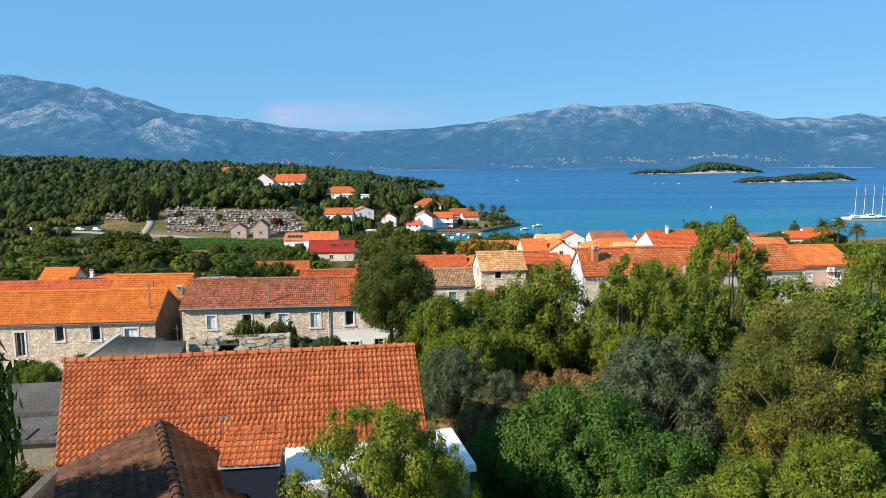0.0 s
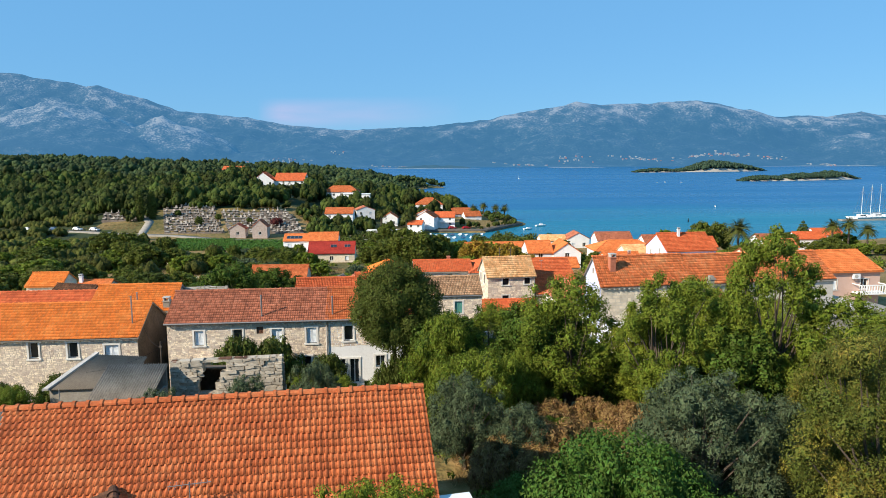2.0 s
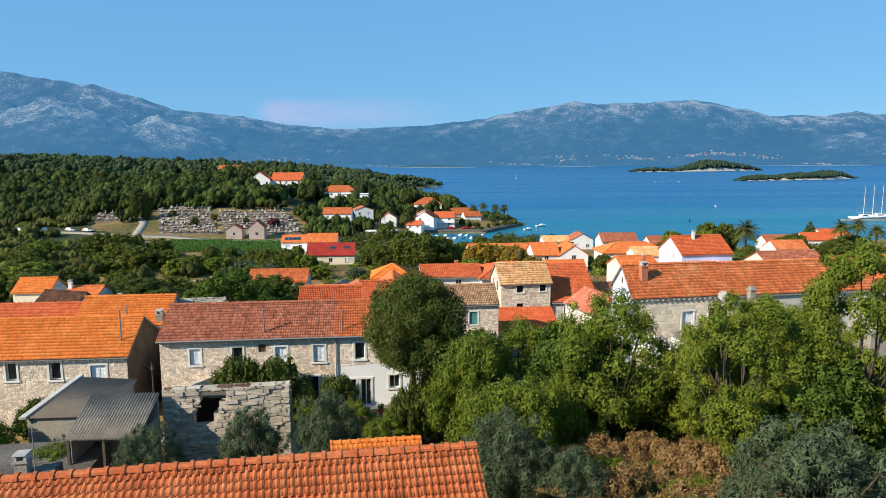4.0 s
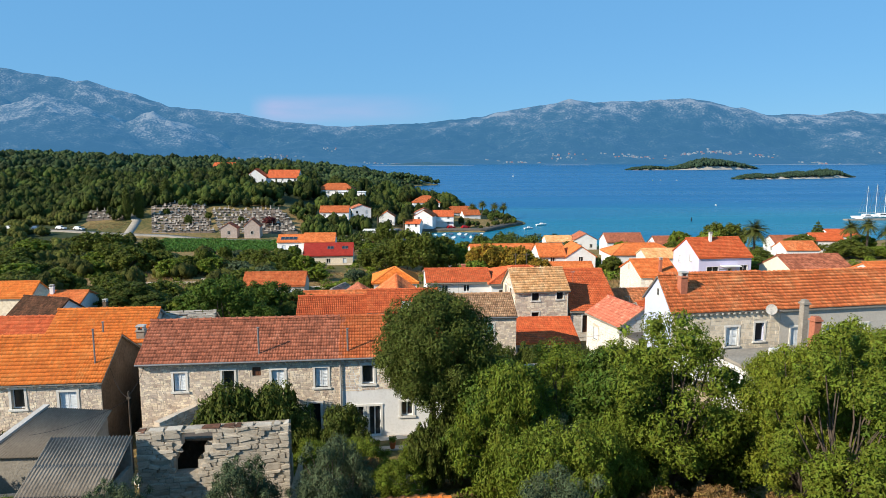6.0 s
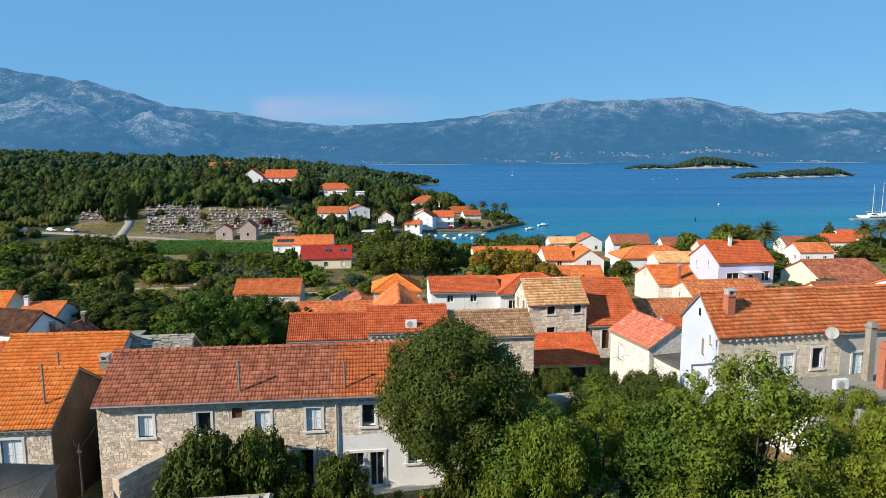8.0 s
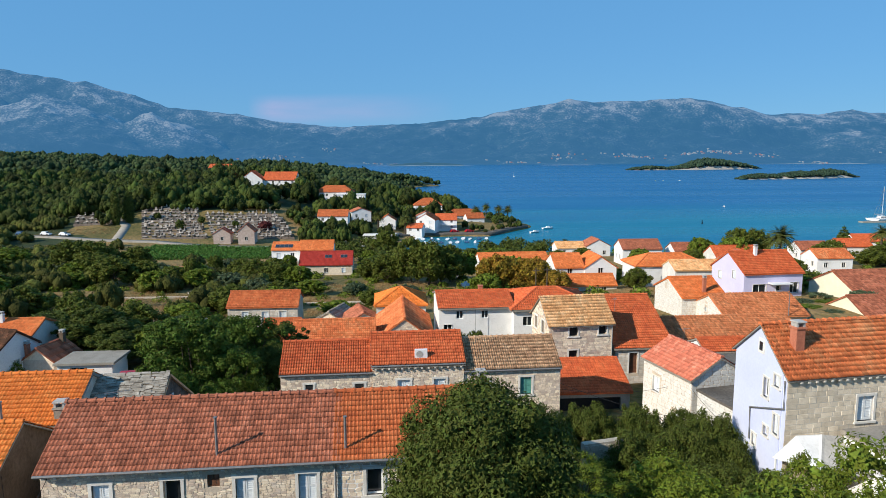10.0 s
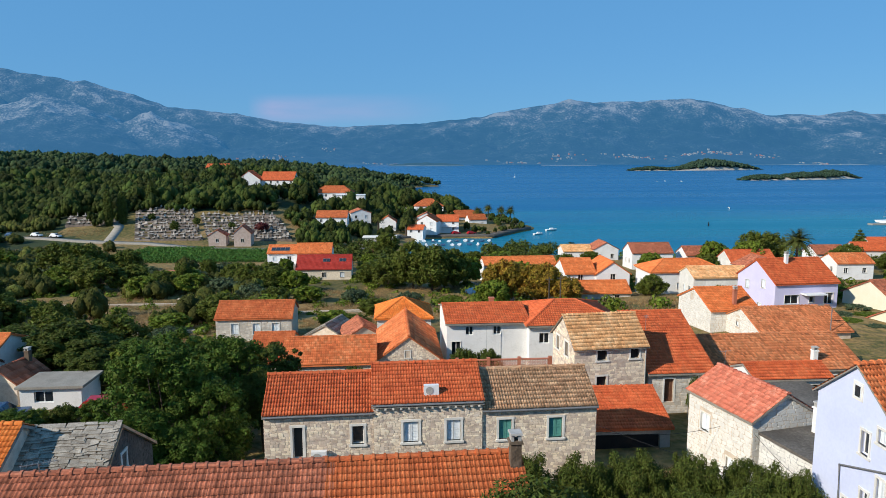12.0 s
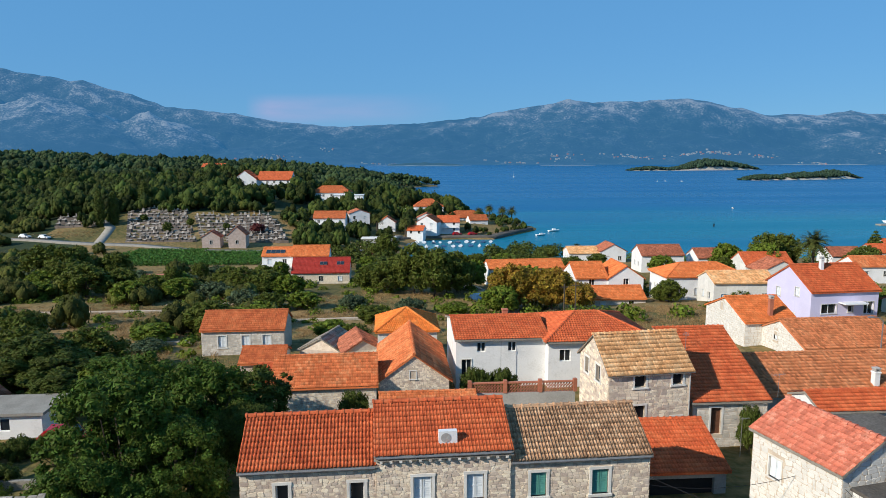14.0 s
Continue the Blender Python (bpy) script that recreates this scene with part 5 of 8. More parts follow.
s2 = house(pose(-1.25, 68.45, 15.6, 0, 0, 0.3), 6.0, 5.2, 6.4, 1.36, "taller stone terrace house under red tiles", M_TILE_RED, M_MORTAR, front=s_w, stone=M_STONE, row=0.14, length=0.23, stone_singles=160, near=True, roll=0.040, lap=0.020, over=0.1, seed=52, sides=("front",), corbels=True, tile=0.16, course=0.30)
s_w = wins([(5.7, 20.75, 6.42, 19.6, "green"), (8.55, 20.75, 9.33, 19.55, "green")], 4.75, 15.6)
s3 = house(pose(4.75, 68.6, 15.6, 0, 0, 0.3), 6.55, 5.2, 5.8, 1.4, "stone terrace house under grey lichened half-round tiles", M_TILE_GREY, M_MORTAR, front=s_w, stone=M_STONE, row=0.14, length=0.23, roll=0.070, lap=0.016, stone_singles=160, near=True, over=0.1, seed=53, sides=("front", "right"), tile=0.16, course=0.30)
for hs, L, z in ((s1, 5.8, 5.86), (s2, 6.0, 6.31), (s3, 6.5, 5.71)):
    g = Geo()
    g.tube([(0, -0.2, z), (L, -0.2, z)], [0.055, 0.055], 8)
    part("gutter", g, M_METAL, hs)


def air_conditioner(m, label="white outdoor air conditioner on a bracket"):
    a = thing("air_conditioner", m, label, "air conditioner")
    g = Geo()
    g.box(-0.42, -0.15, 0, 0.42, 0.15, 0.58, 0.01)
    part("case", g, M_WOODW, a)
    g = Geo()
    g.tube([(-0.1, -0.155, 0.29), (-0.1, -0.165, 0.29)], [0.22, 0.22], 18)
    part("fan_grille", g, M_GREYR, a)
    g = Geo()
    for x in (-0.3, 0.3):
        g.box(x - 0.03, -0.15, -0.12, x + 0.03, 0.25, 0.0)
    part("bracket", g, M_METAL, a)
    return a


air_conditioner(pose(1.95, 68.95, 22.2))
air_conditioner(pose(-4.2, 68.25, 18.95))
# garden wall and terrace before the stone houses
rubble_wall(pose(-9.8, 63.5, 15.9, 0, 0, 1), 13.0, 2.9, "long rubble garden wall", M_STONE, seed=61)
rubble_wall(pose(-3.2, 64.5, 16.5, 0, 0, 90), 1.0, 2.6, "broken stone pillar of a garden wall", M_STONE_GREY, seed=62)

# ---- the tower house and its neighbours ----
fw = [(1.8, 5.3, 0.78, 0.85, "hole"), (4.5, 5.35, 0.72, 0.8, "hole"), (1.8, 3.0, 0.8, 1.05, "hole"), (4.5, 2.4, 0.72, 0.7, "hole")]
tower = house(pose(13.84, 80.94, 14.6, 0, 0, 4), 5.8, 4.9, 6.45, 1.85, "tall squared-stone house under sandy pale tiles", M_TILE_PALE, M_MORTAR, front=fw, left=[(0.95, 5.3, 0.65, 1.1, "hole"), (2.85, 5.3, 0.7, 1.1, "hole")], stone=M_STONE, stone_singles=300, near=True, seed=71, sides=("front", "left"), row=0.20, length=0.34, corbels=True, tile=0.24, course=0.33, roll=0.020, lap=0.016)
g = Geo()
g.tube([(5.7, -0.1, 6.3), (5.72, -0.08, -0.4)], [0.05, 0.05], 8)
part("downpipe", g, M_GREYR, tower)
house(pose(20.0, 81.6, 14.6, 0, 0, -1), 5.3, 9.6, 4.1, 3.2, "stone house under bright red tiles", M_TILE_RED, M_MORTAR, front=[(1.3, 1.6, 0.75, 1.9, "brown_door"), (3.6, 2.1, 0.7, 1.1, "shut")], stone=M_STONE_GREY, seed=72, sides=("front",), tile=0.2, course=0.34, ridge_at=0.7, near=True, roll=0.03)
brown_long = house(pose(25.4, 85.4, 14.3, 0, 0, -1), 15.5, 8.4, 3.0, 1.9, "long low house under brownish weathered tiles", M_TILE_BROWN, M_GREYR, near=True, roll=0.03, tile=0.2, course=0.36, seed=73, front=[(8.0, 0.5, 1.0, 1.9, "hole"), (12.0, 1.3, 1.0, 1.0, "glass")])
house(pose(26.2, 77.5, 15.3, 0, 0, -2), 5.8, 3.0, 4.1, 0.6, "low annexe under red tiles with white soffits", M_TILE_RED, M_WHITE, near=True, roll=0.045, tile=0.2, course=0.34, seed=74, front=[(2.5, 2.4, 2.6, 1.1, "glass")], name="annexe", category="annexe")
chimney(brown_long, 11.4, 0.7, 3.4, 0.9, 0.42, M_WHITE)
# front opening filled with a near-black sheet in place of interior shade
shed = house(pose(12.4, 75.2, 14.8, 0, 0, -2), 6.4, 4.2, 2.4, 1.4, "open shed under bright red tiles", M_TILE_RED, M_GREYR, tile=0.2, course=0.34, seed=75, front=[(0.5, 0.0, 5.2, 1.8, "hole", 0.0)], name="shed", category="shed", ridge_at=0.9)
house(pose(19.95, 67.4, 15.2, 0, 0, 11), 4.4, 5.5, 5.4, 1.3, "narrow whitewashed stone house under pinkish red tiles", M_TILE_PINK, M_MORTAR, kind="across", left=[(1.2, 3.2, 0.8, 1.1, "shut", 0.08), (3.6, 1.2, 0.8, 1.2, "shut", 0.08)], stone=M_STONE_PALE, seed=76, sides=("left", "front"), corbels=False, over=0.2, tile=0.16, course=0.30, near=True, roll=0.045, lap=0.014)
blk = thing("flat_annexe", pose(20.9, 62.6, 15.4, 0, 0, 9), "block-built annexe with a dark flat concrete roof", "annexe")
g = Geo()
g.box(0, 0, -1, 3.4, 4.5, 4.5)
part("wall", g, M_GREYR, blk)
g = Geo()
g.box(-0.1, -0.1, 4.5, 3.5, 4.55, 4.65, 0.02)
part("roof", g, M_SLABS, blk)
stone_face(blk, lambda u, d, v: (d, 4.5 - u, v), 4.5, 4.45, [], M_STONE_PALE, 0.2, 0.34, seed=3)
chimney(blk, 3.0, 3.6, 4.65, 1.4, 0.42, M_WHITE)
flat2 = thing("flat_annexe", pose(24.4, 68.6, 15.4, 0, 0, 6), "grey flat-roofed concrete annexe between houses", "annexe")
g = Geo()
g.box(0, 0, -1, 6.0, 8.0, 3.6)
part("wall", g, M_GREYR, flat2)
g = Geo()
g.box(-0.1, -0.1, 3.6, 6.1, 8.1, 3.8, 0.02)
part("roof", g, M_SLABS, flat2)
yard = Geo()
yard.box(11.6, 66.0, 14.0, 20.2, 76.5, 15.5)
tagged(new("pavement", yard.mesh("pavement", M_CONC)), "worn grey concrete yard between stone houses", "yard", kind="structure")

# ---- the tall house with a pale blue gable ----
bf = [(3.75, 4.6, 0.95, 1.35, "shut"), (6.0, 4.85, 0.72, 1.3, "hole")]
bl = [(3.17, 5.5, 0.5, 1.05, "glass", 0.1), (4.15, 6.4, 0.5, 0.62, "shut", 0.1), (4.3, 3.9, 0.5, 1.05, "shut", 0.1), (3.4, 3.45, 0.45, 0.52, "glass", 0.1), (2.3, 2.4, 0.4, 0.65, "shut", 0.1)]
bw = house(pose(19.93, 56.84, 17.1, 0, 0, 5.2), 7.95, 5.35, 7.25, 2.0, "tall house, pale blue gable wall, patched tile roof", M_TILE_MIX, M_BLUEWALL, front=bf, left=bl, stone=M_BLOCK, stone_singles=120, near=True, singles=0, seed=81, sides=("front",), row=0.27, length=0.5, rough=False, corbels=True, over=0.2, lap=0.022, tile=0.175, course=0.31, skew=-0.43)
g = Geo()
panel(g, 8.38, 7.2, [(o[0] + 0.43, *o[1:4]) for o in bf], 0.003, lambda u, d, v: (u - 0.43, d - 0.004, v))
part("front_mortar", g, M_BEIGER, bw)
chimney(bw, 1.1, 1.4, 8.2, 1.15, 0.5, M_BRICK)
g = Geo()
side = lambda u, d, v: (d - 0.43 * (2 * u / 5.35 - 1), 5.35 - u, v)
g.tube([side(5.2, -0.07, 7.0), side(5.25, -0.07, 5.55), side(2.0, -0.07, 4.4), side(2.1, -0.07, 2.6)], [0.05] * 4, 8)
part("downpipe", g, M_METAL, bw)
attic = part("window", Geo(), M_WOODW, bw)
for name_, mm, m0, d0, d1 in (("surround", M_STONE_PALE, 0.1, -0.03, 0.02), ("frame", M_WOODW, 0.0, -0.045, -0.03), ("pane", M_GLASS, -0.06, -0.052, -0.045)):
    g = Geo()
    u0, u1, v0, v1 = 2.5 - m0, 2.95 + m0, 7.8 - m0, 8.4 + m0
    g.hexa([side(u0, d0, v0), side(u1, d0, v0), side(u1, d1, v0), side(u0, d1, v0)], [side(u0, d0, v1), side(u1, d0, v1), side(u1, d1, v1), side(u0, d1, v1)])
    part(name_, g, mm, attic)
house(pose(27.85, 57.52, 17.1, 0, 0, 5.2), 13.5, 5.6, 7.2, 1.95, "grey rendered house under patched orange tiles", M_TILE_MIX, M_BEIGER, front=[(0.9, 4.2, 0.8, 1.5, "shut"), (3.6, 4.2, 0.8, 1.5, "shut"), (6.4, 4.2, 0.8, 1.5, "shut")], near=True, seed=82, over=0.2, lap=0.022, tile=0.175, course=0.31)
dish = thing("satellite_dish", pose(26.75, 56.9, 24.3, 70, 0, -40) @ Matrix.Scale(0.82, 4), "grey satellite dish on a wall bracket", "satellite dish")
g = Geo()
for i in range(4):
    for k in range(16):
        a0, a1 = k * math.pi / 8, (k + 1) * math.pi / 8
        r0, r1 = 0.45 * i / 4, 0.45 * (i + 1) / 4
        g.poly([(r * math.cos(a), r * math.sin(a), 0.5 * r * r) for r, a in ((r0 + 0.001, a0), (r1, a0), (r1, a1), (r0 + 0.001, a1))])
part("reflector", g, M_GREYR, dish).modifiers.new("thick", "SOLIDIFY").thickness = 0.02
g = Geo()
g.tube([(0, -0.4, 0.08), (0, 0, 0.5)], [0.02, 0.02], 6)
g.tube([(0, 0, 0), (0, 0.2, -0.6)], [0.03, 0.03], 6)
part("arm", g, M_METAL, dish)
for x, y, h, w, mm, lab in ((28.4, 54.6, 24.05, 0.5, M_BRICK, "free-standing red brick chimney stack"), (28.45, 55.9, 24.9, 0.42, M_CONC, "tall grey concrete chimney stack")):
    st = thing("chimney_stack", pose(x, y, 17.5, 0, 0, 5), lab, "chimney")
    g = Geo()
    g.box(-w / 2, -w / 2, -1, w / 2, w / 2, h - 17.5)
    part("shaft", g, mm, st)
    g = Geo()
    g.box(-w / 2 - 0.08, -w / 2 - 0.08, h - 17.5, w / 2 + 0.08, w / 2 + 0.08, h - 17.38, 0.02)
    g.box(-w / 2, -w / 2, h - 17.38, w / 2, w / 2, h - 17.2, 0.05)
    part("cap", g, mm, st)
low = thing("outbuilding", pose(22.9, 53.2, 17.2, 0, 0, 5.2), "low whitewashed outbuilding with a concrete terrace roof", "outbuilding")
g = Geo()
panel(g, 7.0, 4.2, [(1.0, 0.2, 0.9, 2.0), (3.2, 1.4, 1.2, 1.2)], 0.3, lambda u, d, v: (u, d, v))
panel(g, 3.4, 4.2, [(0.6, 3.0, 2.2, 0.7)], 0.3, lambda u, d, v: (d, 3.4 - u, v))
panel(g, 3.4, 4.2, [], 0.3, lambda u, d, v: (7.0 - d, u, v))
part("wall", g, M_WHITE, low)
g = Geo()
g.box(-0.25, -0.3, 4.2, 7.2, 3.4, 4.42, 0.02)
part("roof", g, M_CONC, low)
air_conditioner(pose(25.6, 54.4, 21.75, 0, 0, 5))
air_conditioner(pose(55.9, 74.95, 21.0, 0, 0, 2), "white air conditioner on a pink wall")
awn = thing("awning", pose(0, 0, 0), "white sloping canvas awning by a pale blue house", "awning")
for nm_, mm, q in (("canvas", M_WHITE, [(18.7, 56.4, 20.35), (20.3, 55.0, 20.1), (21.6, 56.85, 21.2), (20.1, 56.75, 21.25)]), ("side_canvas", M_GREYR, [(20.3, 55.0, 20.1), (22.7, 54.6, 20.0), (22.75, 56.9, 21.0), (21.6, 56.85, 21.2)])):
    g = Geo()
    g.hexa(q, [(x, y, z + 0.04) for x, y, z in q])
    part(nm_, g, mm, awn)
for x, y, z in ((18.8, 56.3, 20.35), (20.35, 55.1, 20.1), (22.6, 54.7, 20.0)):
    g = Geo()
    g.tube([(x, y, 17.0), (x, y, z)], [0.05, 0.05], 8)
    part("post", g, M_WOODW, awn)

# ---- beyond the lane ----
house(pose(-9.4, 92, 14.5, 0, 0, 0), 8.2, 6.0, 2.5, 1.55, "low stone house under orange-red tiles", M_TILE_MIX, M_STONE_PALE, stone=M_STONE, row=0.14, length=0.23, tile=0.2, course=0.34, seed=91, sides=("front",))
house(pose(-0.95, 93.3, 14.2, 0, 0, -1), 5.75, 11, 2.6, 2.1, "stone barn gable under sun-bleached orange tiles", M_TILE_MIX, M_MORTAR, kind="across", front=[(2.5, 2.6, 0.5, 0.7, "hole", 0.06)], stone=M_STONE, row=0.14, length=0.23, tile=0.2, course=0.34, seed=92, sides=("front",))
house(pose(-1.0, 108, 13.0, 0, 0, -1), 6.2, 6.6, 4.1, 1.6, "small stone house under a pyramid tile roof", M_TILE_ORANGE, M_STONE_PALE, hip=3.05, seed=93)
house(pose(-0.9, 87.0, 14.5, 0, 0, -1), 7.0, 3.2, 2.2, 0.7, "low lean-to under brown tiles", M_TILE_MIX, M_STONE, seed=94, name="shed", category="shed")
mwin = [(1.9, 3.05, 0.75, 0.85, "glass", 0.0), (4.7, 3.05, 0.75, 0.85, "glass", 0.0), (0.5, 0.3, 0.9, 2.1, "glass_door", 0.05)]
villa_main = house(pose(5.9, 97.5, 14.6, 0, 0, -1), 8.3, 8.5, 4.4, 0.95, "white modern house under a red tile roof", M_TILE_RED, M_WHITE, front=mwin, near=True, roll=0.048, tile=0.25, course=0.38, seed=95, over=0.45)
chimney(villa_main, 5.2, 4.6, 5.0, 0.8, 0.5, M_BRICK, False)
house(pose(14.0, 96.2, 14.6, 0, 0, -1), 9.5, 9.5, 4.35, 1.35, "white modern wing under a red hipped roof", M_TILE_RED, M_WHITE, front=[(1.0, 2.35, 1.0, 1.05, "glass", 0.0), (5.2, 1.6, 1.2, 1.2, "glass", 0.05)], hip=3.6, near=True, roll=0.048, tile=0.25, course=0.38, seed=96, over=0.45)
lat = thing("terrace_balustrade", pose(5.8, 89.2, 14.5, 0, 0, -1.5), "brick lattice balustrade round a terrace", "balustrade")
g = Geo()
g.box(0, 0, -1, 8.4, 0.25, 2.35)
part("base", g, M_GREYR, lat)
g = Geo()
g.box(0, 0, 3.1, 8.4, 0.25, 3.2)
part("rail", g, M_BRICK, lat)
for i in range(4):
    g = Geo()
    g.box(i * 2.75, -0.05, 2.35, i * 2.75 + 0.28, 0.3, 3.35)
    part("pier", g, M_BRICK, lat)
g = Geo()
for i in range(36):
    x = 0.2 + i * 0.225
    for k in range(3):
        z = 2.36 + k * 0.25
        g.hexa([(x, 0.06, z), (x + 0.05, 0.06, z), (x + 0.05, 0.18, z), (x, 0.18, z)], [(x + 0.17, 0.06, z + 0.25), (x + 0.22, 0.06, z + 0.25), (x + 0.22, 0.18, z + 0.25), (x + 0.17, 0.18, z + 0.25)])
        g.hexa([(x + 0.17, 0.07, z), (x + 0.22, 0.07, z), (x + 0.22, 0.17, z), (x + 0.17, 0.17, z)], [(x, 0.07, z + 0.25), (x + 0.05, 0.07, z + 0.25), (x + 0.05, 0.17, z + 0.25), (x, 0.17, z + 0.25)])
part("lattice", g, M_BRICK, lat)
house(pose(-21.4, 118, 12.0, 0, 0, -1), 9.5, 6, 3.1, 1.5, "long stone barn under red-brown tiles", M_TILE_NEW, M_MORTAR, front=[(1.9, 0.9, 0.9, 1.4, "shut"), (4.6, 0.9, 0.9, 1.4, "shut"), (7.0, 0.9, 0.9, 1.4, "shut")], stone=M_STONE_GREY, seed=97, sides=("front",))
house(pose(-15.1, 108, 12.0, 0, 0, -1), 4.4, 5, 2.1, 0.95, "small shed under old red tiles", M_TILE_NEW, M_STONE, seed=98, name="shed", category="shed")
house(pose(-12.0, 99.5, 12.3, 0, 0, -1), 3.2, 5, 2.6, 0.9, "small shed under plain orange tiles", M_TILE_RED, M_STONE, seed=99, name="shed", category="shed")
house(pose(-9.5, 112, 12.0, 0, 0, -20), 5, 5, 2.2, 1.4, "small barn under grey stone slabs", M_SLATE, M_STONE, kind="across", seed=100, name="shed", category="shed")
house(pose(-4.5, 108, 12.3, 0, 0, 10), 4, 5, 2.6, 1.2, "small barn under old brown tiles", M_TILE_OLD, M_STONE, kind="across", seed=101, name="shed", category="shed")
house(pose(-32.2, 92.8, 12.9, 0, 0, -1), 5.2, 3.8, 2.3, 0, "small white house with a flat concrete roof", M_CONC, M_WHITE, kind="flat", front=[(1.2, 1.0, 1.6, 1.0, "glass", 0.0)], seed=102)
farm = house(pose(-42.0, 99.2, 12.8, 0, 0, 0), 4.4, 6, 3.9, 1.1, "farmhouse under clean orange tiles", M_TILE_CLEAN, M_STONE_PALE, seed=103)
chimney(farm, 0.3, 2.4, 4.6, 1.0, 0.45, M_WHITE)
house(pose(-43.4, 94.5, 13.0, 0, 0, -20), 6.2, 5, 3.6, 1.7, "old whitewashed farmhouse under dark brown tiles", M_TILE_MOSS, M_WHITE, right=[(1.8, 1.2, 0.8, 1.2, "shut", 0.05)], seed=105)
house(pose(-51.6, 106, 12.5, 0, 0, 0), 5.0, 5, 4.0, 1.5, "barn under orange tiles at the field edge", M_TILE_ORANGE, M_STONE, seed=104, name="barn", category="barn")
old_shed = house(pose(-36.6, 95.2, 12.9, 0, 0, -12), 3.4, 4.0, 2.3, 1.2, "old stone shed under pale brown tiles", M_TILE_OLD, M_STONE, kind="across", seed=106, name="shed", category="shed")
chimney(old_shed, 0.2, 0.5, 2.4, 1.3, 0.45, M_BRICK)
chimney(old_shed, 2.0, 3.4, 3.0, 1.2, 0.45, M_EARTHR)

# ---- the houses towards the sea ----
sge = house(pose(37.1, 104.2, 14.6, 0, 0, -1), 5.7, 8.4, 3.4, 1.75, "pale stone gabled house under orange tiles", M_TILE_CLEAN, M_MORTAR, left=[(3.2, 3.5, 0.6, 0.9, "shut", 0.1)], stone=M_STONE_PALE, tile=0.2, course=0.34, seed=111, sides=("front", "left"))
chimney(sge, 3.2, 0.9, 4.2, 1.3, 0.4, M_BRICK)
house(pose(39.0, 97.3, 14.2, 0, 0, 0), 10.1, 7.8, 2.95, 1.75, "long stone house under patched red tiles", M_TILE_BROWN, M_MORTAR, left=[(3.0, 2.5, 0.5, 0.8, "shut", 0.1)], stone=M_STONE_PALE, tile=0.2, course=0.34, seed=113, sides=("left",))
lilac = house(pose(49.4, 111.4, 13.8, 0, 0, 3), 8.9, 8.0, 5.7, 2.45, "lilac two-storey house under bright red tiles", M_TILE_RED, M_LILAC, front=[(1.4, 2.9, 2.0, 1.15, "glass", 0.06), (4.9, 3.0, 0.7, 0.75, "glass", 0.06), (7.0, 2.7, 1.3, 1.5, "glass", 0.06)], left=[(1.8, 4.0, 0.8, 1.1, "shut", 0.06), (5.2, 4.6, 0.8, 1.1, "shut", 0.06), (4.6, 1.4, 0.8, 1.1, "shut", 0.06)], seed=114)
chimney(lilac, 3.6, 3.2, 7.9, 0.9, 0.4, M_WHITE)
g = Geo()
g.box(3.6, -1.2, 4.15, 6.6, 0.0, 4.3, 0.02)
part("canopy", g, M_WHITE, lilac)
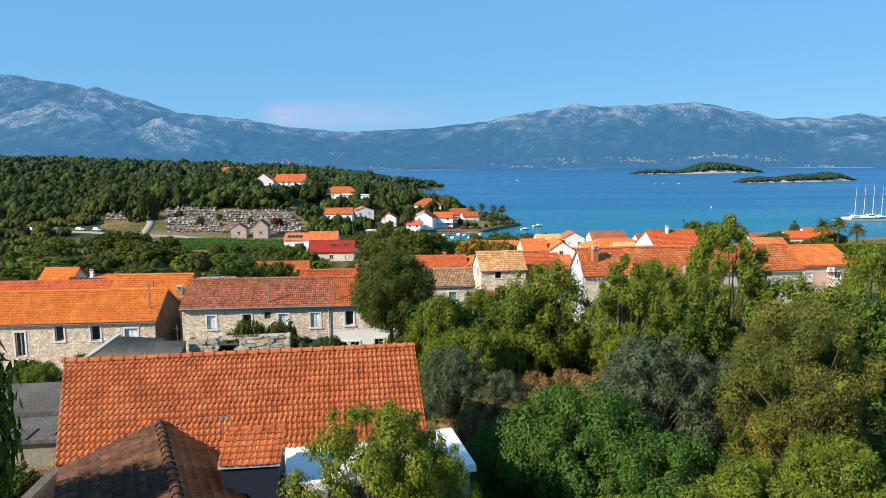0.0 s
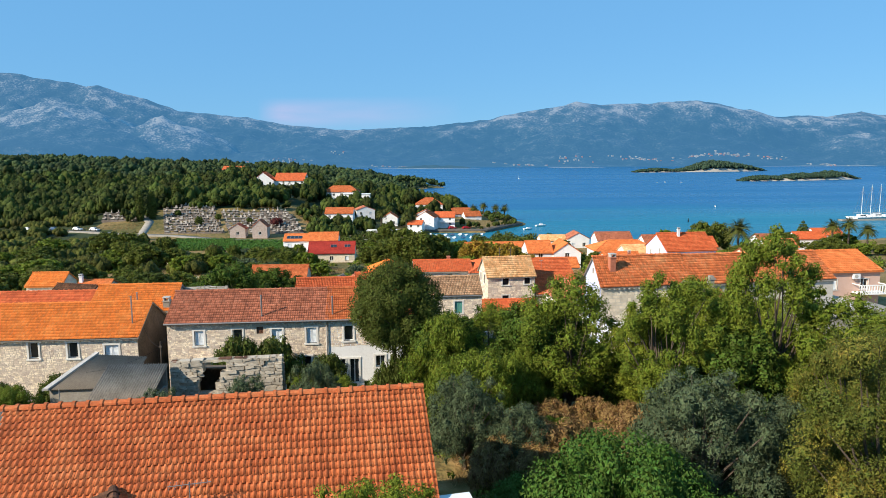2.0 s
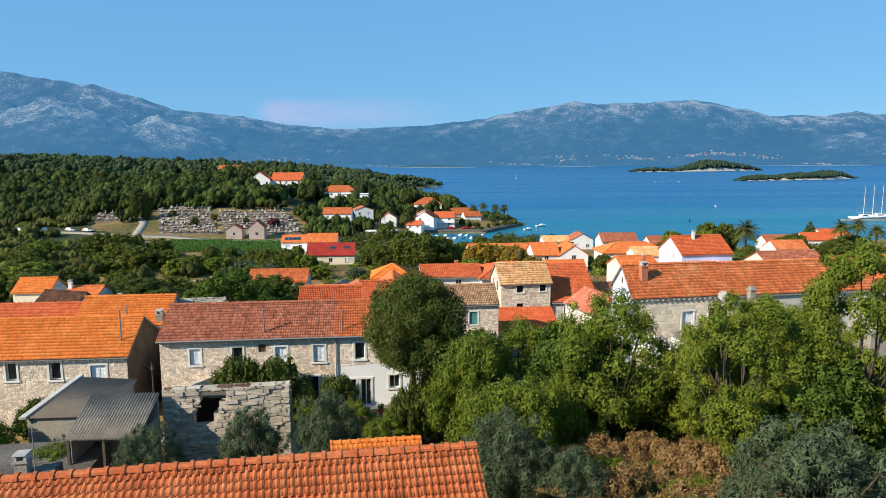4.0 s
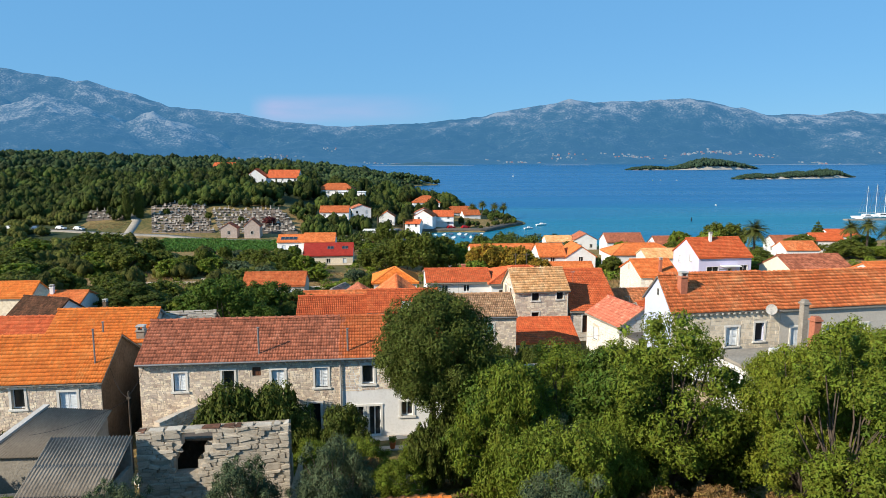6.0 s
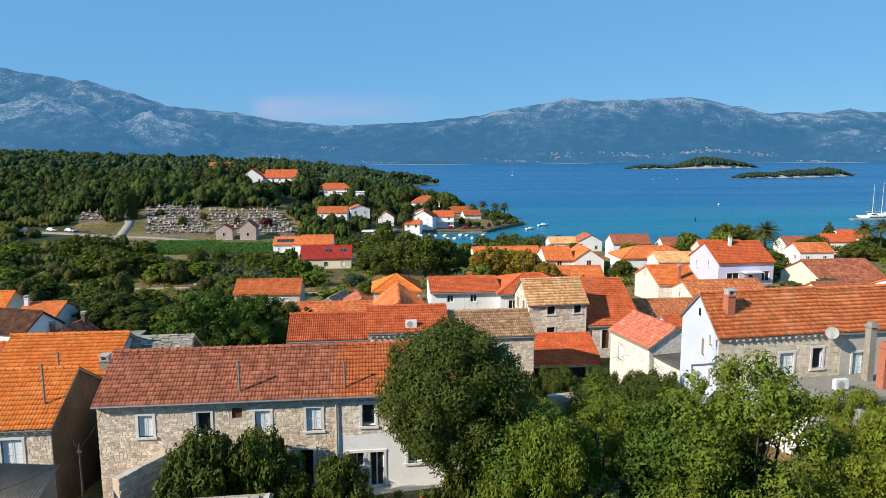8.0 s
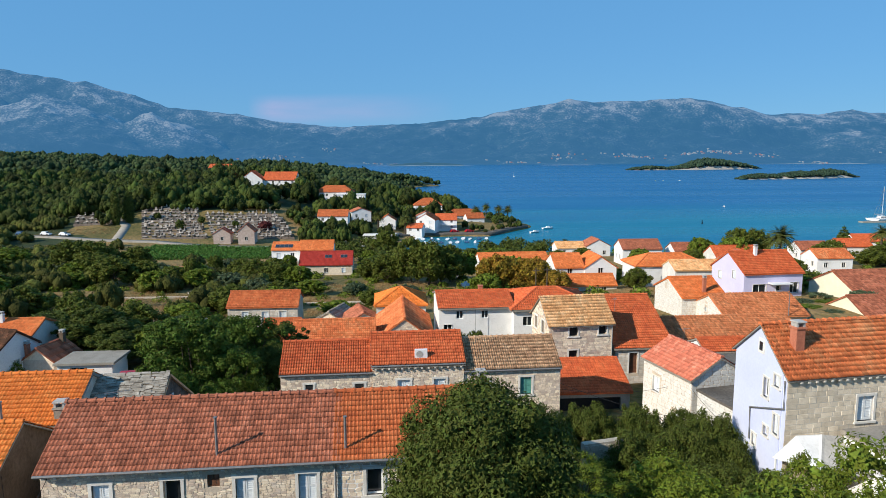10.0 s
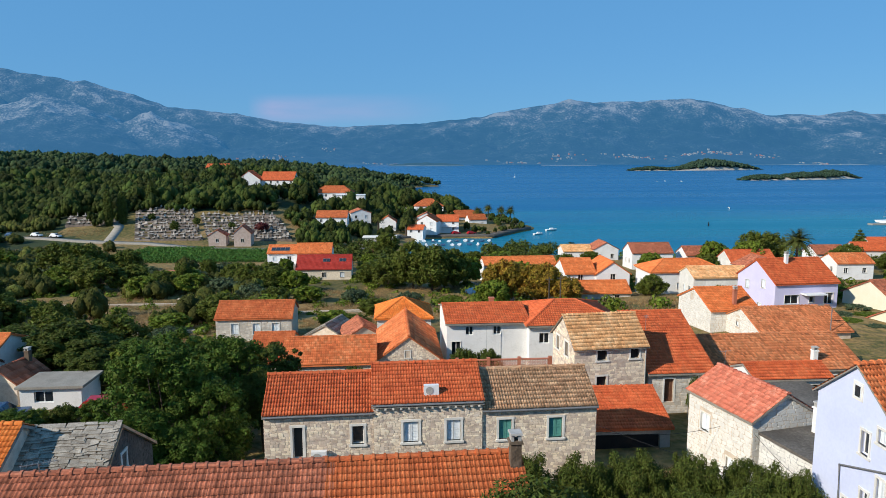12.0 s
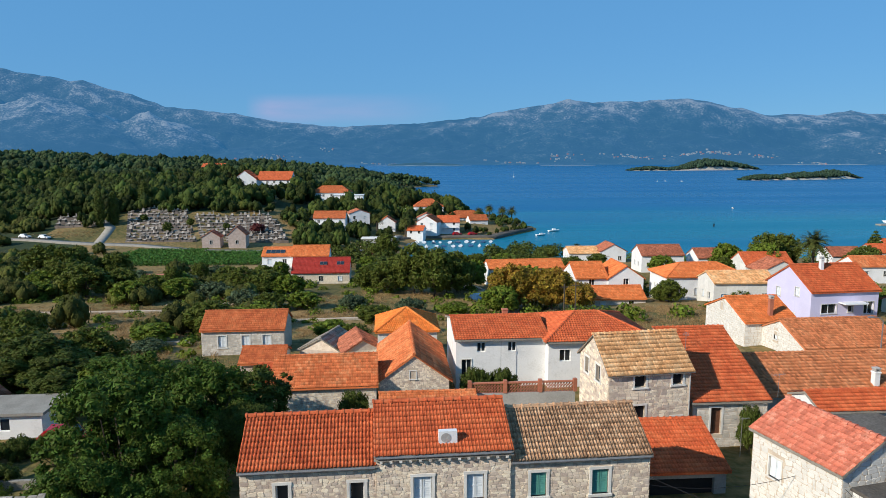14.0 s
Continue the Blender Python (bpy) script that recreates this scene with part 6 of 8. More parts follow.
far = [
    # x, y, ground, angle, length, depth, wall, rise, ridge, roof, walls, label
    (62.0, 106.1, 13.6, 0, 10, 9.6, 3.9, 2.2, "along", M_TILE_OLD, M_YELLOW, "cream gabled house under brown tiles"),
    (35.6, 157, 8.0, -2, 6.0, 9, 5.1, 2.2, "along", M_TILE_CLEAN, M_WHITE, "white seaside house under orange tiles"),
    (41.6, 156.4, 8.0, -2, 6.6, 9, 5.0, 2.2, "across", M_TILE_CLEAN, M_WHITE, "white gabled seaside house, dark windows"),
    (35.5, 149, 8.0, -2, 10, 6, 2.9, 1.6, "along", M_TILE_CLEAN, M_STONE_GREY, "low stone house under clean orange tiles"),
    (24.4, 185, 6.0, 1, 17.4, 7, 4.3, 1.4, "along", M_TILE_CLEAN, M_WHITE, "long white house under orange tiles"),
    (49.9, 150, 9.8, -2, 14.6, 8, 4.5, 1.8, "hip", M_TILE_CLEAN, M_WHITE, "villa under a hipped orange roof"),
    (53.1, 140, 10.8, -3, 10.2, 6, 4.3, 1.3, "along", M_TILE_PALE, M_STONE_PALE, "stone house under sandy pale tiles"),
    (68.4, 205, 5.4, -2, 11.4, 7.5, 4.4, 2.2, "along", M_TILE_OLD, M_WHITE, "white house by the shore, brown roof"),
    (55.9, 228, 4.0, -2, 9, 7, 3.2, 1.5, "along", M_TILE_PALE, M_WHITE, "white shore house under pale tiles"),
    (64.9, 226, 4.0, -2, 7.5, 8, 3.9, 2.0, "across", M_TILE_OLD, M_WHITE, "white gabled shore house under brown tiles"),
    (83.9, 205, 5.2, -2, 9, 7, 3.7, 2.0, "along", M_TILE_OLD, M_WHITE, "white shore house under reddish tiles"),
    (86.0, 186, 6.0, -4, 11.5, 8, 4.0, 2.4, "along", M_TILE_RED, M_STONE_PALE, "shore house under red tiles beside pines"),
    (84.0, 176, 7.0, -4, 9.0, 7, 3.2, 2.2, "across", M_TILE_OLD, M_STONE_PALE, "house with solar panels on its brown roof"),
    (108, 178, 7.0, -4, 9, 7, 3.6, 1.8, "along", M_TILE_MIX, M_WHITE, "bungalow under brown-red tiles"),
    (122, 205, 5.0, -4, 9, 7, 3.8, 1.9, "along", M_TILE_OLD, M_WHITE, "white shore house under brown tiles"),
    (138, 210, 5.0, -6, 10, 7, 3.8, 1.9, "along", M_TILE_RED, M_WHITE, "white shore house under red tiles"),
    (155, 225, 4.0, -6, 10, 8, 4.2, 1.9, "along", M_TILE_RED, M_WHITE, "white shore house among palms"),
    (57.0, 97.0, 13.2, 0, 8.0, 8.6, 2.9, 2.2, "along", M_TILE_OLD, M_YELLOW, "low cream gabled house under brown tiles"),
    (51.2, 75, 18.6, 2, 7.9, 8, 3.4, 1.7, "along", M_TILE_CLEAN, M_PINK, "pink house under orange tiles with a balcony"),
    (-20.6, 196, 5.0, -1, 13.4, 8, 3.4, 2.75, "along", M_TILE_CRIMSON, M_BLOCK, "stone house under a crimson roof with skylights"),
    (-21.6, 205, 5.0, -1, 9, 8, 6.0, 2.0, "along", M_TILE_CLEAN, M_WHITE, "house behind under clean orange tiles"),
    (-29.2, 207, 5.0, -1, 7.4, 8, 5.8, 1.6, "along", M_TILE_CLEAN, M_WHITE, "white house with terraces and solar panels"),
    (-59.4, 269.5, 4.9, 0, 6.0, 5, 3.6, 1.9, "across", M_TILE_OLD, M_PINKSTONE, "small stone cemetery chapel"),
    (-50.6, 269.0, 4.9, 0, 5.8, 6, 4.4, 2.6, "across", M_TILE_OLD, M_PINKSTONE, "pale stone cemetery chapel"),
    (20.4, 397, 3.0, -2, 16, 12, 6.2, 3.6, "hip", M_TILE_NEW, M_WHITE, "large white harbour house"),
    (35.9, 364, 2.0, 6, 18, 9, 3.8, 3.0, "hip", M_TILE_NEW, M_WHITE, "long harbour house behind palms"),
    (17.2, 326, 2.2, -20, 9, 9, 5.4, 2.6, "across", M_TILE_NEW, M_WHITE, "white gabled harbour house"),
    (26.5, 330, 2.0, -6, 10, 9, 5.0, 2.5, "along", M_TILE_RED, M_WHITE, "white harbour house under red tiles"),
    (12.5, 318, 2.2, -15, 7, 7, 2.6, 1.6, "along", M_TILE_RED, M_WHITE, "low harbour house under red tiles"),
    (10.0, 391, 3.6, -3, 11, 8, 4.2, 0.0, "flat", M_STONE_PALE, M_WHITE, "low white house with a flat roof"),
    (18.5, 345, 2.4, -8, 8.5, 9, 5.2, 2.0, "across", M_TILE_OLD, M_WHITE, "white gabled house behind the quay"),
    (-6.0, 288, 1.6, -4, 12.5, 6, 3.2, 0.0, "flat", M_STONE_PALE, M_GREYR, "harbour building with a pale flat roof"),
    (44.5, 352, 1.6, 8, 9.0, 7, 4.0, 2.2, "along", M_TILE_NEW, M_WHITE, "small harbour house under terracotta tiles"),
    (0.6, 329, 3.0, -5, 7.4, 8, 4.2, 2.4, "across", M_TILE_NEW, M_WHITE, "small white gabled house under terracotta tiles"),
    (-26.0, 313, 5.0, -3, 13, 9, 5.8, 2.4, "along", M_TILE_NEW, M_WHITE, "white apartment house under terracotta tiles"),
    (-12.0, 330, 5.0, 10, 9, 9, 6.0, 1.6, "across", M_TILE_OLD, M_WHITE, "white house with a brown roof"),
    (-33.0, 385, 14.2, -3, 20, 10, 3.4, 3.2, "hip", M_TILE_NEW, M_WHITE, "hillside house under a terracotta hipped roof"),
    (-21.6, 377, 11.6, -3, 15, 7, 4.8, 0.0, "flat", M_WHITE, M_WHITE, "white flat-roofed house with long balconies"),
    (-75.0, 400, 18.0, -3, 12, 12, 6.0, 4.5, "across", M_TILE_RED, M_WHITE, "white hillside house under red tiles"),
    (-63.0, 402, 18.2, -6, 18, 12, 5.5, 4.2, "along", M_TILE_RED, M_WHITE, "long white hillside house under red tiles"),
    (-116, 500, 25.2, -4, 15, 9, 4.0, 2.4, "along", M_TILE_RED, M_WHITE, "hilltop house among pines, orange roof"),
]
FAR = {}
for i, (x, y, z, a, L, D, h, rise, kind, rm, wm, lab) in enumerate(far):
    far_off = y > 250
    n = max(1, int(L / 3.4))
    wn_ = []
    for k in range(n):
        u = (k + 0.5) * L / n - 0.5
        for v in ([1.0, 3.6] if h > 4.9 else [1.1]):
            wn_.append((u, v, 1.0, 1.25, "glass" if (i + k) % 3 else "shut", 0.06))
    ww = [(D * 0.3, 1.2, 0.9, 1.2, "shut", 0.06), (D * 0.65, 1.2, 0.9, 1.2, "glass", 0.06)] if h > 3 else []
    FAR[lab] = house(pose(x, y, z, 0, 0, a), L, D, h, rise, lab, rm, wm, kind="along" if kind == "hip" else kind, hip=min(D / 2 - 0.1, L * 0.4) if kind == "hip" else 0.0, front=wn_, left=ww, seed=200 + i, tile=0.5 if far_off else 0.3, course=0.7 if far_off else 0.4, over=0.35)


def balcony(house_, u0, u1, v, deep, material=M_WHITE):
    """A slab with posts, balusters and a rail before a house front."""
    g = Geo()
    g.box(u0, -deep, v - 0.16, u1, 0.0, v, 0.02)
    slab = part("balcony", g, material, house_)
    g = Geo()
    g.box(u0, -deep, v + 0.86, u1, -deep + 0.1, v + 0.96, 0.02)
    for u in (u0, u1 - 0.1):
        g.box(u, -deep, v + 0.86, u + 0.1, 0, v + 0.96, 0.02)
    n = max(2, int((u1 - u0) / 0.32))
    for k in range(n + 1):
        u = u0 + (u1 - u0 - 0.1) * k / n
        g.box(u, -deep + 0.01, v, u + 0.1, -deep + 0.09, v + 0.86)
    part("balustrade", g, material, slab, "white baluster rail")


PINK_HOUSE = FAR["pink house under orange tiles with a balcony"]
g = Geo()
g.hexa([(-0.02, 0.0, 0.0), (0.0, 0.0, 0.0), (0.0, 8.0, 0.0), (-0.02, 8.0, 0.0)], [(-0.02, 0.0, 3.3), (0.0, 0.0, 3.3), (0.0, 8.0, 3.3), (-0.02, 8.0, 3.3)])
g.poly([(-0.02, 0.0, 3.3), (-0.02, 4.0, 4.95), (-0.02, 8.0, 3.3)])
part("gable_render", g, M_WHITE, PINK_HOUSE, "white-rendered gable wall")
balcony(PINK_HOUSE, 4.4, 7.8, 0.9, 1.5)
TERRACE_HOUSE = FAR["white house with terraces and solar panels"]
balcony(TERRACE_HOUSE, 0.2, 7.0, 2.9, 2.2)
for u in (0.4, 3.4, 6.6):
    g = Geo()
    g.box(u, -2.1, 0, u + 0.3, -1.8, 2.75, 0.02)
    part("pillar", g, M_WHITE, TERRACE_HOUSE)
balcony(FAR["white apartment house under terracotta tiles"], 1.0, 12.0, 2.8, 1.4)
balcony(FAR["white flat-roofed house with long balconies"], 0.4, 14.4, 2.2, 1.4)
balcony(FAR["large white harbour house"], 1.5, 14.0, 2.9, 1.5)
balcony(FAR["white harbour house under red tiles"], 0.6, 9.0, 2.6, 1.2)


# ---- trees and shrubs ----
def plant(proto, x, y, top=None, r=None, turn=0.0, sink=0.1, group=""):
    """A copy of a model tree, scaled to reach a height and a radius."""
    z = gz(x, y) - sink
    h0, r0 = proto["size_h"], proto["size_r"]
    sz = (top - z) / h0 if top else 1.0
    if r and r > 1.3 and top - z < 9.5 and proto.name.split("_")[0] in ("broadleaf", "mulberry"):
        r = max(r, 0.41 * (top - z))
    sr = r / r0 if r else sz
    ob = copy_thing(proto, pose(x, y, z, 0, 0, turn))
    ob.scale = (sr, sr, sz)
    if group:
        ob["group"] = group
    return ob


def model(name, seed, h, r, leaves, size, material, label, **kw):
    ob = make_tree(name, seed, h, r, leaves, size, material, label, **kw)
    ob["size_h"], ob["size_r"] = h, r * 1.12
    return ob


T_ASH = model("ash_tree", 21, 9.0, 3.0, 34000, 0.066, M_LEAF_DARK, "dense dark green ash tree in a garden", clumps=60, aspect=0.45, bare=0.36, puff=1.4, uneven=0.2)
T_GREEN = model("broadleaf_tree", 22, 8.0, 3.0, 19000, 0.058, M_LEAF, "leafy green tree on an overgrown plot", clumps=46, bare=0.06)
T_DEEP = model("mulberry_tree", 35, 8.0, 3.0, 11000, 0.10, M_LEAF_DEEP, "dense deep green mulberry tree", clumps=48, bare=0.04)
T_OPEN = model("open_tree", 23, 10.0, 3.2, 19000, 0.072, M_LEAF, "tall open-crowned tree with visible dark limbs", clumps=60, trunk=0.42, bare=0.16, gap=0.14, puff=0.95)
T_LIGHT = model("light_green_tree", 24, 6.0, 2.8, 24000, 0.046, M_LEAF_LIGHT, "fresh light green tree beside a roof", clumps=50, bare=0.08, gap=0.1)
T_OLIVE = model("olive_tree", 25, 5.5, 2.8, 26000, 0.055, M_LEAF_OLIVE, "grey-green olive tree with slender leaves", clumps=70, aspect=0.32, bare=0.05, gap=0.05, puff=1.2)
T_YELLOW = model("yellowing_tree", 26, 8.0, 3.0, 36000, 0.042, M_LEAF_YELLOW, "yellowing broad tree with thin patches", clumps=60, bare=0.08, gap=0.15)
T_ASHF = model("ash_tree", 41, 9.0, 3.0, 6000, 0.16, M_LEAF_DARK, "dense dark green ash tree beyond the terrace", clumps=60, aspect=0.45, bare=0.2)
T_DEEPF = model("mulberry_tree", 42, 8.0, 3.0, 6500, 0.13, M_LEAF_DEEP, "dense deep green mulberry tree below the terrace", clumps=48, bare=0.04)
B_DOME = model("shrub", 27, 4.0, 2.6, 15000, 0.054, M_LEAF, "rounded green shrub on waste ground", category="shrub", clumps=40, bare=0.0, trunk=0.2)
B_NEAR = model("leafy_shrub", 36, 4.0, 2.6, 24000, 0.06, M_LEAF, "leafy green shrub with narrow shoots", category="shrub", clumps=50, bare=0.0, trunk=0.2, aspect=0.35)
B_IVY = model("ivy_mound", 28, 4.0, 3.0, 24000, 0.060, M_LEAF_IVY, "dense mound of dark ivy leaves", category="ivy", clumps=40, bare=0.0, trunk=0.2, puff=1.1)
B_DARK = model("dark_shrub", 29, 3.0, 2.4, 4200, 0.11, M_LEAF_DARK, "dense dark green shrub against a house", category="shrub", clumps=34, bare=0.0, trunk=0.2)
B_DARKN = model("dark_shrub", 43, 3.0, 2.4, 12000, 0.062, M_LEAF_DARK, "dense dark green shrub by a garden wall", category="shrub", clumps=44, bare=0.0, trunk=0.2)
B_DRY = model("dry_bramble", 34, 2.0, 1.6, 4500, 0.095, M_BRAMBLE, "dry brown bramble thicket", category="bramble", clumps=30, bare=0.0, trunk=0.1, aspect=0.25, gap=0.25)
M_TREE = model("garden_tree", 30, 8.0, 4.0, 1700, 0.36, M_LEAF, "green garden tree between houses", clumps=36, bare=0.12)
M_TREED = model("dark_garden_tree", 31, 9.0, 4.2, 2700, 0.27, M_LEAF_VALLEY, "tall dark green tree in the valley", clumps=36, bare=0.08)
M_RUST = model("rusty_tree", 32, 8.0, 4.5, 4500, 0.25, M_LEAF_RUST, "broad tree turning rusty yellow", clumps=36, bare=0.1)
M_BUSH = model("valley_shrub", 33, 4.0, 3.0, 1600, 0.27, M_LEAF_OLIVE, "grey-green shrub on terraced ground", category="shrub", clumps=24, bare=0.0, trunk=0.2)
MODELS = [T_ASH, T_ASHF, T_DEEP, T_DEEPF, B_NEAR, T_GREEN, T_OPEN, T_LIGHT, T_OLIVE, T_YELLOW, B_DOME, B_IVY, B_DARK, B_DARKN, B_DRY, M_TREE, M_TREED, M_RUST, M_BUSH]

for args in [
    (T_ASH, 2.35, 46.1, 28.4, 3.2, 20), (B_DOME, 1.9, 45.6, 21.4, 1.4, 20), (B_DARK, 3.6, 45.2, 23.6, 1.8, 110), (B_DARK, 2.0, 45.0, 22.2, 1.3, 200),
    (B_DOME, 5.2, 42.5, 26.0, 2.5, 0), (T_DEEP, 5.3, 44.2, 25.6, 2.5, 70), (B_DOME, 6.6, 38.3, 24.9, 2.6, 50), (B_DOME, 9.3, 40.2, 24.2, 2.0, 130), (T_GREEN, 8.8, 46.0, 25.6, 2.4, 200),
    (T_GREEN, 12.2, 41.2, 28.1, 2.1, 15), (T_DEEP, 10.6, 42.6, 26.4, 2.2, 100), (T_LIGHT, 16.5, 38.0, 27.6, 3.0, 40), (T_LIGHT, 19.6, 40.5, 27.9, 3.0, 210), (T_LIGHT, 23.5, 44.0, 26.6, 3.0, 300), (B_DARK, 15.0, 42.8, 23.4, 2.4, 10), (T_OPEN, 13.4, 46.0, 25.6, 2.0, 80),
    (T_LIGHT, 21.4, 47.4, 24.4, 2.3, 60), (B_DARK, 4.4, 46.4, 23.2, 1.6, 0), (T_OLIVE, 7.4, 41.6, 23.6, 1.6, 30),
    (T_OPEN, 20.4, 34.2, 31.4, 3.2, 0), (T_OPEN, 15.2, 34.2, 29.4, 2.8, 120), (T_DEEP, 17.8, 33.0, 27.0, 2.6, 250), (T_GREEN, 23.4, 32.0, 28.5, 2.8, 33),
    (T_OLIVE, 13.1, 26.4, 27.2, 3.0, 0), (T_OLIVE, 16.4, 28.0, 25.6, 2.4, 140), (T_OLIVE, 5.4, 34.2, 24.8, 2.1, 60), (T_OLIVE, 7.6, 32.6, 23.8, 1.7, 190), (T_OLIVE, -5.7, 39.2, 23.4, 1.7, 20), (T_OLIVE, -2.2, 39.4, 24.0, 1.8, 220), (T_OLIVE, -10.1, 38.4, 23.1, 1.7, 110),
    (T_YELLOW, 16.7, 22.2, 29.4, 2.9, 0), (T_YELLOW, 19.5, 27.0, 28.4, 2.5, 80), (T_DEEP, 21.2, 24.2, 29.2, 2.5, 130), (T_GREEN, 28.0, 33.0, 30.2, 2.8, 190),
    # B_DARK from x -11.9 to -16.0 added below to darken the alley
    (B_IVY, 9.0, 23.6, 25.9, 3.2, 0), (B_IVY, 11.2, 21.0, 25.0, 2.6, 90), (B_IVY, 6.6, 25.6, 23.6, 2.0, 200), (B_NEAR, 12.8, 17.8, 25.2, 2.8, 40), (B_NEAR, 15.6, 18.4, 25.8, 2.4, 140), (B_DARK, -13.4, 26.0, 22.8, 1.7, 0), (B_DARK, -12.6, 22.4, 23.2, 1.5, 60), (B_DARK, -16.0, 28.0, 22.6, 1.8, 120), (T_LIGHT, 8.0, 16.4, 25.2, 2.2, 10), (B_DOME, 5.0, 15.4, 24.2, 2.0, 77),
    # the ash at -11.8, 14.8 stands out of view, added to shade the wing
    (T_LIGHT, 1.4, 18.4, 27.6, 2.3, 0), (T_LIGHT, 3.0, 18.7, 26.6, 1.6, 140), (T_DEEP, -4.3, 9.0, 33.2, 1.75, 60), (T_ASH, -11.8, 14.8, 30.4, 3.0, 160), (B_DARK, -11.9, 20.4, 23.4, 1.6, 30), (B_DARK, -14.6, 23.4, 23.4, 2.0, 90),
    (B_DRY, 8.0, 36.6, 22.1, 1.4, 0), (B_DRY, 10.4, 37.4, 22.0, 1.5, 70), (B_DRY, 12.6, 37.2, 22.2, 1.3, 140), (B_DRY, 14.6, 36.4, 22.2, 1.2, 200), (B_DRY, 6.4, 31.6, 22.8, 1.3, 30), (B_DRY, 11.4, 34.2, 22.1, 1.2, 90), (B_DRY, 9.6, 28.4, 23.4, 1.4, 160), (B_DRY, 12.6, 30.4, 23.4, 1.5, 10), (B_DRY, 15.4, 31.4, 23.6, 1.4, 50), (B_DRY, -1.0, 44.6, 20.6, 0.9, 20),
    (B_DRY, 7.2, 34.2, 22.4, 1.5, 15), (B_DRY, 13.8, 35.0, 22.6, 1.6, 75), (B_DRY, 9.4, 32.6, 23.0, 1.6, 215), (B_DRY, 11.0, 29.6, 23.6, 1.7, 255), (B_DRY, 16.8, 33.6, 23.2, 1.5, 35), (B_DRY, 8.2, 30.6, 22.8, 1.3, 305), (B_NEAR, 12.0, 32.4, 22.2, 1.1, 25), (B_NEAR, 10.2, 35.8, 21.8, 1.0, 85), (B_NEAR, 14.6, 30.0, 22.9, 1.2, 185),
    (B_DOME, -21.0, 45.0, 21.4, 1.8, 40), (B_DOME, 9.0, 34.6, 21.8, 0.9, 40), (B_DOME, 12.4, 35.6, 21.6, 0.8, 90), (B_DOME, 13.6, 33.4, 22.0, 1.0, 140), (B_DOME, 10.2, 31.6, 22.2, 1.0, 10), (B_DARK, 7.2, 29.8, 22.0, 0.9, 10),
    (B_DARK, -8.6, 50.4, 22.6, 2.2, 0), (B_DARK, -6.2, 50.7, 22.4, 2.0, 130), (B_DARK, -2.5, 50.0, 21.3, 1.5, 60), (B_DARK, -4.6, 50.2, 20.6, 1.2, 220), (B_DOME, -1.4, 46.6, 20.8, 1.6, 10), (B_DOME, 0.4, 44.0, 20.9, 1.5, 100), (B_DOME, -3.8, 47.0, 20.6, 1.3, 200),
    (B_DARK, -20.5, 50.0, 20.4, 1.6, 20), (B_DOME, -15.4, 40.8, 21.4, 1.6, 60), (B_DARK, -22.6, 46.2, 21.2, 1.6, 20),
    (B_DARKN, 6.4, 65.0, 20.4, 1.7, 0), (B_DARKN, 9.2, 64.8, 20.1, 1.9, 60), (B_DARKN, 12.2, 64.9, 20.2, 2.0, 120), (B_DARKN, 15.2, 64.6, 20.1, 1.9, 180), (B_DARKN, 17.9, 64.2, 19.9, 1.7, 240), (B_DARKN, 7.6, 60.4, 20.6, 2.2, 240), (B_DARKN, 18.3, 61.4, 20.8, 1.8, 75), (B_DARKN, 13.2, 60.4, 20.4, 2.2, 300), (B_DARKN, 16.0, 60.2, 20.6, 2.2, 30), (B_DARKN, 18.0, 59.6, 20.2, 1.8, 30), (T_GREEN, 8.6, 56.2, 21.0, 2.2, 20), (T_GREEN, 13.0, 55.8, 20.6, 2.2, 50), (B_DARKN, 15.6, 56.0, 20.4, 2.2, 90),
    (B_DOME, 24.6, 51.0, 20.6, 1.5, 30), (B_DARK, 17.0, 54.0, 20.8, 1.9, 70), (T_LIGHT, 30.0, 50.0, 24.6, 2.8, 10), (T_LIGHT, 27.5, 46.4, 24.8, 2.6, 110),
    (T_DEEP, -14.4, 74.8, 24.2, 3.3, 0), (T_DEEP, -11.4, 81.0, 22.7, 3.2, 100), (T_DEEP, -15.8, 81.6, 23.0, 3.4, 200), (T_DEEPF, -13.8, 86.6, 20.9, 3.4, 300), (T_DEEP, -14.6, 70.4, 21.6, 2.6, 60), (T_DEEP, -11.2, 74.0, 22.0, 2.2, 60), (T_DEEP, -11.8, 70.6, 20.6, 2.0, 150), (T_ASH, -9.0, 79.0, 20.6, 2.2, 60), (T_ASHF, -9.4, 85.6, 20.6, 2.8, 10), (B_DARK, -9.4, 71.0, 18.4, 1.2, 10), (B_DARK, -11.2, 67.4, 19.2, 1.6, 80), (B_DARK, -16.4, 76.6, 19.0, 2.0, 10),
    (B_DARK, -33.6, 88.8, 14.9, 1.1, 0), (B_DARK, -31.2, 88.6, 14.7, 1.2, 70), (B_DOME, -28.8, 88.8, 14.8, 1.2, 140), (B_DARK, -26.6, 88.6, 15.2, 1.3, 210), (B_DOME, -24.4, 89.0, 15.0, 1.3, 280),
    (T_ASHF, -28.4, 98.6, 16.6, 2.8, 40), (T_ASHF, -33.4, 104.5, 18.2, 3.6, 140), (T_DEEPF, -29.0, 86.0, 15.8, 2.0, 10), (T_DEEPF, -33.6, 87.0, 16.2, 2.4, 70), (B_DOME, -37.2, 94.4, 15.4, 1.2, 120), (B_DARK, -25.6, 83.6, 15.4, 1.5, 0), (T_ASH, -23.6, 71.6, 18.4, 2.2, 10), (T_DEEP, -28.6, 72.4, 18.0, 2.6, 60),
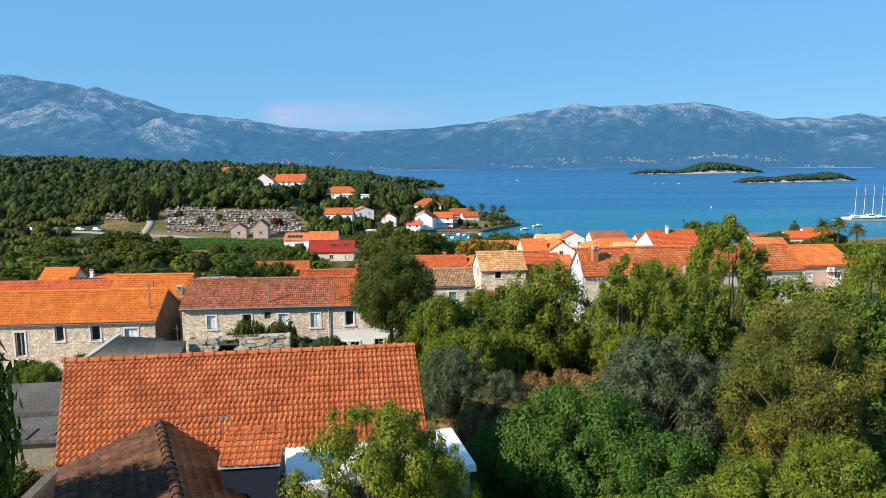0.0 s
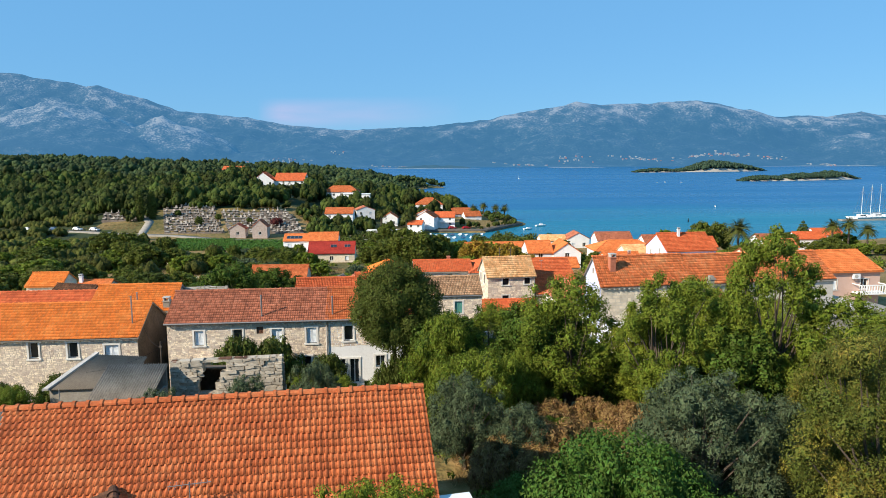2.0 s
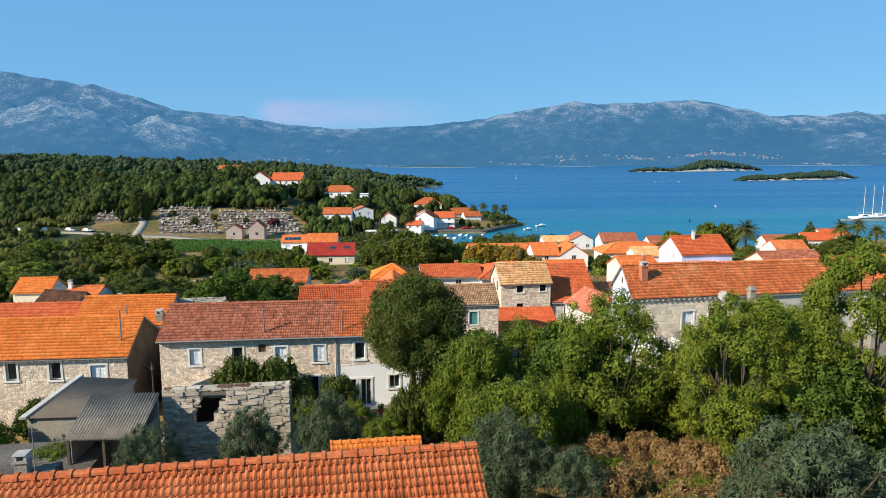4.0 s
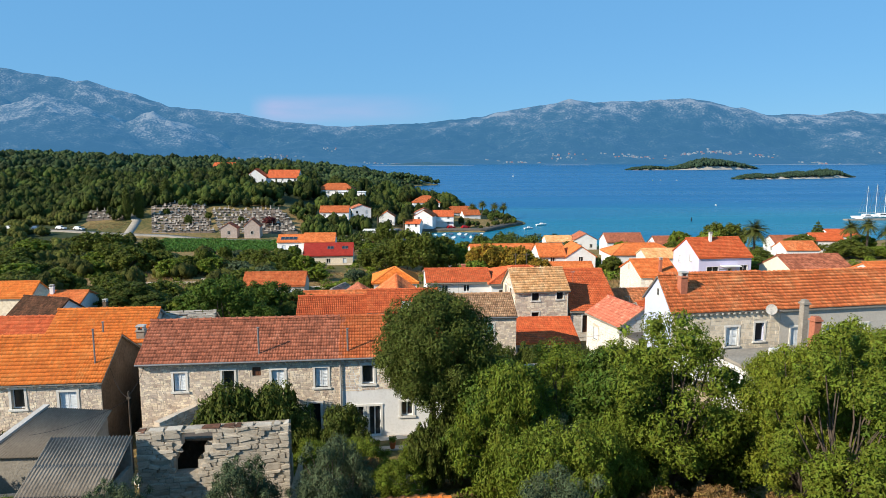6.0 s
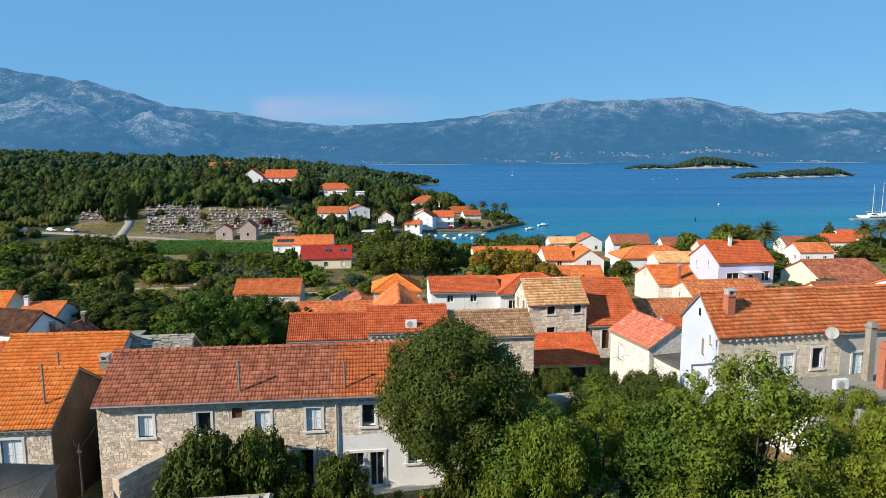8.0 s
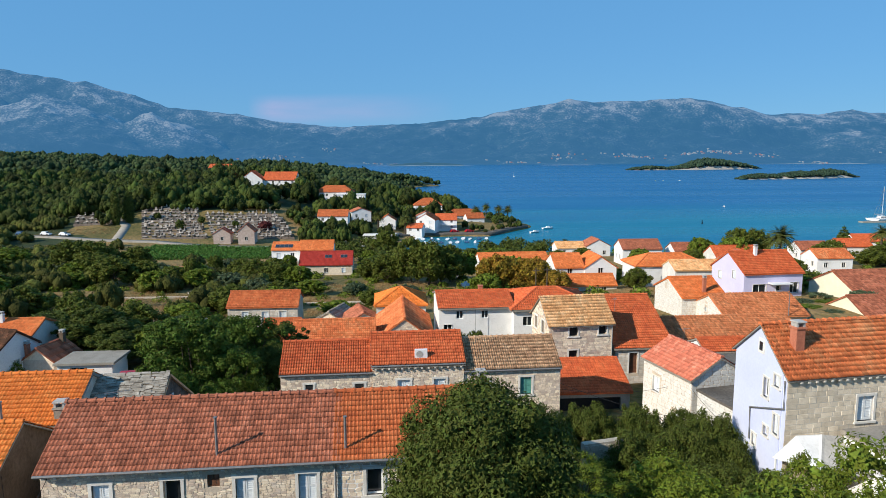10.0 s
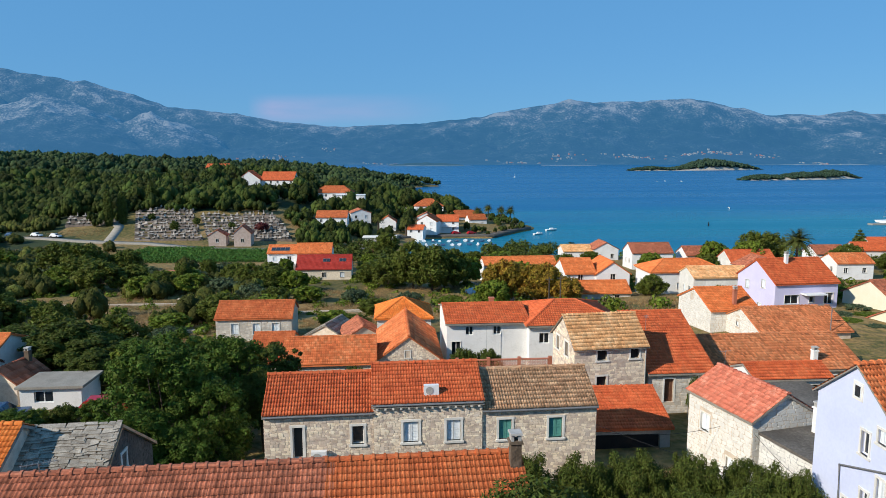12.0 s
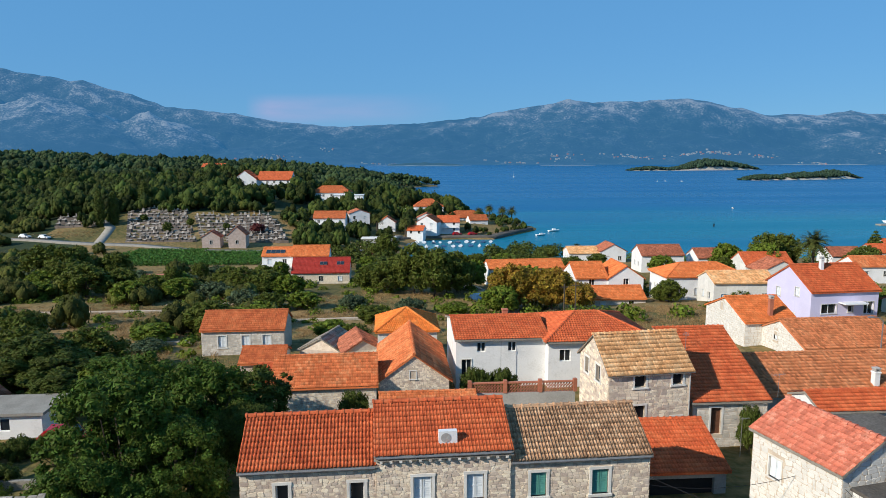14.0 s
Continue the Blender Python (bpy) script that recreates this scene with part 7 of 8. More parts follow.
    (T_ASHF, -30.2, 102.0, 17.2, 3.6, 0), (T_ASHF, -33.0, 105.0, 18.2, 4.4, 90), (T_DEEPF, -23.6, 99.0, 17.8, 3.4, 30), (T_ASHF, -40.0, 108.0, 17.2, 4.0, 200), (T_DEEPF, -24.0, 88.4, 15.6, 1.6, 200), (B_DOME, -22.4, 77.0, 17.4, 1.8, 200), (B_DOME, -26.4, 78.6, 16.6, 1.6, 100),
    (B_DARK, 7.2, 94.6, 17.2, 1.6, 0), (B_DARK, 9.6, 94.8, 17.0, 1.4, 60), (B_DARK, 1.0, 84.4, 17.2, 1.8, 0), (B_DARK, -3.0, 89.6, 17.4, 1.4, 30), (B_DARK, 11.5, 76.2, 16.6, 1.3, 30), (B_DARK, 23.6, 80.6, 18.6, 1.0, 30), (B_DARK, 8.0, 77.0, 18.8, 2.2, 30),
]:
    plant(*args)

rv = random.Random(77)
CLEARINGS = ((-33, 117, 9, 5), (-44, 131, 11, 6), (-57, 160, 12, 9), (-40, 141, 8, 11), (-36, 156, 11, 8), (-64, 193, 18, 3), (-8, 168, 10, 7), (-7, 150, 9, 4), (-5, 132, 8, 4), (37, 121, 7, 6), (42, 133, 7, 6), (-108, 263, 13, 7), (-116, 290, 16, 6), (-46, 214, 20, 6))


def in_clearing(x, y):
    return np.any([((x - a) / c) ** 2 + ((y - b) / d) ** 2 < 1 for a, b, c, d in CLEARINGS], axis=0)


for x, y in ((-38, 112), (-44, 124), (-58, 122), (-31, 111), (-62, 112), (-56, 134)):
    plant(M_TREED, x, y, gz(x, y) + rv.uniform(4.0, 6.0), rv.uniform(3.0, 4.6), rv.uniform(0, 360), 0.2)
for i in range(26):
    x, y = rv.uniform(-105, -22), rv.uniform(118, 205)
    if not in_clearing(x, y) and not (-68 < x < -28 and 122 < y < 172):
        plant(M_TREED if i % 2 else M_TREE, x, y, gz(x, y) + rv.uniform(3.5, 6.5), rv.uniform(2.2, 4.0), rv.uniform(0, 360), 0.2)
for x, y, top, r, md in [
    (7.0, 176, 17.6, 5.0, M_TREED), (13.5, 172, 16.0, 4.6, M_TREED), (4.0, 186, 14.0, 4.4, M_TREED), (20, 182, 13.0, 4.2, M_TREE),
    (22.5, 150, 17.0, 4.8, M_RUST), (28.5, 148, 16.6, 4.6, M_RUST), (25.5, 155, 16.0, 4.6, M_TREE), (32.0, 146, 14.6, 3.6, M_RUST), (19.5, 146, 14.2, 3.6, M_TREE),
    (2.1, 235, 13.0, 4.6, M_TREED), (47, 165, 12.6, 4.2, M_TREE), (51, 171, 11.8, 4.0, M_TREED), (49, 150, 12.6, 2.8, M_TREED), (60, 163, 12.2, 3.0, M_TREED), (70, 197, 11.0, 3.6, M_TREE),
    (60, 215, 9.0, 3.4, M_TREED), (78, 216, 9.2, 3.4, M_TREED), (50, 205, 9.8, 4.0, M_TREED), (44, 215, 8.8, 4.0, M_TREED), (36, 222, 8.4, 4.4, M_TREE), (28, 225, 8.0, 3.6, M_TREED),
    (94, 192, 14.6, 4.6, M_TREE), (88, 198, 13.8, 4.2, M_TREE), (100, 200, 16.0, 5.0, M_TREED), (57, 142, 15.0, 2.6, M_TREED), (48.5, 146, 14.6, 2.6, M_TREED), (46.6, 128, 14.6, 1.8, M_TREE), (63, 150, 14.2, 2.8, M_TREED), (64, 176, 12.4, 3.0, M_TREED), (78, 182, 12.8, 3.2, M_TREED), (36, 172, 12.4, 3.4, M_TREED), (30, 168, 12.6, 3.2, M_TREED), (44, 180, 12.0, 3.0, M_TREED), (108, 205, 15.2, 5.0, M_TREED), (118, 190, 12.6, 4.6, M_TREED), (128, 200, 12.2, 5.0, M_TREED), (140, 196, 11.0, 5.0, M_TREED), (150, 205, 11.0, 5.0, M_TREE),
    (139, 190, 9.6, 4.0, M_TREED), (147, 192, 9.4, 4.0, M_TREE), (155, 192, 9.0, 4.2, M_TREED), (163, 196, 8.6, 4.0, M_TREE), (133, 192, 10.4, 4.0, M_TREED), (59.5, 110, 16.8, 1.6, M_BUSH), (58.2, 106.4, 16.6, 1.8, M_TREE), (55.4, 107.4, 16.6, 1.5, M_BUSH), (54.0, 104.0, 16.6, 1.6, M_TREE), (52.4, 103.2, 16.4, 1.5, M_BUSH), (51.0, 106.0, 16.4, 1.3, M_TREE), (55.2, 101.0, 16.6, 1.3, M_BUSH), (59.2, 114.5, 17.0, 1.6, M_TREED), (52.0, 107.6, 16.2, 1.2, M_BUSH), (70, 120, 18.0, 3.0, M_TREED), (64, 121, 17.4, 2.8, M_TREE), (62, 104, 18.2, 2.4, M_BUSH), (66, 128, 16.6, 3.2, M_TREE), (74, 136, 15.6, 3.6, M_TREED), (80, 150, 14.0, 4.2, M_TREE), (92, 165, 13.0, 4.4, M_TREED),
    (47, 113, 16.2, 2.0, M_TREED), (28, 103, 16.8, 1.6, M_TREE), (31, 109, 16.2, 2.0, M_TREED), (17, 120, 15.2, 2.6, M_TREE), (11, 124, 14.4, 3.0, M_TREED), (-4, 121, 14.6, 2.6, M_TREED), (-7, 126, 14.0, 2.6, M_TREE), (3, 128, 14.4, 2.4, M_BUSH), (-1.5, 140, 12.6, 2.8, M_TREED),
    (-24, 134, 15.2, 4.4, M_TREED), (-30, 128, 13.6, 3.2, M_TREE), (-19, 140, 13.6, 4.0, M_TREE), (-47.5, 169.5, 12.0, 3.6, M_TREE), (-60, 180, 13.6, 5.6, M_TREED), (-66, 186, 13.8, 5.4, M_TREED), (-54, 183, 12.2, 4.6, M_TREED), (-72, 200, 15.0, 6.0, M_TREED), (-63, 203, 13.0, 4.6, M_TREED), (-80, 206, 14.6, 6.0, M_TREED), (-47, 178, 11.4, 4.0, M_TREED), (-40, 176, 11.2, 4.0, M_TREE), (-29, 181, 12.4, 4.4, M_TREED), (-23.5, 177, 12.2, 4.2, M_TREED), (-18.5, 175, 11.6, 3.6, M_TREE), (-33, 187, 11.6, 4.2, M_TREED), (-26, 189, 11.4, 3.8, M_TREED), (10.6, 170.6, 17.4, 5.6, M_TREED), (16, 177, 15.6, 4.8, M_TREED), (1.5, 178, 13.6, 4.2, M_TREED), (-2.6, 182, 12.0, 3.6, M_TREED), (-24.8, 100, 17.2, 3.2, M_TREE), (-31, 106, 16.6, 4.2, M_TREED), (-36, 110, 15.8, 4.0, M_TREE), (-42, 116, 15.0, 4.4, M_TREED), (-28.5, 113, 14.8, 2.8, M_TREE), (-48, 124, 12.6, 3.4, M_TREE), (-29, 122, 13.0, 2.4, M_BUSH),
    (-14, 160, 11.0, 3.2, M_TREE), (-20, 158, 11.4, 3.2, M_TREED), (-26, 165, 10.6, 3.0, M_BUSH), (-10, 166, 10.2, 3.0, M_BUSH), (-5, 158, 10.6, 2.6, M_BUSH), (-34, 176, 10.0, 3.6, M_BUSH), (5, 150, 11.4, 2.8, M_BUSH), (12, 148, 11.0, 2.8, M_TREE),
    (30, 104, 15.9, 1.8, M_BUSH), (34, 111, 15.2, 2.0, M_TREE), (31, 118, 14.4, 2.0, M_BUSH), (36, 123, 13.8, 2.2, M_TREE), (28, 128, 13.2, 2.0, M_BUSH), (40, 131, 12.8, 2.2, M_TREED), (33, 136, 12.4, 2.0, M_BUSH), (44, 138, 12.6, 2.0, M_TREE), (26, 112, 14.8, 1.5, M_BUSH), (38, 117, 14.6, 1.6, M_BUSH),
    (-66, 140, 14.6, 4.6, M_TREED), (-74, 156, 13.6, 5.0, M_TREE), (-82, 170, 13.0, 5.6, M_TREED), (-70, 186, 11.6, 5.0, M_TREE), (-92, 190, 12.4, 6.0, M_TREED), (-100, 214, 11.6, 6.0, M_TREE), (-80, 205, 10.4, 4.6, M_BUSH), (-56, 196, 9.6, 3.8, M_BUSH), (-44, 190, 9.6, 3.6, M_BUSH), (-30, 190, 9.0, 3.0, M_BUSH),
    (-40, 205, 8.8, 3.2, M_BUSH), (-2, 205, 9.0, 3.4, M_TREE), (4, 210, 9.0, 3.2, M_TREED), (-3, 218, 8.8, 3.0, M_TREE), (12, 205, 9.4, 3.0, M_TREED), (22, 205, 8.6, 3.2, M_TREE), (30, 200, 9.2, 3.2, M_TREED),
]:
    if not in_clearing(x, y):
        plant(md, x, y, top, r, rv.uniform(0, 360), 0.2)


def palm(m, h, r, label="date palm with a full drooping crown"):
    p = thing("palm_tree", m, label, "palm", "palms by the shore")
    g, rnd = Geo(), random.Random(int(h * 100))
    g.tube([(0, 0, -0.5), (0.05, 0, h * 0.5), (0, 0, h)], [0.42, 0.3, 0.34], 9)
    part("trunk", g, M_BARK, p)
    v = []
    for i in range(120):
        a, up = i * 2.399, rnd.uniform(-0.75, 1.45)
        d = Vector((math.cos(a), math.sin(a), 0))
        s = Vector((-math.sin(a), math.cos(a), 0))
        last = Vector((0, 0, h))
        for k in range(9):
            t = (k + 1) / 9
            pt = Vector((0, 0, h)) + d * r * t * math.cos(up * 0.8) + Vector((0, 0, r * (up * 0.8 * t - 0.42 * t * t)))
            for sg in (-1, 1):
                w = 0.55 * r / 3 * (1 - 0.6 * t)
                v += [last, last.lerp(pt, 0.4), last.lerp(pt, 0.9) + s * sg * w - Vector((0, 0, 0.25 * w)), last.lerp(pt, 0.5) + s * sg * w * 0.9]
            last = pt
    part("fronds", arrays("fronds", np.array([tuple(q) for q in v]), np.arange(len(v)).reshape(-1, 4), M_LEAF_PALM), M_LEAF_PALM, p)
    return p


for x, y, h, r in ((108.5, 194, 8.6, 4.8), (143, 200, 14.0 - gz(143, 200), 3.3), (148.5, 200, 14.6 - gz(148.5, 200), 3.2), (155, 200, 12.6 - gz(155, 200), 3.2), (66, 382, 6.0, 3.2), (72, 386, 6.5, 3.2), (58, 376, 6.0, 3.0), (50, 360, 5.5, 3.0), (12, 320, 7.0, 3.2), (0, 322, 6.5, 3.2)):
    palm(pose(x, y, gz(x, y), 0, 0, x * 7), h, r)


def scatter(name, label, category, xs, ys, radii, tops, per, size, material, seed, flat=0.8):
    """One mass of many crowns over the land."""
    rng = np.random.default_rng(seed)
    z = ground(xs, ys)
    cen = np.stack([xs, ys, z + tops], -1)
    v, f = leaf_cloud(rng, cen, radii, per * len(xs), size, flat, 0.6, 0.7)
    tagged(new(name, arrays(name, v, f, material)), label, category, kind="stuff")


def clear_of_houses(x, y):
    ok = (inland(x, y) > 4) & ~((x > -94 - 0.32 * (y - 279)) & (x < -28 - 0.32 * (y - 279)) & (y > 256) & (y < 318)) & ~((x > -48) & (x < -20) & (y > 405) & (y < 445))
    for fx, fy, _, _, L, D, *_ in far:
        ok &= ~((x > fx - 3) & (x < fx + L + 3) & (y > fy - (14 if fy < 395 else 34)) & (y < fy + D + 2))
    return ok


def spread(rng, x0, x1, y0, y1, gap):
    """Places on a jittered grid."""
    gx, gy = np.meshgrid(np.arange(x0, x1, gap), np.arange(y0, y1, gap * 0.9))
    return (gx + rng.uniform(-0.9, 0.9, gx.shape) * gap).ravel(), (gy + rng.uniform(-0.9, 0.9, gx.shape) * gap).ravel()


def patches(x, y, size, seed):
    return np.array([noise.noise((a / size, b / size, seed)) for a, b in zip(x, y)])


rng = np.random.default_rng(5)
PINES = [crown_model(300 + i, 6 + i % 4, 300, 0.075, 1, 0.66) for i in range(8)]
PINES_FAR = [crown_model(320 + i, 5, 60, 0.12, 1, 0.7) for i in range(6)]
SCRUBS = [crown_model(340 + i, 8 + i % 4, 480, 0.065, 1, 0.8) for i in range(8)]
x, y = spread(rng, -330, 60, 322, 470, 6.4)
keep = clear_of_houses(x, y) & (x > -0.72 * y - 20) & ~((x > -8) & (y < 345)) & ~((x > 30) & (y < 430)) & (patches(x, y, 26, 2.5) > -0.42)
x, y = x[keep], y[keep]
r = 2.6 + 3.4 * rng.random(len(x)) ** 1.6
grove("pine_wood", "dense pine wood over the near side of the hill", "wood", x, y, r, r * rng.uniform(1.3, 2.1, len(x)) + 1.5, PINES, M_WOOD, 6)
x, y = spread(rng, -470, 110, 466, 900, 8.0)
keep = clear_of_houses(x, y) & (x > -0.68 * y - 10) & ((y < 690) | (x > -190))
x, y = x[keep], y[keep]
r = 3.4 + 3.2 * rng.random(len(x)) ** 1.6
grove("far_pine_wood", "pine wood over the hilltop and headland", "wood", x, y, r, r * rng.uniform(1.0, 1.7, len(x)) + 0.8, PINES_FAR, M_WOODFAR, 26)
x, y = spread(rng, -110, 74, 298, 440, 5.2)
keep = (inland(x, y) > 3) & ~((x > -94 - 0.32 * (y - 279)) & (x < -28 - 0.32 * (y - 279)) & (y < 318)) & ((y < 326) | (x > -8))
for fx, fy, _, _, L, D, *_ in far:
    keep &= ~((x > fx - 2.5) & (x < fx + L + 2.5) & (y > fy - (9 if fx < 0 else 18)) & (y < fy + D + 2))
x, y = x[keep], y[keep]
u, v = spread(rng, -29, -9, 268, 303, 4.0)
keep = (u > -30 - 0.32 * (v - 279)) & ((u < -14) | (v < 280))
x, y = np.concatenate([x, u[keep]]), np.concatenate([y, v[keep]])
r = np.where(x > 40, rng.uniform(1.1, 2.0, len(x)), rng.uniform(1.8, 3.4, len(x)))
grove("hillside_trees", "dark trees packed between hillside houses", "trees", x, y, r, r * rng.uniform(1.5, 2.5, len(x)), PINES, M_WOOD, 16)
x, y = spread(rng, -260, -15, 122, 332, 5.0)
wild = patches(x, y, 22, 9.1) + 0.4 * patches(x, y, 8, 4.4)
keep = clear_of_houses(x, y) & (x > -0.72 * y - 10) & ~((x > -87) & (y > 222) & (y < 262)) & ~((x > -40) & (y > 190)) & (wild > np.where(x < -86, -0.18, 0.02)) & ~in_clearing(x, y) & ~((x > -124) & (y > 270 - 0.375 * np.minimum(x + 108, 0)) & (y < 322)) & (np.abs(y - 278 + 0.375 * (x + 108)) > 5)
x, y = x[keep], y[keep]
r = rng.uniform(1.4, 3.3, len(x))
tall = r * rng.uniform(1.1, 1.9, len(x))
off_barn = ~((x > -25) & (x < -8) & (y < 128))
grove("scrub", "scrub and small trees over terraced slopes", "scrub", x[off_barn], y[off_barn], r[off_barn], tall[off_barn], SCRUBS, M_SCRUB, 7)
x, y = rng.uniform(-140, 20, 700), rng.uniform(104, 205, 700)
keep = ((x < -22) | (y > 128)) & ~(in_clearing(x, y) & (rng.random(700) < 0.8))
scatter("undergrowth", "low green and dry undergrowth in the valley", "undergrowth", x[keep], y[keep], rng.uniform(0.6, 1.7, keep.sum()), rng.uniform(0.0, 0.6, keep.sum()), 80, 0.26, M_LEAF, 8, 0.6)
x, y = rng.uniform(15, 175, 260), rng.uniform(118, 245, 260)
keep = clear_of_houses(x, y)
scatter("garden_shrubs", "mixed shrubs between the seaside houses", "shrubs", x[keep], y[keep], rng.uniform(0.8, 2.0, keep.sum()), rng.uniform(0.2, 1.3, keep.sum()), 110, 0.28, M_LEAF, 9)
x, y = rng.uniform(-18, 62, 170), rng.uniform(203, 266, 170)
keep = clear_of_houses(x, y) & (inland(x, y) > 3) & ~((x > 3) & (x < 36) & (y > 212))
scatter("shore_trees", "dark garden trees behind the harbour", "trees", x[keep], y[keep], rng.uniform(1.2, 2.8, keep.sum()), rng.uniform(0.8, 2.8, keep.sum()), 170, 0.36, M_LEAF_DARK, 19, 0.9)
x, y = rng.uniform(-22, 30, 900), rng.uniform(14, 50, 900)
keep = ~((x < 4.5) & (y < 36)) & ~((x < -3.5) & (y > 40)) & ~((x > 21.5) & (y > 48.5))
scatter("weeds", "rough green weeds over the waste ground", "weeds", x[keep], y[keep], rng.uniform(0.25, 0.8, keep.sum()), rng.uniform(0.0, 0.35, keep.sum()), 110, 0.09, M_LEAF, 10, 0.6)


def tufts(name, label, category, xs, ys, per, h, material, seed):
    """Upright blades in tufts."""
    rng = np.random.default_rng(seed)
    n = len(xs) * per
    k = np.repeat(np.arange(len(xs)), per)
    px, py = xs[k] + rng.normal(0, 0.28, n), ys[k] + rng.normal(0, 0.28, n)
    base = np.stack([px, py, ground(px, py)], -1)
    lean = rng.normal(0, 0.6, (n, 3)) * h
    lean[:, 2] = h * rng.uniform(0.5, 1.2, n)
    a = rng.uniform(0, 6.28, n)
    side = np.stack([np.cos(a), np.sin(a), 0 * a], -1) * h * 0.035
    v = np.stack([base - side, base + side, base + lean + side * 0.3, base + lean - side * 0.3], 1).reshape(-1, 3)
    tagged(new(name, arrays(name, v, np.arange(n * 4).reshape(-1, 4), material)), label, category, kind="stuff")


x, y = rng.uniform(5, 24, 700), rng.uniform(24, 40, 700)
keep = ((x - 11) / 6) ** 2 + ((y - 33) / 6) ** 2 < 1.6
tufts("dry_grass", "dry straw-coloured grass on waste ground", "dry grass", x[keep][::2], y[keep][::2], 40, 0.42, M_DRY, 11)
x, y = rng.uniform(-60, 60, 1500), rng.uniform(104, 200, 1500)
tufts("dry_meadow", "dry yellow grass on fields", "dry grass", x[clear_of_houses(x, y)], y[clear_of_houses(x, y)], 26, 0.6, M_DRY, 12)

x, y = np.concatenate([a + c * rng.uniform(-0.9, 0.9, 110) for a, b, c, d in CLEARINGS]), np.concatenate([b + d * rng.uniform(-0.9, 0.9, 110) for a, b, c, d in CLEARINGS])
tufts("dry_field", "dry yellow grass in clearings between trees", "dry grass", x, y, 30, 0.5, M_DRY, 14)

# vineyard rows
g = []
for i in range(17):
    yy = 231 + i * 2.0
    xs = np.arange(-84 + i * 0.4, -34 if yy < 258 else -56, 0.55)
    g.append(np.stack([xs, np.full_like(xs, yy)], -1))
g = np.concatenate(g)
scatter("vineyard", "rows of green vines on a flat field", "vineyard", g[:, 0], g[:, 1], np.full(len(g), 0.62), np.full(len(g), 0.6), 16, 0.26, M_VINE, 13, 1.0)

# the model trees themselves are no part of the place
for ob in MODELS:
    for c in list(ob.children):
        bpy.data.objects.remove(c)
    bpy.data.objects.remove(ob)


# ---- shed behind the garden ----
shed = thing("shed", pose(38.6, 56.0, gz(40, 56) - 0.2), "low concrete shed with a sloping slab roof", "shed")
zb, zl, zr = 0.0, 21.2 - gz(40, 56) + 0.2, 22.2 - gz(40, 56) + 0.2
g = Geo()
g.hexa([(0, 0, zb), (3.7, 0, zb), (3.7, 4.5, zb), (0, 4.5, zb)], [(0, 0, zl), (3.7, 0, zr), (3.7, 4.5, zr), (0, 4.5, zl)])
g.box(3.7, 0.4, zb, 7.4, 4.5, zr - 0.5)
part("wall", g, M_CONC, shed)
g = Geo()
g.hexa([(-0.2, -0.15, zl - 0.05), (3.85, -0.15, zr + 0.04), (3.85, 4.6, zr + 0.04), (-0.2, 4.6, zl - 0.05)], [(-0.2, -0.15, zl + 0.08), (3.85, -0.15, zr + 0.17), (3.85, 4.6, zr + 0.17), (-0.2, 4.6, zl + 0.08)])
part("roof", g, M_GREYR, shed)


# ---- cemetery ----
cem = thing("cemetery", pose(0, 0, 0), "terraced cemetery of pale stone tombs", "cemetery")
g, g2, g3, rc = Geo(), Geo(), Geo(), random.Random(9)
for x0, x1, y0, y1, rows in ((-121, -101, 301, 313, 3), (-88, -64, 279, 320, 11), (-62.5, -31, 279, 312, 10)):
    for i in range(rows):
        y = y0 + (y1 - y0) * i / (rows - 1)
        sh = (y - y0) * 0.32
        x, end = x0 - sh + 0.4, x1 - sh - 1.4
        z0 = gz((x + end) / 2, y + 1) + 0.15
        wall = x
        while wall < end:
            w = min(rc.uniform(5, 9), end + 0.8 - wall)
            g3.box(wall, y - 0.5, z0 - 2.5, wall + w - 0.15, y - 0.1, z0 + rc.uniform(0.1, 0.3))
            wall += w
        while x < end:
            w, hh, z = rc.uniform(0.7, 1.5), rc.uniform(0.35, 1.05), z0
            g2.box(x - 0.2, y - 0.1, z - 2, x + w + 0.6, y + 3.4, z)
            g2.box(x, y + 0.3, z, x + w, y + 2.4, z + hh, 0.06)
            g.box(x - 0.06, y + 0.24, z + hh, x + w + 0.06, y + 2.46, z + hh + 0.1)
            if rc.random() < 0.75:
                top = z + hh + rc.uniform(0.5, 1.2)
                g.box(x + 0.25, y + 2.2, z + hh + 0.1, x + w - 0.25, y + 2.4, top, 0.05)
                if rc.random() < 0.35:
                    g.box(x + w / 2 - 0.08, y + 2.22, top, x + w / 2 + 0.08, y + 2.38, top + 0.8)
                    g.box(x + w / 2 - 0.3, y + 2.22, top + 0.42, x + w / 2 + 0.3, y + 2.38, top + 0.58)
            x += w + rc.choice((0.3, 0.6, 1.1, 2.2))
# plots and tomb bodies dark under pale lids: row shadows put into colour
part("plot", g2, M_SLABS, cem)["kind"] = "stuff"
part("terrace_wall", g3, M_CEMWALL, cem)["kind"] = "stuff"
part("tomb_rest", g, M_TOMB, cem)["kind"] = "stuff"


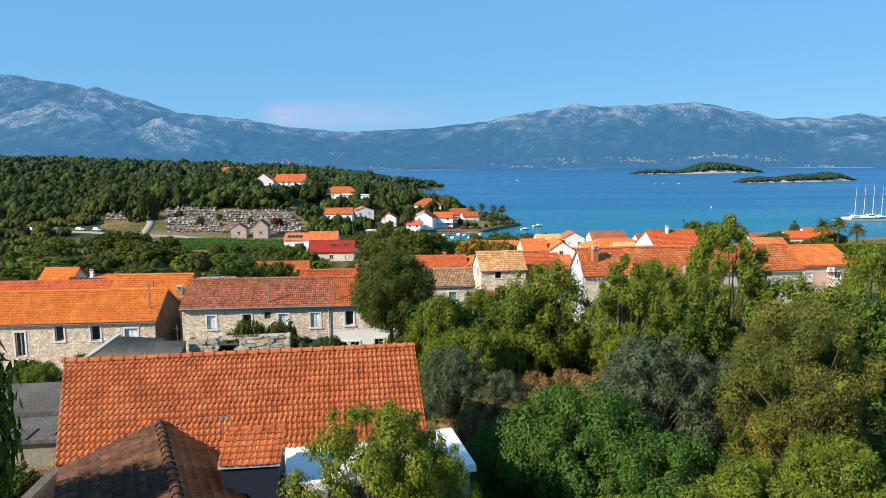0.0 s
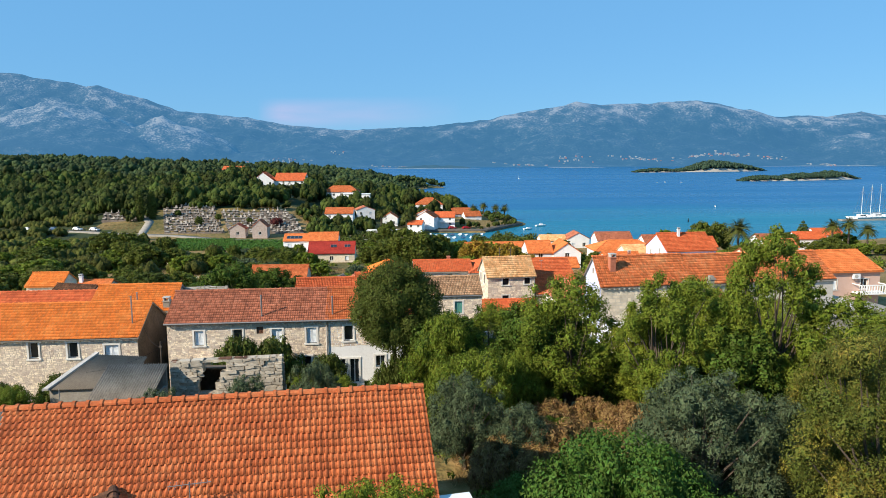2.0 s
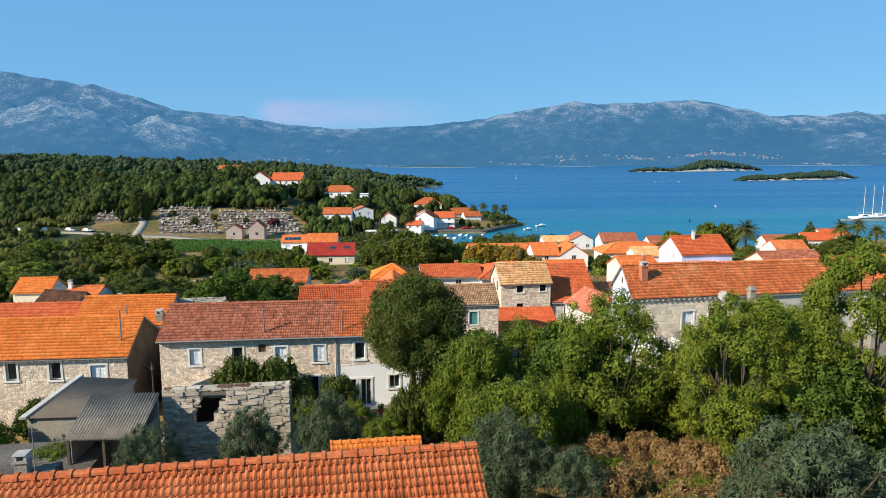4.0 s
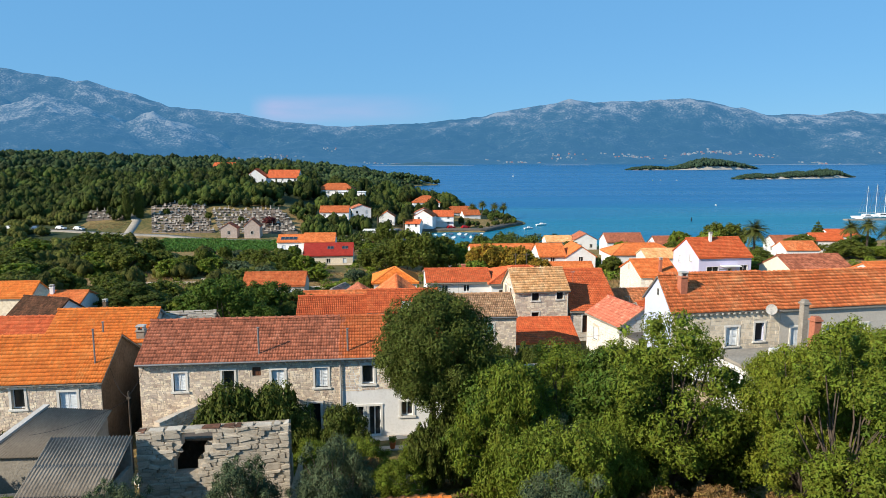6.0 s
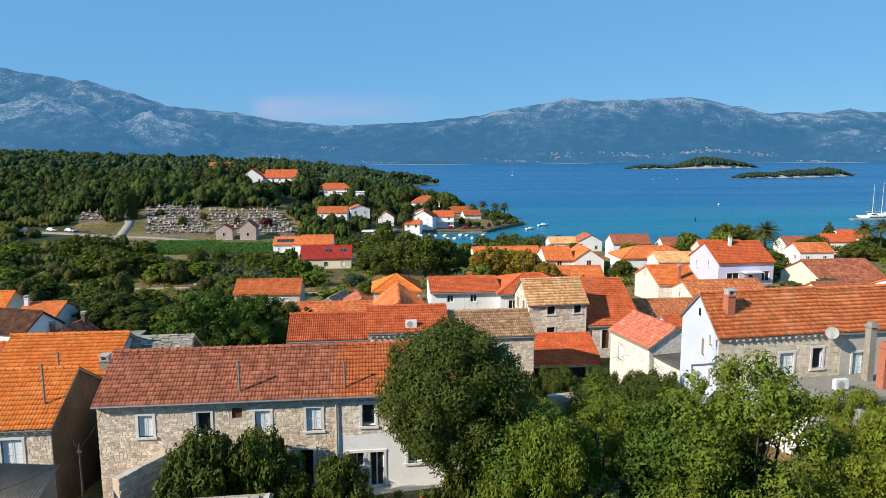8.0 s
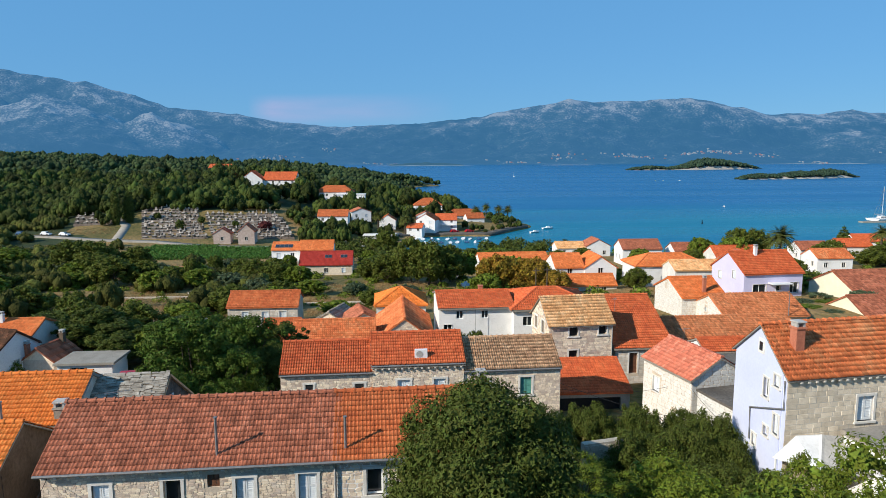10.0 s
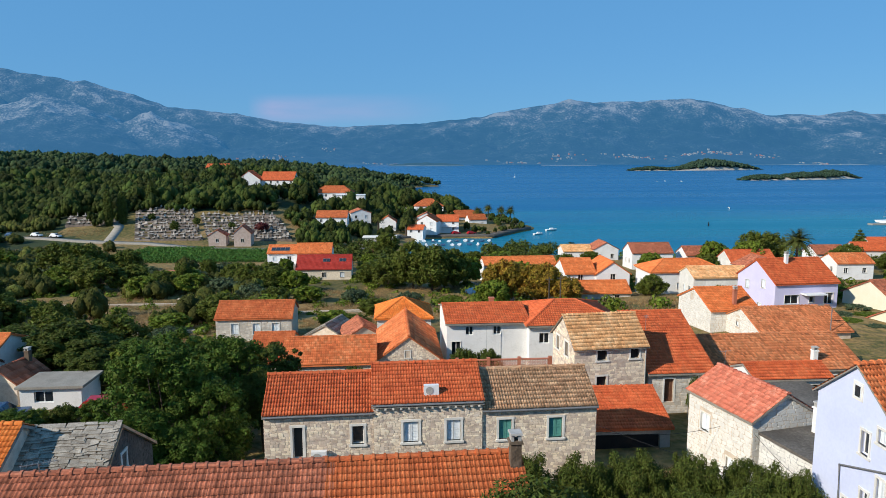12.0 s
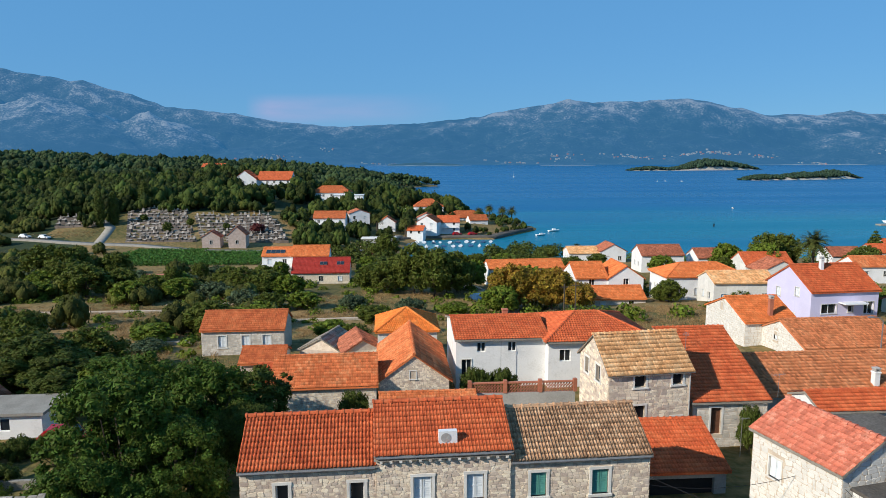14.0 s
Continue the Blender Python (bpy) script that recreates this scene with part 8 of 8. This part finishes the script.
def conifer(x, y, top, r, seed):
    """A conical tree of drooping whorls, its tip at a height."""
    z = gz(x, y) - 0.3
    h = top - z
    c = thing("conifer", pose(x, y, z), "dark blue-green conical conifer by the shore", "tree")
    gg = Geo()
    gg.tube([(0, 0, -0.5), (0, 0, h * 0.95)], [0.3, 0.04], 7)
    part("trunk", gg, M_BARK, c)
    cen, rr = [], []
    for k in range(9):
        t = k / 9
        n = max(3, int(9 * (1 - t)))
        for q in range(n):
            a = q * 6.283 / n + k
            w = r * (1 - t) * 0.72
            cen.append((math.cos(a) * w, math.sin(a) * w, h * (0.12 + 0.84 * t)))
            rr.append(0.35 + 0.4 * r * (1 - t))
    v, f = leaf_cloud(np.random.default_rng(seed), np.array(cen), np.array(rr), 9000, 0.3, 0.55, 0.5)
    part("crown", arrays("crown", v, f, M_LEAF_DARK), M_LEAF_DARK, c)


def cypress(x, y, h, r, seed):
    c = thing("cypress", pose(x, y, gz(x, y) - 0.3), "slim dark green cypress by the cemetery", "tree")
    gg = Geo()
    gg.tube([(0, 0, -0.5), (0, 0, h * 0.8)], [0.3, 0.05], 7)
    part("trunk", gg, M_BARK, c)
    zz = np.linspace(0.8, h - 0.5, 16)
    cen = np.stack([0 * zz, 0 * zz, zz], -1)
    rr = r * np.sin(np.pi * np.clip((zz / h) * 0.86 + 0.14, 0, 1)) ** 0.7 + 0.15
    v, f = leaf_cloud(np.random.default_rng(seed), cen, rr, 3500, 0.3, 1.0, 0.6)
    part("crown", arrays("crown", v, f, M_LEAF_DARK), M_LEAF_DARK, c)


cypress(-104, 300, 15, 2.0, 1)
cypress(-100, 303, 13, 2.2, 2)
cypress(-96, 326, 12, 2.6, 3)


conifer(146.5, 220, 14.6, 3.8, 4)
plum = make_tree("plum_tree", 51, 4.6, 2.6, 900, 0.24, M_LEAF_PLUM, "small red-leaved tree among tombs", clumps=20, bare=0.2)
plum.matrix_basis = pose(-44.5, 290, gz(-44.5, 290))
for i, (x, y, h) in enumerate(((-77, 291, 4.2), (-71, 300, 3.0), (-57, 296, 2.6), (-90, 306, 3.0), (-52, 284, 2.2))):
    sh = make_tree("cemetery_shrub", 60 + i, h, h * 0.5, 500, 0.24, M_LEAF_DARK, "dark green shrub growing between tombs", category="shrub", clumps=14, bare=0.05, trunk=0.2)
    sh.matrix_basis = pose(x, y, gz(x, y))


# ---- terraced fields of the valley ----
for i, (x, y, L, a) in enumerate(((-40, 112.5, 13, 4), (-56, 126.5, 18, -3), (-34, 126, 9, 6), (-60, 160, 22, -2), (-40, 165.5, 20, 3), (-14, 145, 12, 2))):
    rubble_wall(pose(x, y, gz(x + L / 2, y) - 0.1, 0, 0, a), L, 0.5, "low dry-stone terrace wall in dry fields", M_RUIN, seed=140 + i, row=0.3, length=0.55)
house(pose(-61, 197, gz(-55, 197) - 0.2, 0, 0, -2), 13, 5, 1.9, 0, "long low shed under a pinkish flat roof", M_TILE_PINK, M_WHITE, kind="flat", seed=106, name="shed", category="shed")


# ---- roads, quay and boats ----
def strip(name, pts, w, material, label, category, lift=0.06):
    """A road laid along a line, following the ground."""
    vs = []
    pts = [Vector((*p, 0)) for p in pts]
    fine = []
    for a, b in zip(pts, pts[1:]):
        n = max(2, int((b - a).length / 4))
        fine += [a.lerp(b, i / n) for i in range(n)]
    fine.append(pts[-1])
    for i, p in enumerate(fine):
        d = (fine[min(i + 1, len(fine) - 1)] - fine[max(i - 1, 0)]).normalized()
        s = Vector((-d.y, d.x, 0)) * w / 2
        z = max(gz(p.x, p.y), gz(p.x + s.x, p.y + s.y), gz(p.x - s.x, p.y - s.y), 0.9) + lift
        vs += [(*(p + s).xy, z), (*(p - s).xy, z), (*(p - s).xy, z - 1.5), (*(p + s).xy, z - 1.5)]
    fs = []
    for i in range(len(fine) - 1):
        for k in range(4):
            a, b = 4 * i + k, 4 * i + (k + 1) % 4
            fs.append((a, a + 4, b + 4, b))
    me = arrays(name, np.array(vs), np.array(fs), material)
    tagged(new(name, me), label, category, kind="structure")


strip("road_1", [(-190, 301), (-132, 288), (-108, 279), (-98, 276.5), (-81, 274), (-62, 266.5), (-44, 263), (-30, 261)], 4, M_CONC, "pale lane along the cemetery wall", "road")
strip("road_2", [(-96, 277), (-99.5, 298), (-106, 308)], 3.4, M_CONC, "pale ramp beside the cemetery", "road")
strip("road_3", [(-6, 262), (-3, 285), (1, 305), (8, 320)], 6, M_CONC, "pale road down to the harbour", "road")
strip("road_4", [(20, 136), (24, 160), (19, 190)], 4, M_CONC, "pale lane between gardens", "road")
strip("quay_1", [(8, 316), (19, 324.5), (36, 325.5), (50, 323.5), (65, 344), (74, 355)], 5, M_SLABS, "worn stone quay along the harbour", "quay", 0.2)


def boat(m, L, label, name="motor_boat", cabin=True, hull=None, tall=0.13):
    b = thing(name, m, label, "boat", "boats in the harbour")
    g, n = Geo(), 8
    secs = []
    for i in range(n + 1):
        t = i / n
        w = L * 0.17 * (1 - max(0, (t - 0.45) / 0.55) ** 2.2) + 0.02
        sheer = tall * L * (0.75 + 0.35 * t * t)
        secs.append([(t * L, -w, sheer), (t * L, -w * 0.75, 0.1), (t * L, 0, -0.15), (t * L, w * 0.75, 0.1), (t * L, w, sheer)])
    for s, q in zip(secs, secs[1:]):
        for k in range(4):
            g.poly([s[k], s[k + 1], q[k + 1], q[k]])
        g.poly([s[4], (s[2][0], 0, s[4][2] * 0.85), (q[2][0], 0, q[4][2] * 0.85), q[4]])
        g.poly([(s[2][0], 0, s[4][2] * 0.85), s[0], q[0], (q[2][0], 0, q[4][2] * 0.85)])
    g.poly(secs[0])
    part("hull", g, hull or M_WOODW, b)
    if cabin:
        g = Geo()
        g.box(L * 0.35, -L * 0.09, L * 0.10, L * 0.66, L * 0.09, L * 0.22, L * 0.02)
        part("cabin", g, M_WOODW, b)
        g = Geo()
        g.box(L * 0.655, -L * 0.075, L * 0.145, L * 0.668, L * 0.075, L * 0.2)
        part("windscreen", g, M_GLASS, b)
    return b


rb = random.Random(3)
for i in range(20):
    boat(pose(16 + (i % 10) * 3.4 + rb.uniform(-0.4, 0.4), 297 + (i // 10) * 12 + rb.uniform(-0.6, 0.6), 0.05, 0, 0, 80 + rb.uniform(-8, 8)), rb.uniform(3.6, 5.4), "small motor boat moored at the quay", cabin=rb.random() < 0.3, hull=M_WOODW if i % 3 else M_CARB, tall=0.09)
boat(pose(82, 348, 0.05, 0, 0, 15), 6, "white boat off the quay")
boat(pose(72, 332, 0.05, 0, 0, 20), 5, "white boat at anchor")
for x, y in ((250, 480), (430, 1010), (446, 1016), (470, 1008)):
    boat(pose(x, y, 0.05, 0, 0, x), 4.5, "white motor boat under way on the channel")

ship = boat(pose(276, 368, 0.1, 0, 0, 4), 30, "white four-masted sailing ship at the pier", "sailing_ship", False, tall=0.05)
g = Geo()
for u, w, h in ((4, 4, 2.6), (9.5, 3, 2.3), (14, 4.5, 2.9), (20.5, 2.5, 2.2)):
    g.box(u, -1.5, 1.2, u + w, 1.5, h, 0.15)
part("deckhouse", g, M_WOODW, ship)
g = Geo()
for u, w, h in ((4, 4, 2.0), (14, 4.5, 2.2)):
    g.box(u + 0.3, -1.53, h - 0.25, u + w - 0.3, -1.5, h + 0.2)
part("windows", g, M_GLASS, ship)
g = Geo()
g.tube([(29, 0, 1.9), (35, 0, 3.2)], [0.14, 0.07], 8)
part("bowsprit", g, M_WOODW, ship)
for i, u in enumerate((6, 12, 18, 24)):
    tip = 20.5 - abs(i - 1.5)
    g = Geo()
    g.tube([(u, 0, 1.2), (u, 0, tip)], [0.15, 0.07], 8)
    part("mast", g, M_WOODW, ship)
    g = Geo()
    g.tube([(u, 0, 3.4), (u - 5, 0, 3.6)], [0.16, 0.12], 6)
    part("boom", g, M_SAILCOVER, ship, "boom with a furled sail")
    for kind, foot, head in (("shroud", (u - 1, -2.6, 1.6), tip * 0.72), ("shroud", (u + 1, -2.6, 1.6), tip * 0.95), ("shroud", (u - 1, 2.6, 1.6), tip * 0.72), ("shroud", (u + 1, 2.6, 1.6), tip * 0.95), ("stay", (u + 5.5, 0, 1.8), tip - 0.4), ("stay", (u - 5.5, 0, 2.0), tip - 0.4)):
        g = Geo()
        g.tube([foot, (u, 0, head)], [0.05, 0.05], 4)
        part(kind, g, M_METAL, ship)
pier = Geo()
pier.box(262, 357, -2, 345, 361, 0.7, 0.1)
tagged(new("pier", pier.mesh("pier", M_CONC)), "weathered concrete pier with moored ships", "pier", kind="structure")
for i in range(5):
    boat(pose(300 + i * 7, 367, 0.1, 0, 0, 80), 10, "white motor yacht moored at the pier")

beacon = thing("channel_beacon", pose(173, 362, 0), "dark green channel beacon on a column", "beacon")
g = Geo()
g.tube([(0, 0, -3), (0, 0, 1.0)], [0.4, 0.3], 10)
part("column", g, M_DARK, beacon)
g = Geo()
g.tube([(0, 0, 1.0), (0, 0, 1.15)], [0.5, 0.5], 10)
g.tube([(0, 0, 1.15), (0, 0, 2.2)], [0.2, 0.16], 8)
part("lantern", g, M_DARK, beacon)
sb = boat(pose(258, 1250, 0.1, 0, 0, 80), 9, "distant sailing boat under white sail", "sailing_boat", False)
g = Geo()
g.poly([(1, 0.02, 1.6), (4.6, 0.02, 1.6), (4.6, 0.02, 12)])
g.poly([(4.8, 0.02, 1.6), (8, 0.02, 1.6), (4.8, 0.02, 11)])
part("sail", g, M_WOODW, sb).modifiers.new("thick", "SOLIDIFY").thickness = 0.04


# ---- islands ----
def island(name, x0, x1, y0, y1, depth, profile, seed, label):
    """A rocky islet with a pale rim; profile: how high its wood stands along it."""
    rng = np.random.default_rng(seed)
    gu, gt = np.meshgrid(np.linspace(0, 1, 90), np.linspace(-1, 1, 16))
    env = np.sin(np.pi * np.clip(gu, 0.004, 0.996)) ** 0.45
    gx, gy = x0 + (x1 - x0) * gu, y0 + (y1 - y0) * gu + gt * depth * env
    tall = np.interp(gu, [p[0] for p in profile], [p[1] for p in profile])
    nz = np.array([noise.noise((a * 9, b * 1.6, seed)) for a, b in zip(gu.ravel(), gt.ravel())]).reshape(gu.shape)
    z = -0.8 + (3.0 + 0.55 * tall) * (1 - gt**2) ** 0.7 * env + 0.9 * nz
    i = np.arange(gu.size).reshape(gu.shape)
    f = np.stack([i[:-1, :-1], i[:-1, 1:], i[1:, 1:], i[1:, :-1]], -1).reshape(-1, 4)
    isl = thing(name, Matrix(), label, "island", kind="structure")
    part("shore", arrays("shore", np.stack([gx, gy, z], -1).reshape(-1, 3), f, M_TOMB), M_TOMB, isl)
    x, t = rng.uniform(0.02, 0.975, 620), rng.uniform(-0.8, 0.8, 620)
    e = np.sin(np.pi * x) ** 0.45
    h = np.interp(x, [p[0] for p in profile], [p[1] for p in profile])
    zz = -0.8 + (3.0 + 0.55 * h) * (1 - t**2) ** 0.7 * e
    ok = h > 1.2
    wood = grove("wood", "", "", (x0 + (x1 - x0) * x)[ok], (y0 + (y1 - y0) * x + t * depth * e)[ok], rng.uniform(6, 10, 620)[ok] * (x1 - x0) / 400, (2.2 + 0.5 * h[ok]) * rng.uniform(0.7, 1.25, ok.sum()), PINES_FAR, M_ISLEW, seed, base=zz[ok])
    wood.parent = isl


island("island_1", 726, 1225, 1890, 2035, 55, [(0, 0.5), (0.06, 9), (0.17, 12), (0.28, 5), (0.38, 9), (0.47, 22), (0.56, 31), (0.66, 30), (0.76, 25), (0.84, 20), (0.92, 12), (0.97, 1), (1, 0)], 3, "low wooded islet with a pale rocky shore")
island("island_2", 588, 880, 1055, 1150, 34, [(0, 0.2), (0.04, 3), (0.12, 7.5), (0.2, 7), (0.26, 4), (0.34, 5), (0.44, 8), (0.5, 9), (0.58, 6.5), (0.66, 11), (0.73, 13.5), (0.8, 11), (0.86, 6), (0.9, 1.5), (1, 0)], 5, "flat wooded islet with a pale rocky shore")


def far_islet(name, x0, x1, y, h, wooded, label):
    g, n = Geo(), 40
    for a in range(n):
        u0, u1 = a / n, (a + 1) / n
        q = [(x0 + (x1 - x0) * u, -40 if k == 0 else 40 if k == 2 else 0, 0 if k != 1 else h * math.sin(math.pi * u) ** 0.5 * (0.75 + 0.35 * noise.noise((u * 9, h, 2)))) for u in (u0, u1) for k in range(3)]
        q = [(px, y + py, pz) for px, py, pz in q]
        g.poly([q[0], q[3], q[4], q[1]])
        g.poly([q[1], q[4], q[5], q[2]])
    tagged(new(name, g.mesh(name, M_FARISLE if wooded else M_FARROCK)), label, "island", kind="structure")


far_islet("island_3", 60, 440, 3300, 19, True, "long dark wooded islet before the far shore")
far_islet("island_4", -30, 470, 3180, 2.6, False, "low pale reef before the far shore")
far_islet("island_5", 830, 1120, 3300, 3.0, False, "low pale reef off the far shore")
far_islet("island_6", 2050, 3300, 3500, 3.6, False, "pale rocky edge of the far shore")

# houses on the lower slopes of the range
rm_, (gx_, gv_, gz_) = random.Random(12), RANGE
g, g2 = Geo(), Geo()
for xc, v0, v1, n, wd in ((-610, 0.12, 0.22, 40, 170), (-300, 0.30, 0.34, 8, 90), (60, 0.02, 0.06, 26, 150), (760, 0.02, 0.12, 30, 180), (1090, 0.10, 0.2, 24, 130), (1480, 0.12, 0.22, 36, 150), (1960, 0.16, 0.24, 60, 230), (2240, 0.10, 0.16, 12, 90), (2480, 0.01, 0.06, 16, 110), (3000, 0.06, 0.3, 14, 300)):
    for _ in range(n):
        x, v = rm_.gauss(xc, wd * 0.45), rm_.uniform(v0, v1)
        a, b = min(759, max(0, round((x + 3300) / 10.013))), min(83, round(v * 83))
        z, y = float(gz_[b, a]), 3720 - 0.1 * x + 1130 * v
        w, hh = rm_.uniform(5, 12), rm_.uniform(4, 7)
        (g if rm_.random() < 0.75 else g2).box(x, y - 6, z - 4, x + w, y + 6, z + hh, 0.4)
far_town = thing("far_village", Matrix(), "tiny pale houses strung along the far shore", "village", kind="stuff")
part("house_walls", g, M_FARROCK, far_town)
# the roofs emit the same haze blue
part("house_roofs", g2, mat("far_roof", [(0.20, 0.07, 0.035), (0.26, 0.10, 0.05)], 0.02, 0.95, 0, 0.1, glow=(0.020, 0.085, 0.170, 1.0)), far_town)


# ---- small things ----
def car(m, material, label):
    c = thing("car", m, label, "car")
    gg = Geo()
    gg.hexa([(0, -0.85, 0.3), (4.1, -0.85, 0.3), (4.1, 0.85, 0.3), (0, 0.85, 0.3)], [(0.05, -0.8, 0.85), (4.05, -0.8, 0.8), (4.05, 0.8, 0.8), (0.05, 0.8, 0.85)])
    gg.hexa([(0.3, -0.78, 0.84), (3.0, -0.78, 0.82), (3.0, 0.78, 0.82), (0.3, 0.78, 0.84)], [(0.7, -0.62, 1.42), (2.3, -0.62, 1.42), (2.3, 0.62, 1.42), (0.7, 0.62, 1.42)])
    part("body", gg, material, c)
    for x in (0.8, 3.25):
        for y in (-0.86, 0.72):
            w = Geo()
            w.tube([(x, y, 0.32), (x, y + 0.16, 0.32)], [0.32, 0.32], 14)
            part("wheel", w, M_DARK, c)
    w = Geo()
    w.hexa([(2.42, -0.6, 1.32), (2.98, -0.66, 0.9), (2.98, 0.66, 0.9), (2.42, 0.6, 1.32)], [(2.45, -0.6, 1.34), (3.0, -0.66, 0.92), (3.0, 0.66, 0.92), (2.45, 0.6, 1.34)])
    part("windscreen", w, M_GLASS, c)


car(pose(-34.6, 90.4, gz(-34, 90) + 0.02, 0, 0, 5), M_CARB, "small dark blue parked car")
car(pose(-26.4, 90.9, gz(-26, 91) - 0.05, 0, 0, 5), M_CARR, "small red parked car")
car(pose(18.4, 160, gz(20, 160) + 0.15, 0, 0, 100), M_CARB, "dark car parked on a lane")
for i, (x, mm, lab) in enumerate(((-151, M_CARW, "white car parked on the lane"), (-138, M_CARB, "dark car parked on the lane"), (-127, M_CARW, "white van parked on the lane"), (-119, M_CARW, "white car parked by a field"))):
    car(pose(x, 287.2 - 0.375 * (x + 132) + 3.2, gz(x, 290.4 - 0.375 * (x + 132)) + 0.1, 0, 0, -20), mm, lab)
car(pose(40, 326, 1.3, 0, 0, 20), M_CARR, "red car parked by the harbour")
car(pose(33, 326.4, 1.3, 0, 0, 20), M_CARR, "red car parked on the quay")


def pole(x, y, z, h, label="wooden utility pole with wires", arm=0.5):
    p = thing("utility_pole", pose(x, y, z), label, "pole")
    gg = Geo()
    gg.tube([(0, 0, -1), (0, 0, h)], [0.06 + arm * 0.1, 0.05 + arm * 0.06], 8)
    part("shaft", gg, M_BARK, p)
    gg = Geo()
    gg.box(-0.1 - arm * 0.8, -0.05, h - 0.4, 0.1 + arm * 0.8, 0.05, h - 0.3)
    part("crossarm", gg, M_BARK, p)


pole(-13.5, 49.4, 18.2, 4.4, "thin wooden pole carrying cables", 0)
pole(21.8, 118, 12.6, 7)
pole(24.5, 122, 12.0, 7)


def wire(a, b, sag, r=0.012):
    pts = [Vector(a).lerp(Vector(b), i / 12) - Vector((0, 0, sag * 4 * (i / 12) * (1 - i / 12))) for i in range(13)]
    gg = Geo()
    gg.tube([tuple(p) for p in pts], [r] * 13, 4)
    tagged(new("overhead_cable", gg.mesh("overhead_cable", M_DARK)), "thin black overhead cable between houses", "cable")


wire((-16.3, 54.2, 22.6), (-13.5, 49.4, 22.3), 0.5)
wire((-13.5, 49.4, 22.2), (-17.6, 47.5, 21.2), 0.3)
wire((-13.9, 53.0, 22.8), (-13.5, 49.4, 22.4), 0.2)
wire((11.3, 68.7, 19.8), (19.7, 70.0, 19.2), 0.4)
wire((11.3, 68.7, 20.2), (19.9, 62.4, 19.4), 0.4)
wire((19.4, 61.5, 19.6), (19.8, 67.0, 20.0), 0.15)
wire((14.1, 82, 20.2), (11.2, 73.8, 20.8), 0.3)
for x, y, z, h, a in ((9.8, 96.6, 16.5, 2.4, 30), (21.5, 86.0, 20.8, 1.3, 60), (27.0, 83, 17.8, 2.0, 10), (-12.2, 56.0, 24.2, 1.0, 20), (22.0, 79.0, 16.2, 2.2, 5)):
    tv_aerial(x, y, z, h, a)
lamp = thing("street_lamp", pose(46.5, 97.0, 15.0, 0, 0, 180), "grey street lamp with a curved arm", "street lamp")
g = Geo()
g.tube([(0, 0, -1), (0, 0, 4.6), (0.35, 0, 4.95), (1.1, 0, 5.0)], [0.07, 0.05, 0.04, 0.04], 8)
part("pole", g, M_METAL, lamp)
g = Geo()
g.box(1.0, -0.12, 4.95, 1.6, 0.12, 5.07, 0.03)
part("head", g, M_METAL, lamp)
x = np.array([-1.0, 0.5, -2.2, 0.0])
y = np.array([252.0, 253, 254, 256])
scatter("bougainvillea", "pink flowering bougainvillea by the road", "flowering shrub", x, y, np.full(4, 1.5), np.full(4, 1.2), 500, 0.22, M_PINKFL, 21)


def roof_panel(name, m, w, d, n, material, label, category, group):
    """Flat panels in a frame, lying on a roof slope."""
    for i in range(n):
        p = thing(name, m @ pose(i * (w + 0.08), 0, 0), label, category, group)
        g = Geo()
        g.box(0, 0, 0, w, d, 0.07, 0.01)
        part("frame", g, M_METAL, p)
        g = Geo()
        g.box(0.05, 0.05, 0.072, w - 0.05, d - 0.05, 0.08)
        part("pane", g, material, p)


roof_panel("solar_panel", pose(-28.3, 207.8, 11.25, 21.8, 0, -1), 1.1, 1.7, 4, M_GLASS, "dark blue solar panel on orange tiles", "solar panel", "solar panels on a terrace house")
roof_panel("skylight", pose(-14.2, 197.6, 9.75, 34.5, 0, -1), 0.8, 1.1, 2, M_GLASS, "small skylight in a crimson roof", "skylight", "skylights in a crimson roof")
roof_panel("skylight", pose(-10.2, 197.6, 9.75, 34.5, 0, -1), 0.8, 1.1, 2, M_GLASS, "small skylight in a crimson roof", "skylight", "skylights in a crimson roof")

low_wall = Geo()
low_wall.box(-27.5, 83.0, 12.5, -21.4, 83.35, 14.5, 0.03)
tagged(new("garden_wall", low_wall.mesh("garden_wall", M_CONC)), "low stained concrete garden wall", "wall")
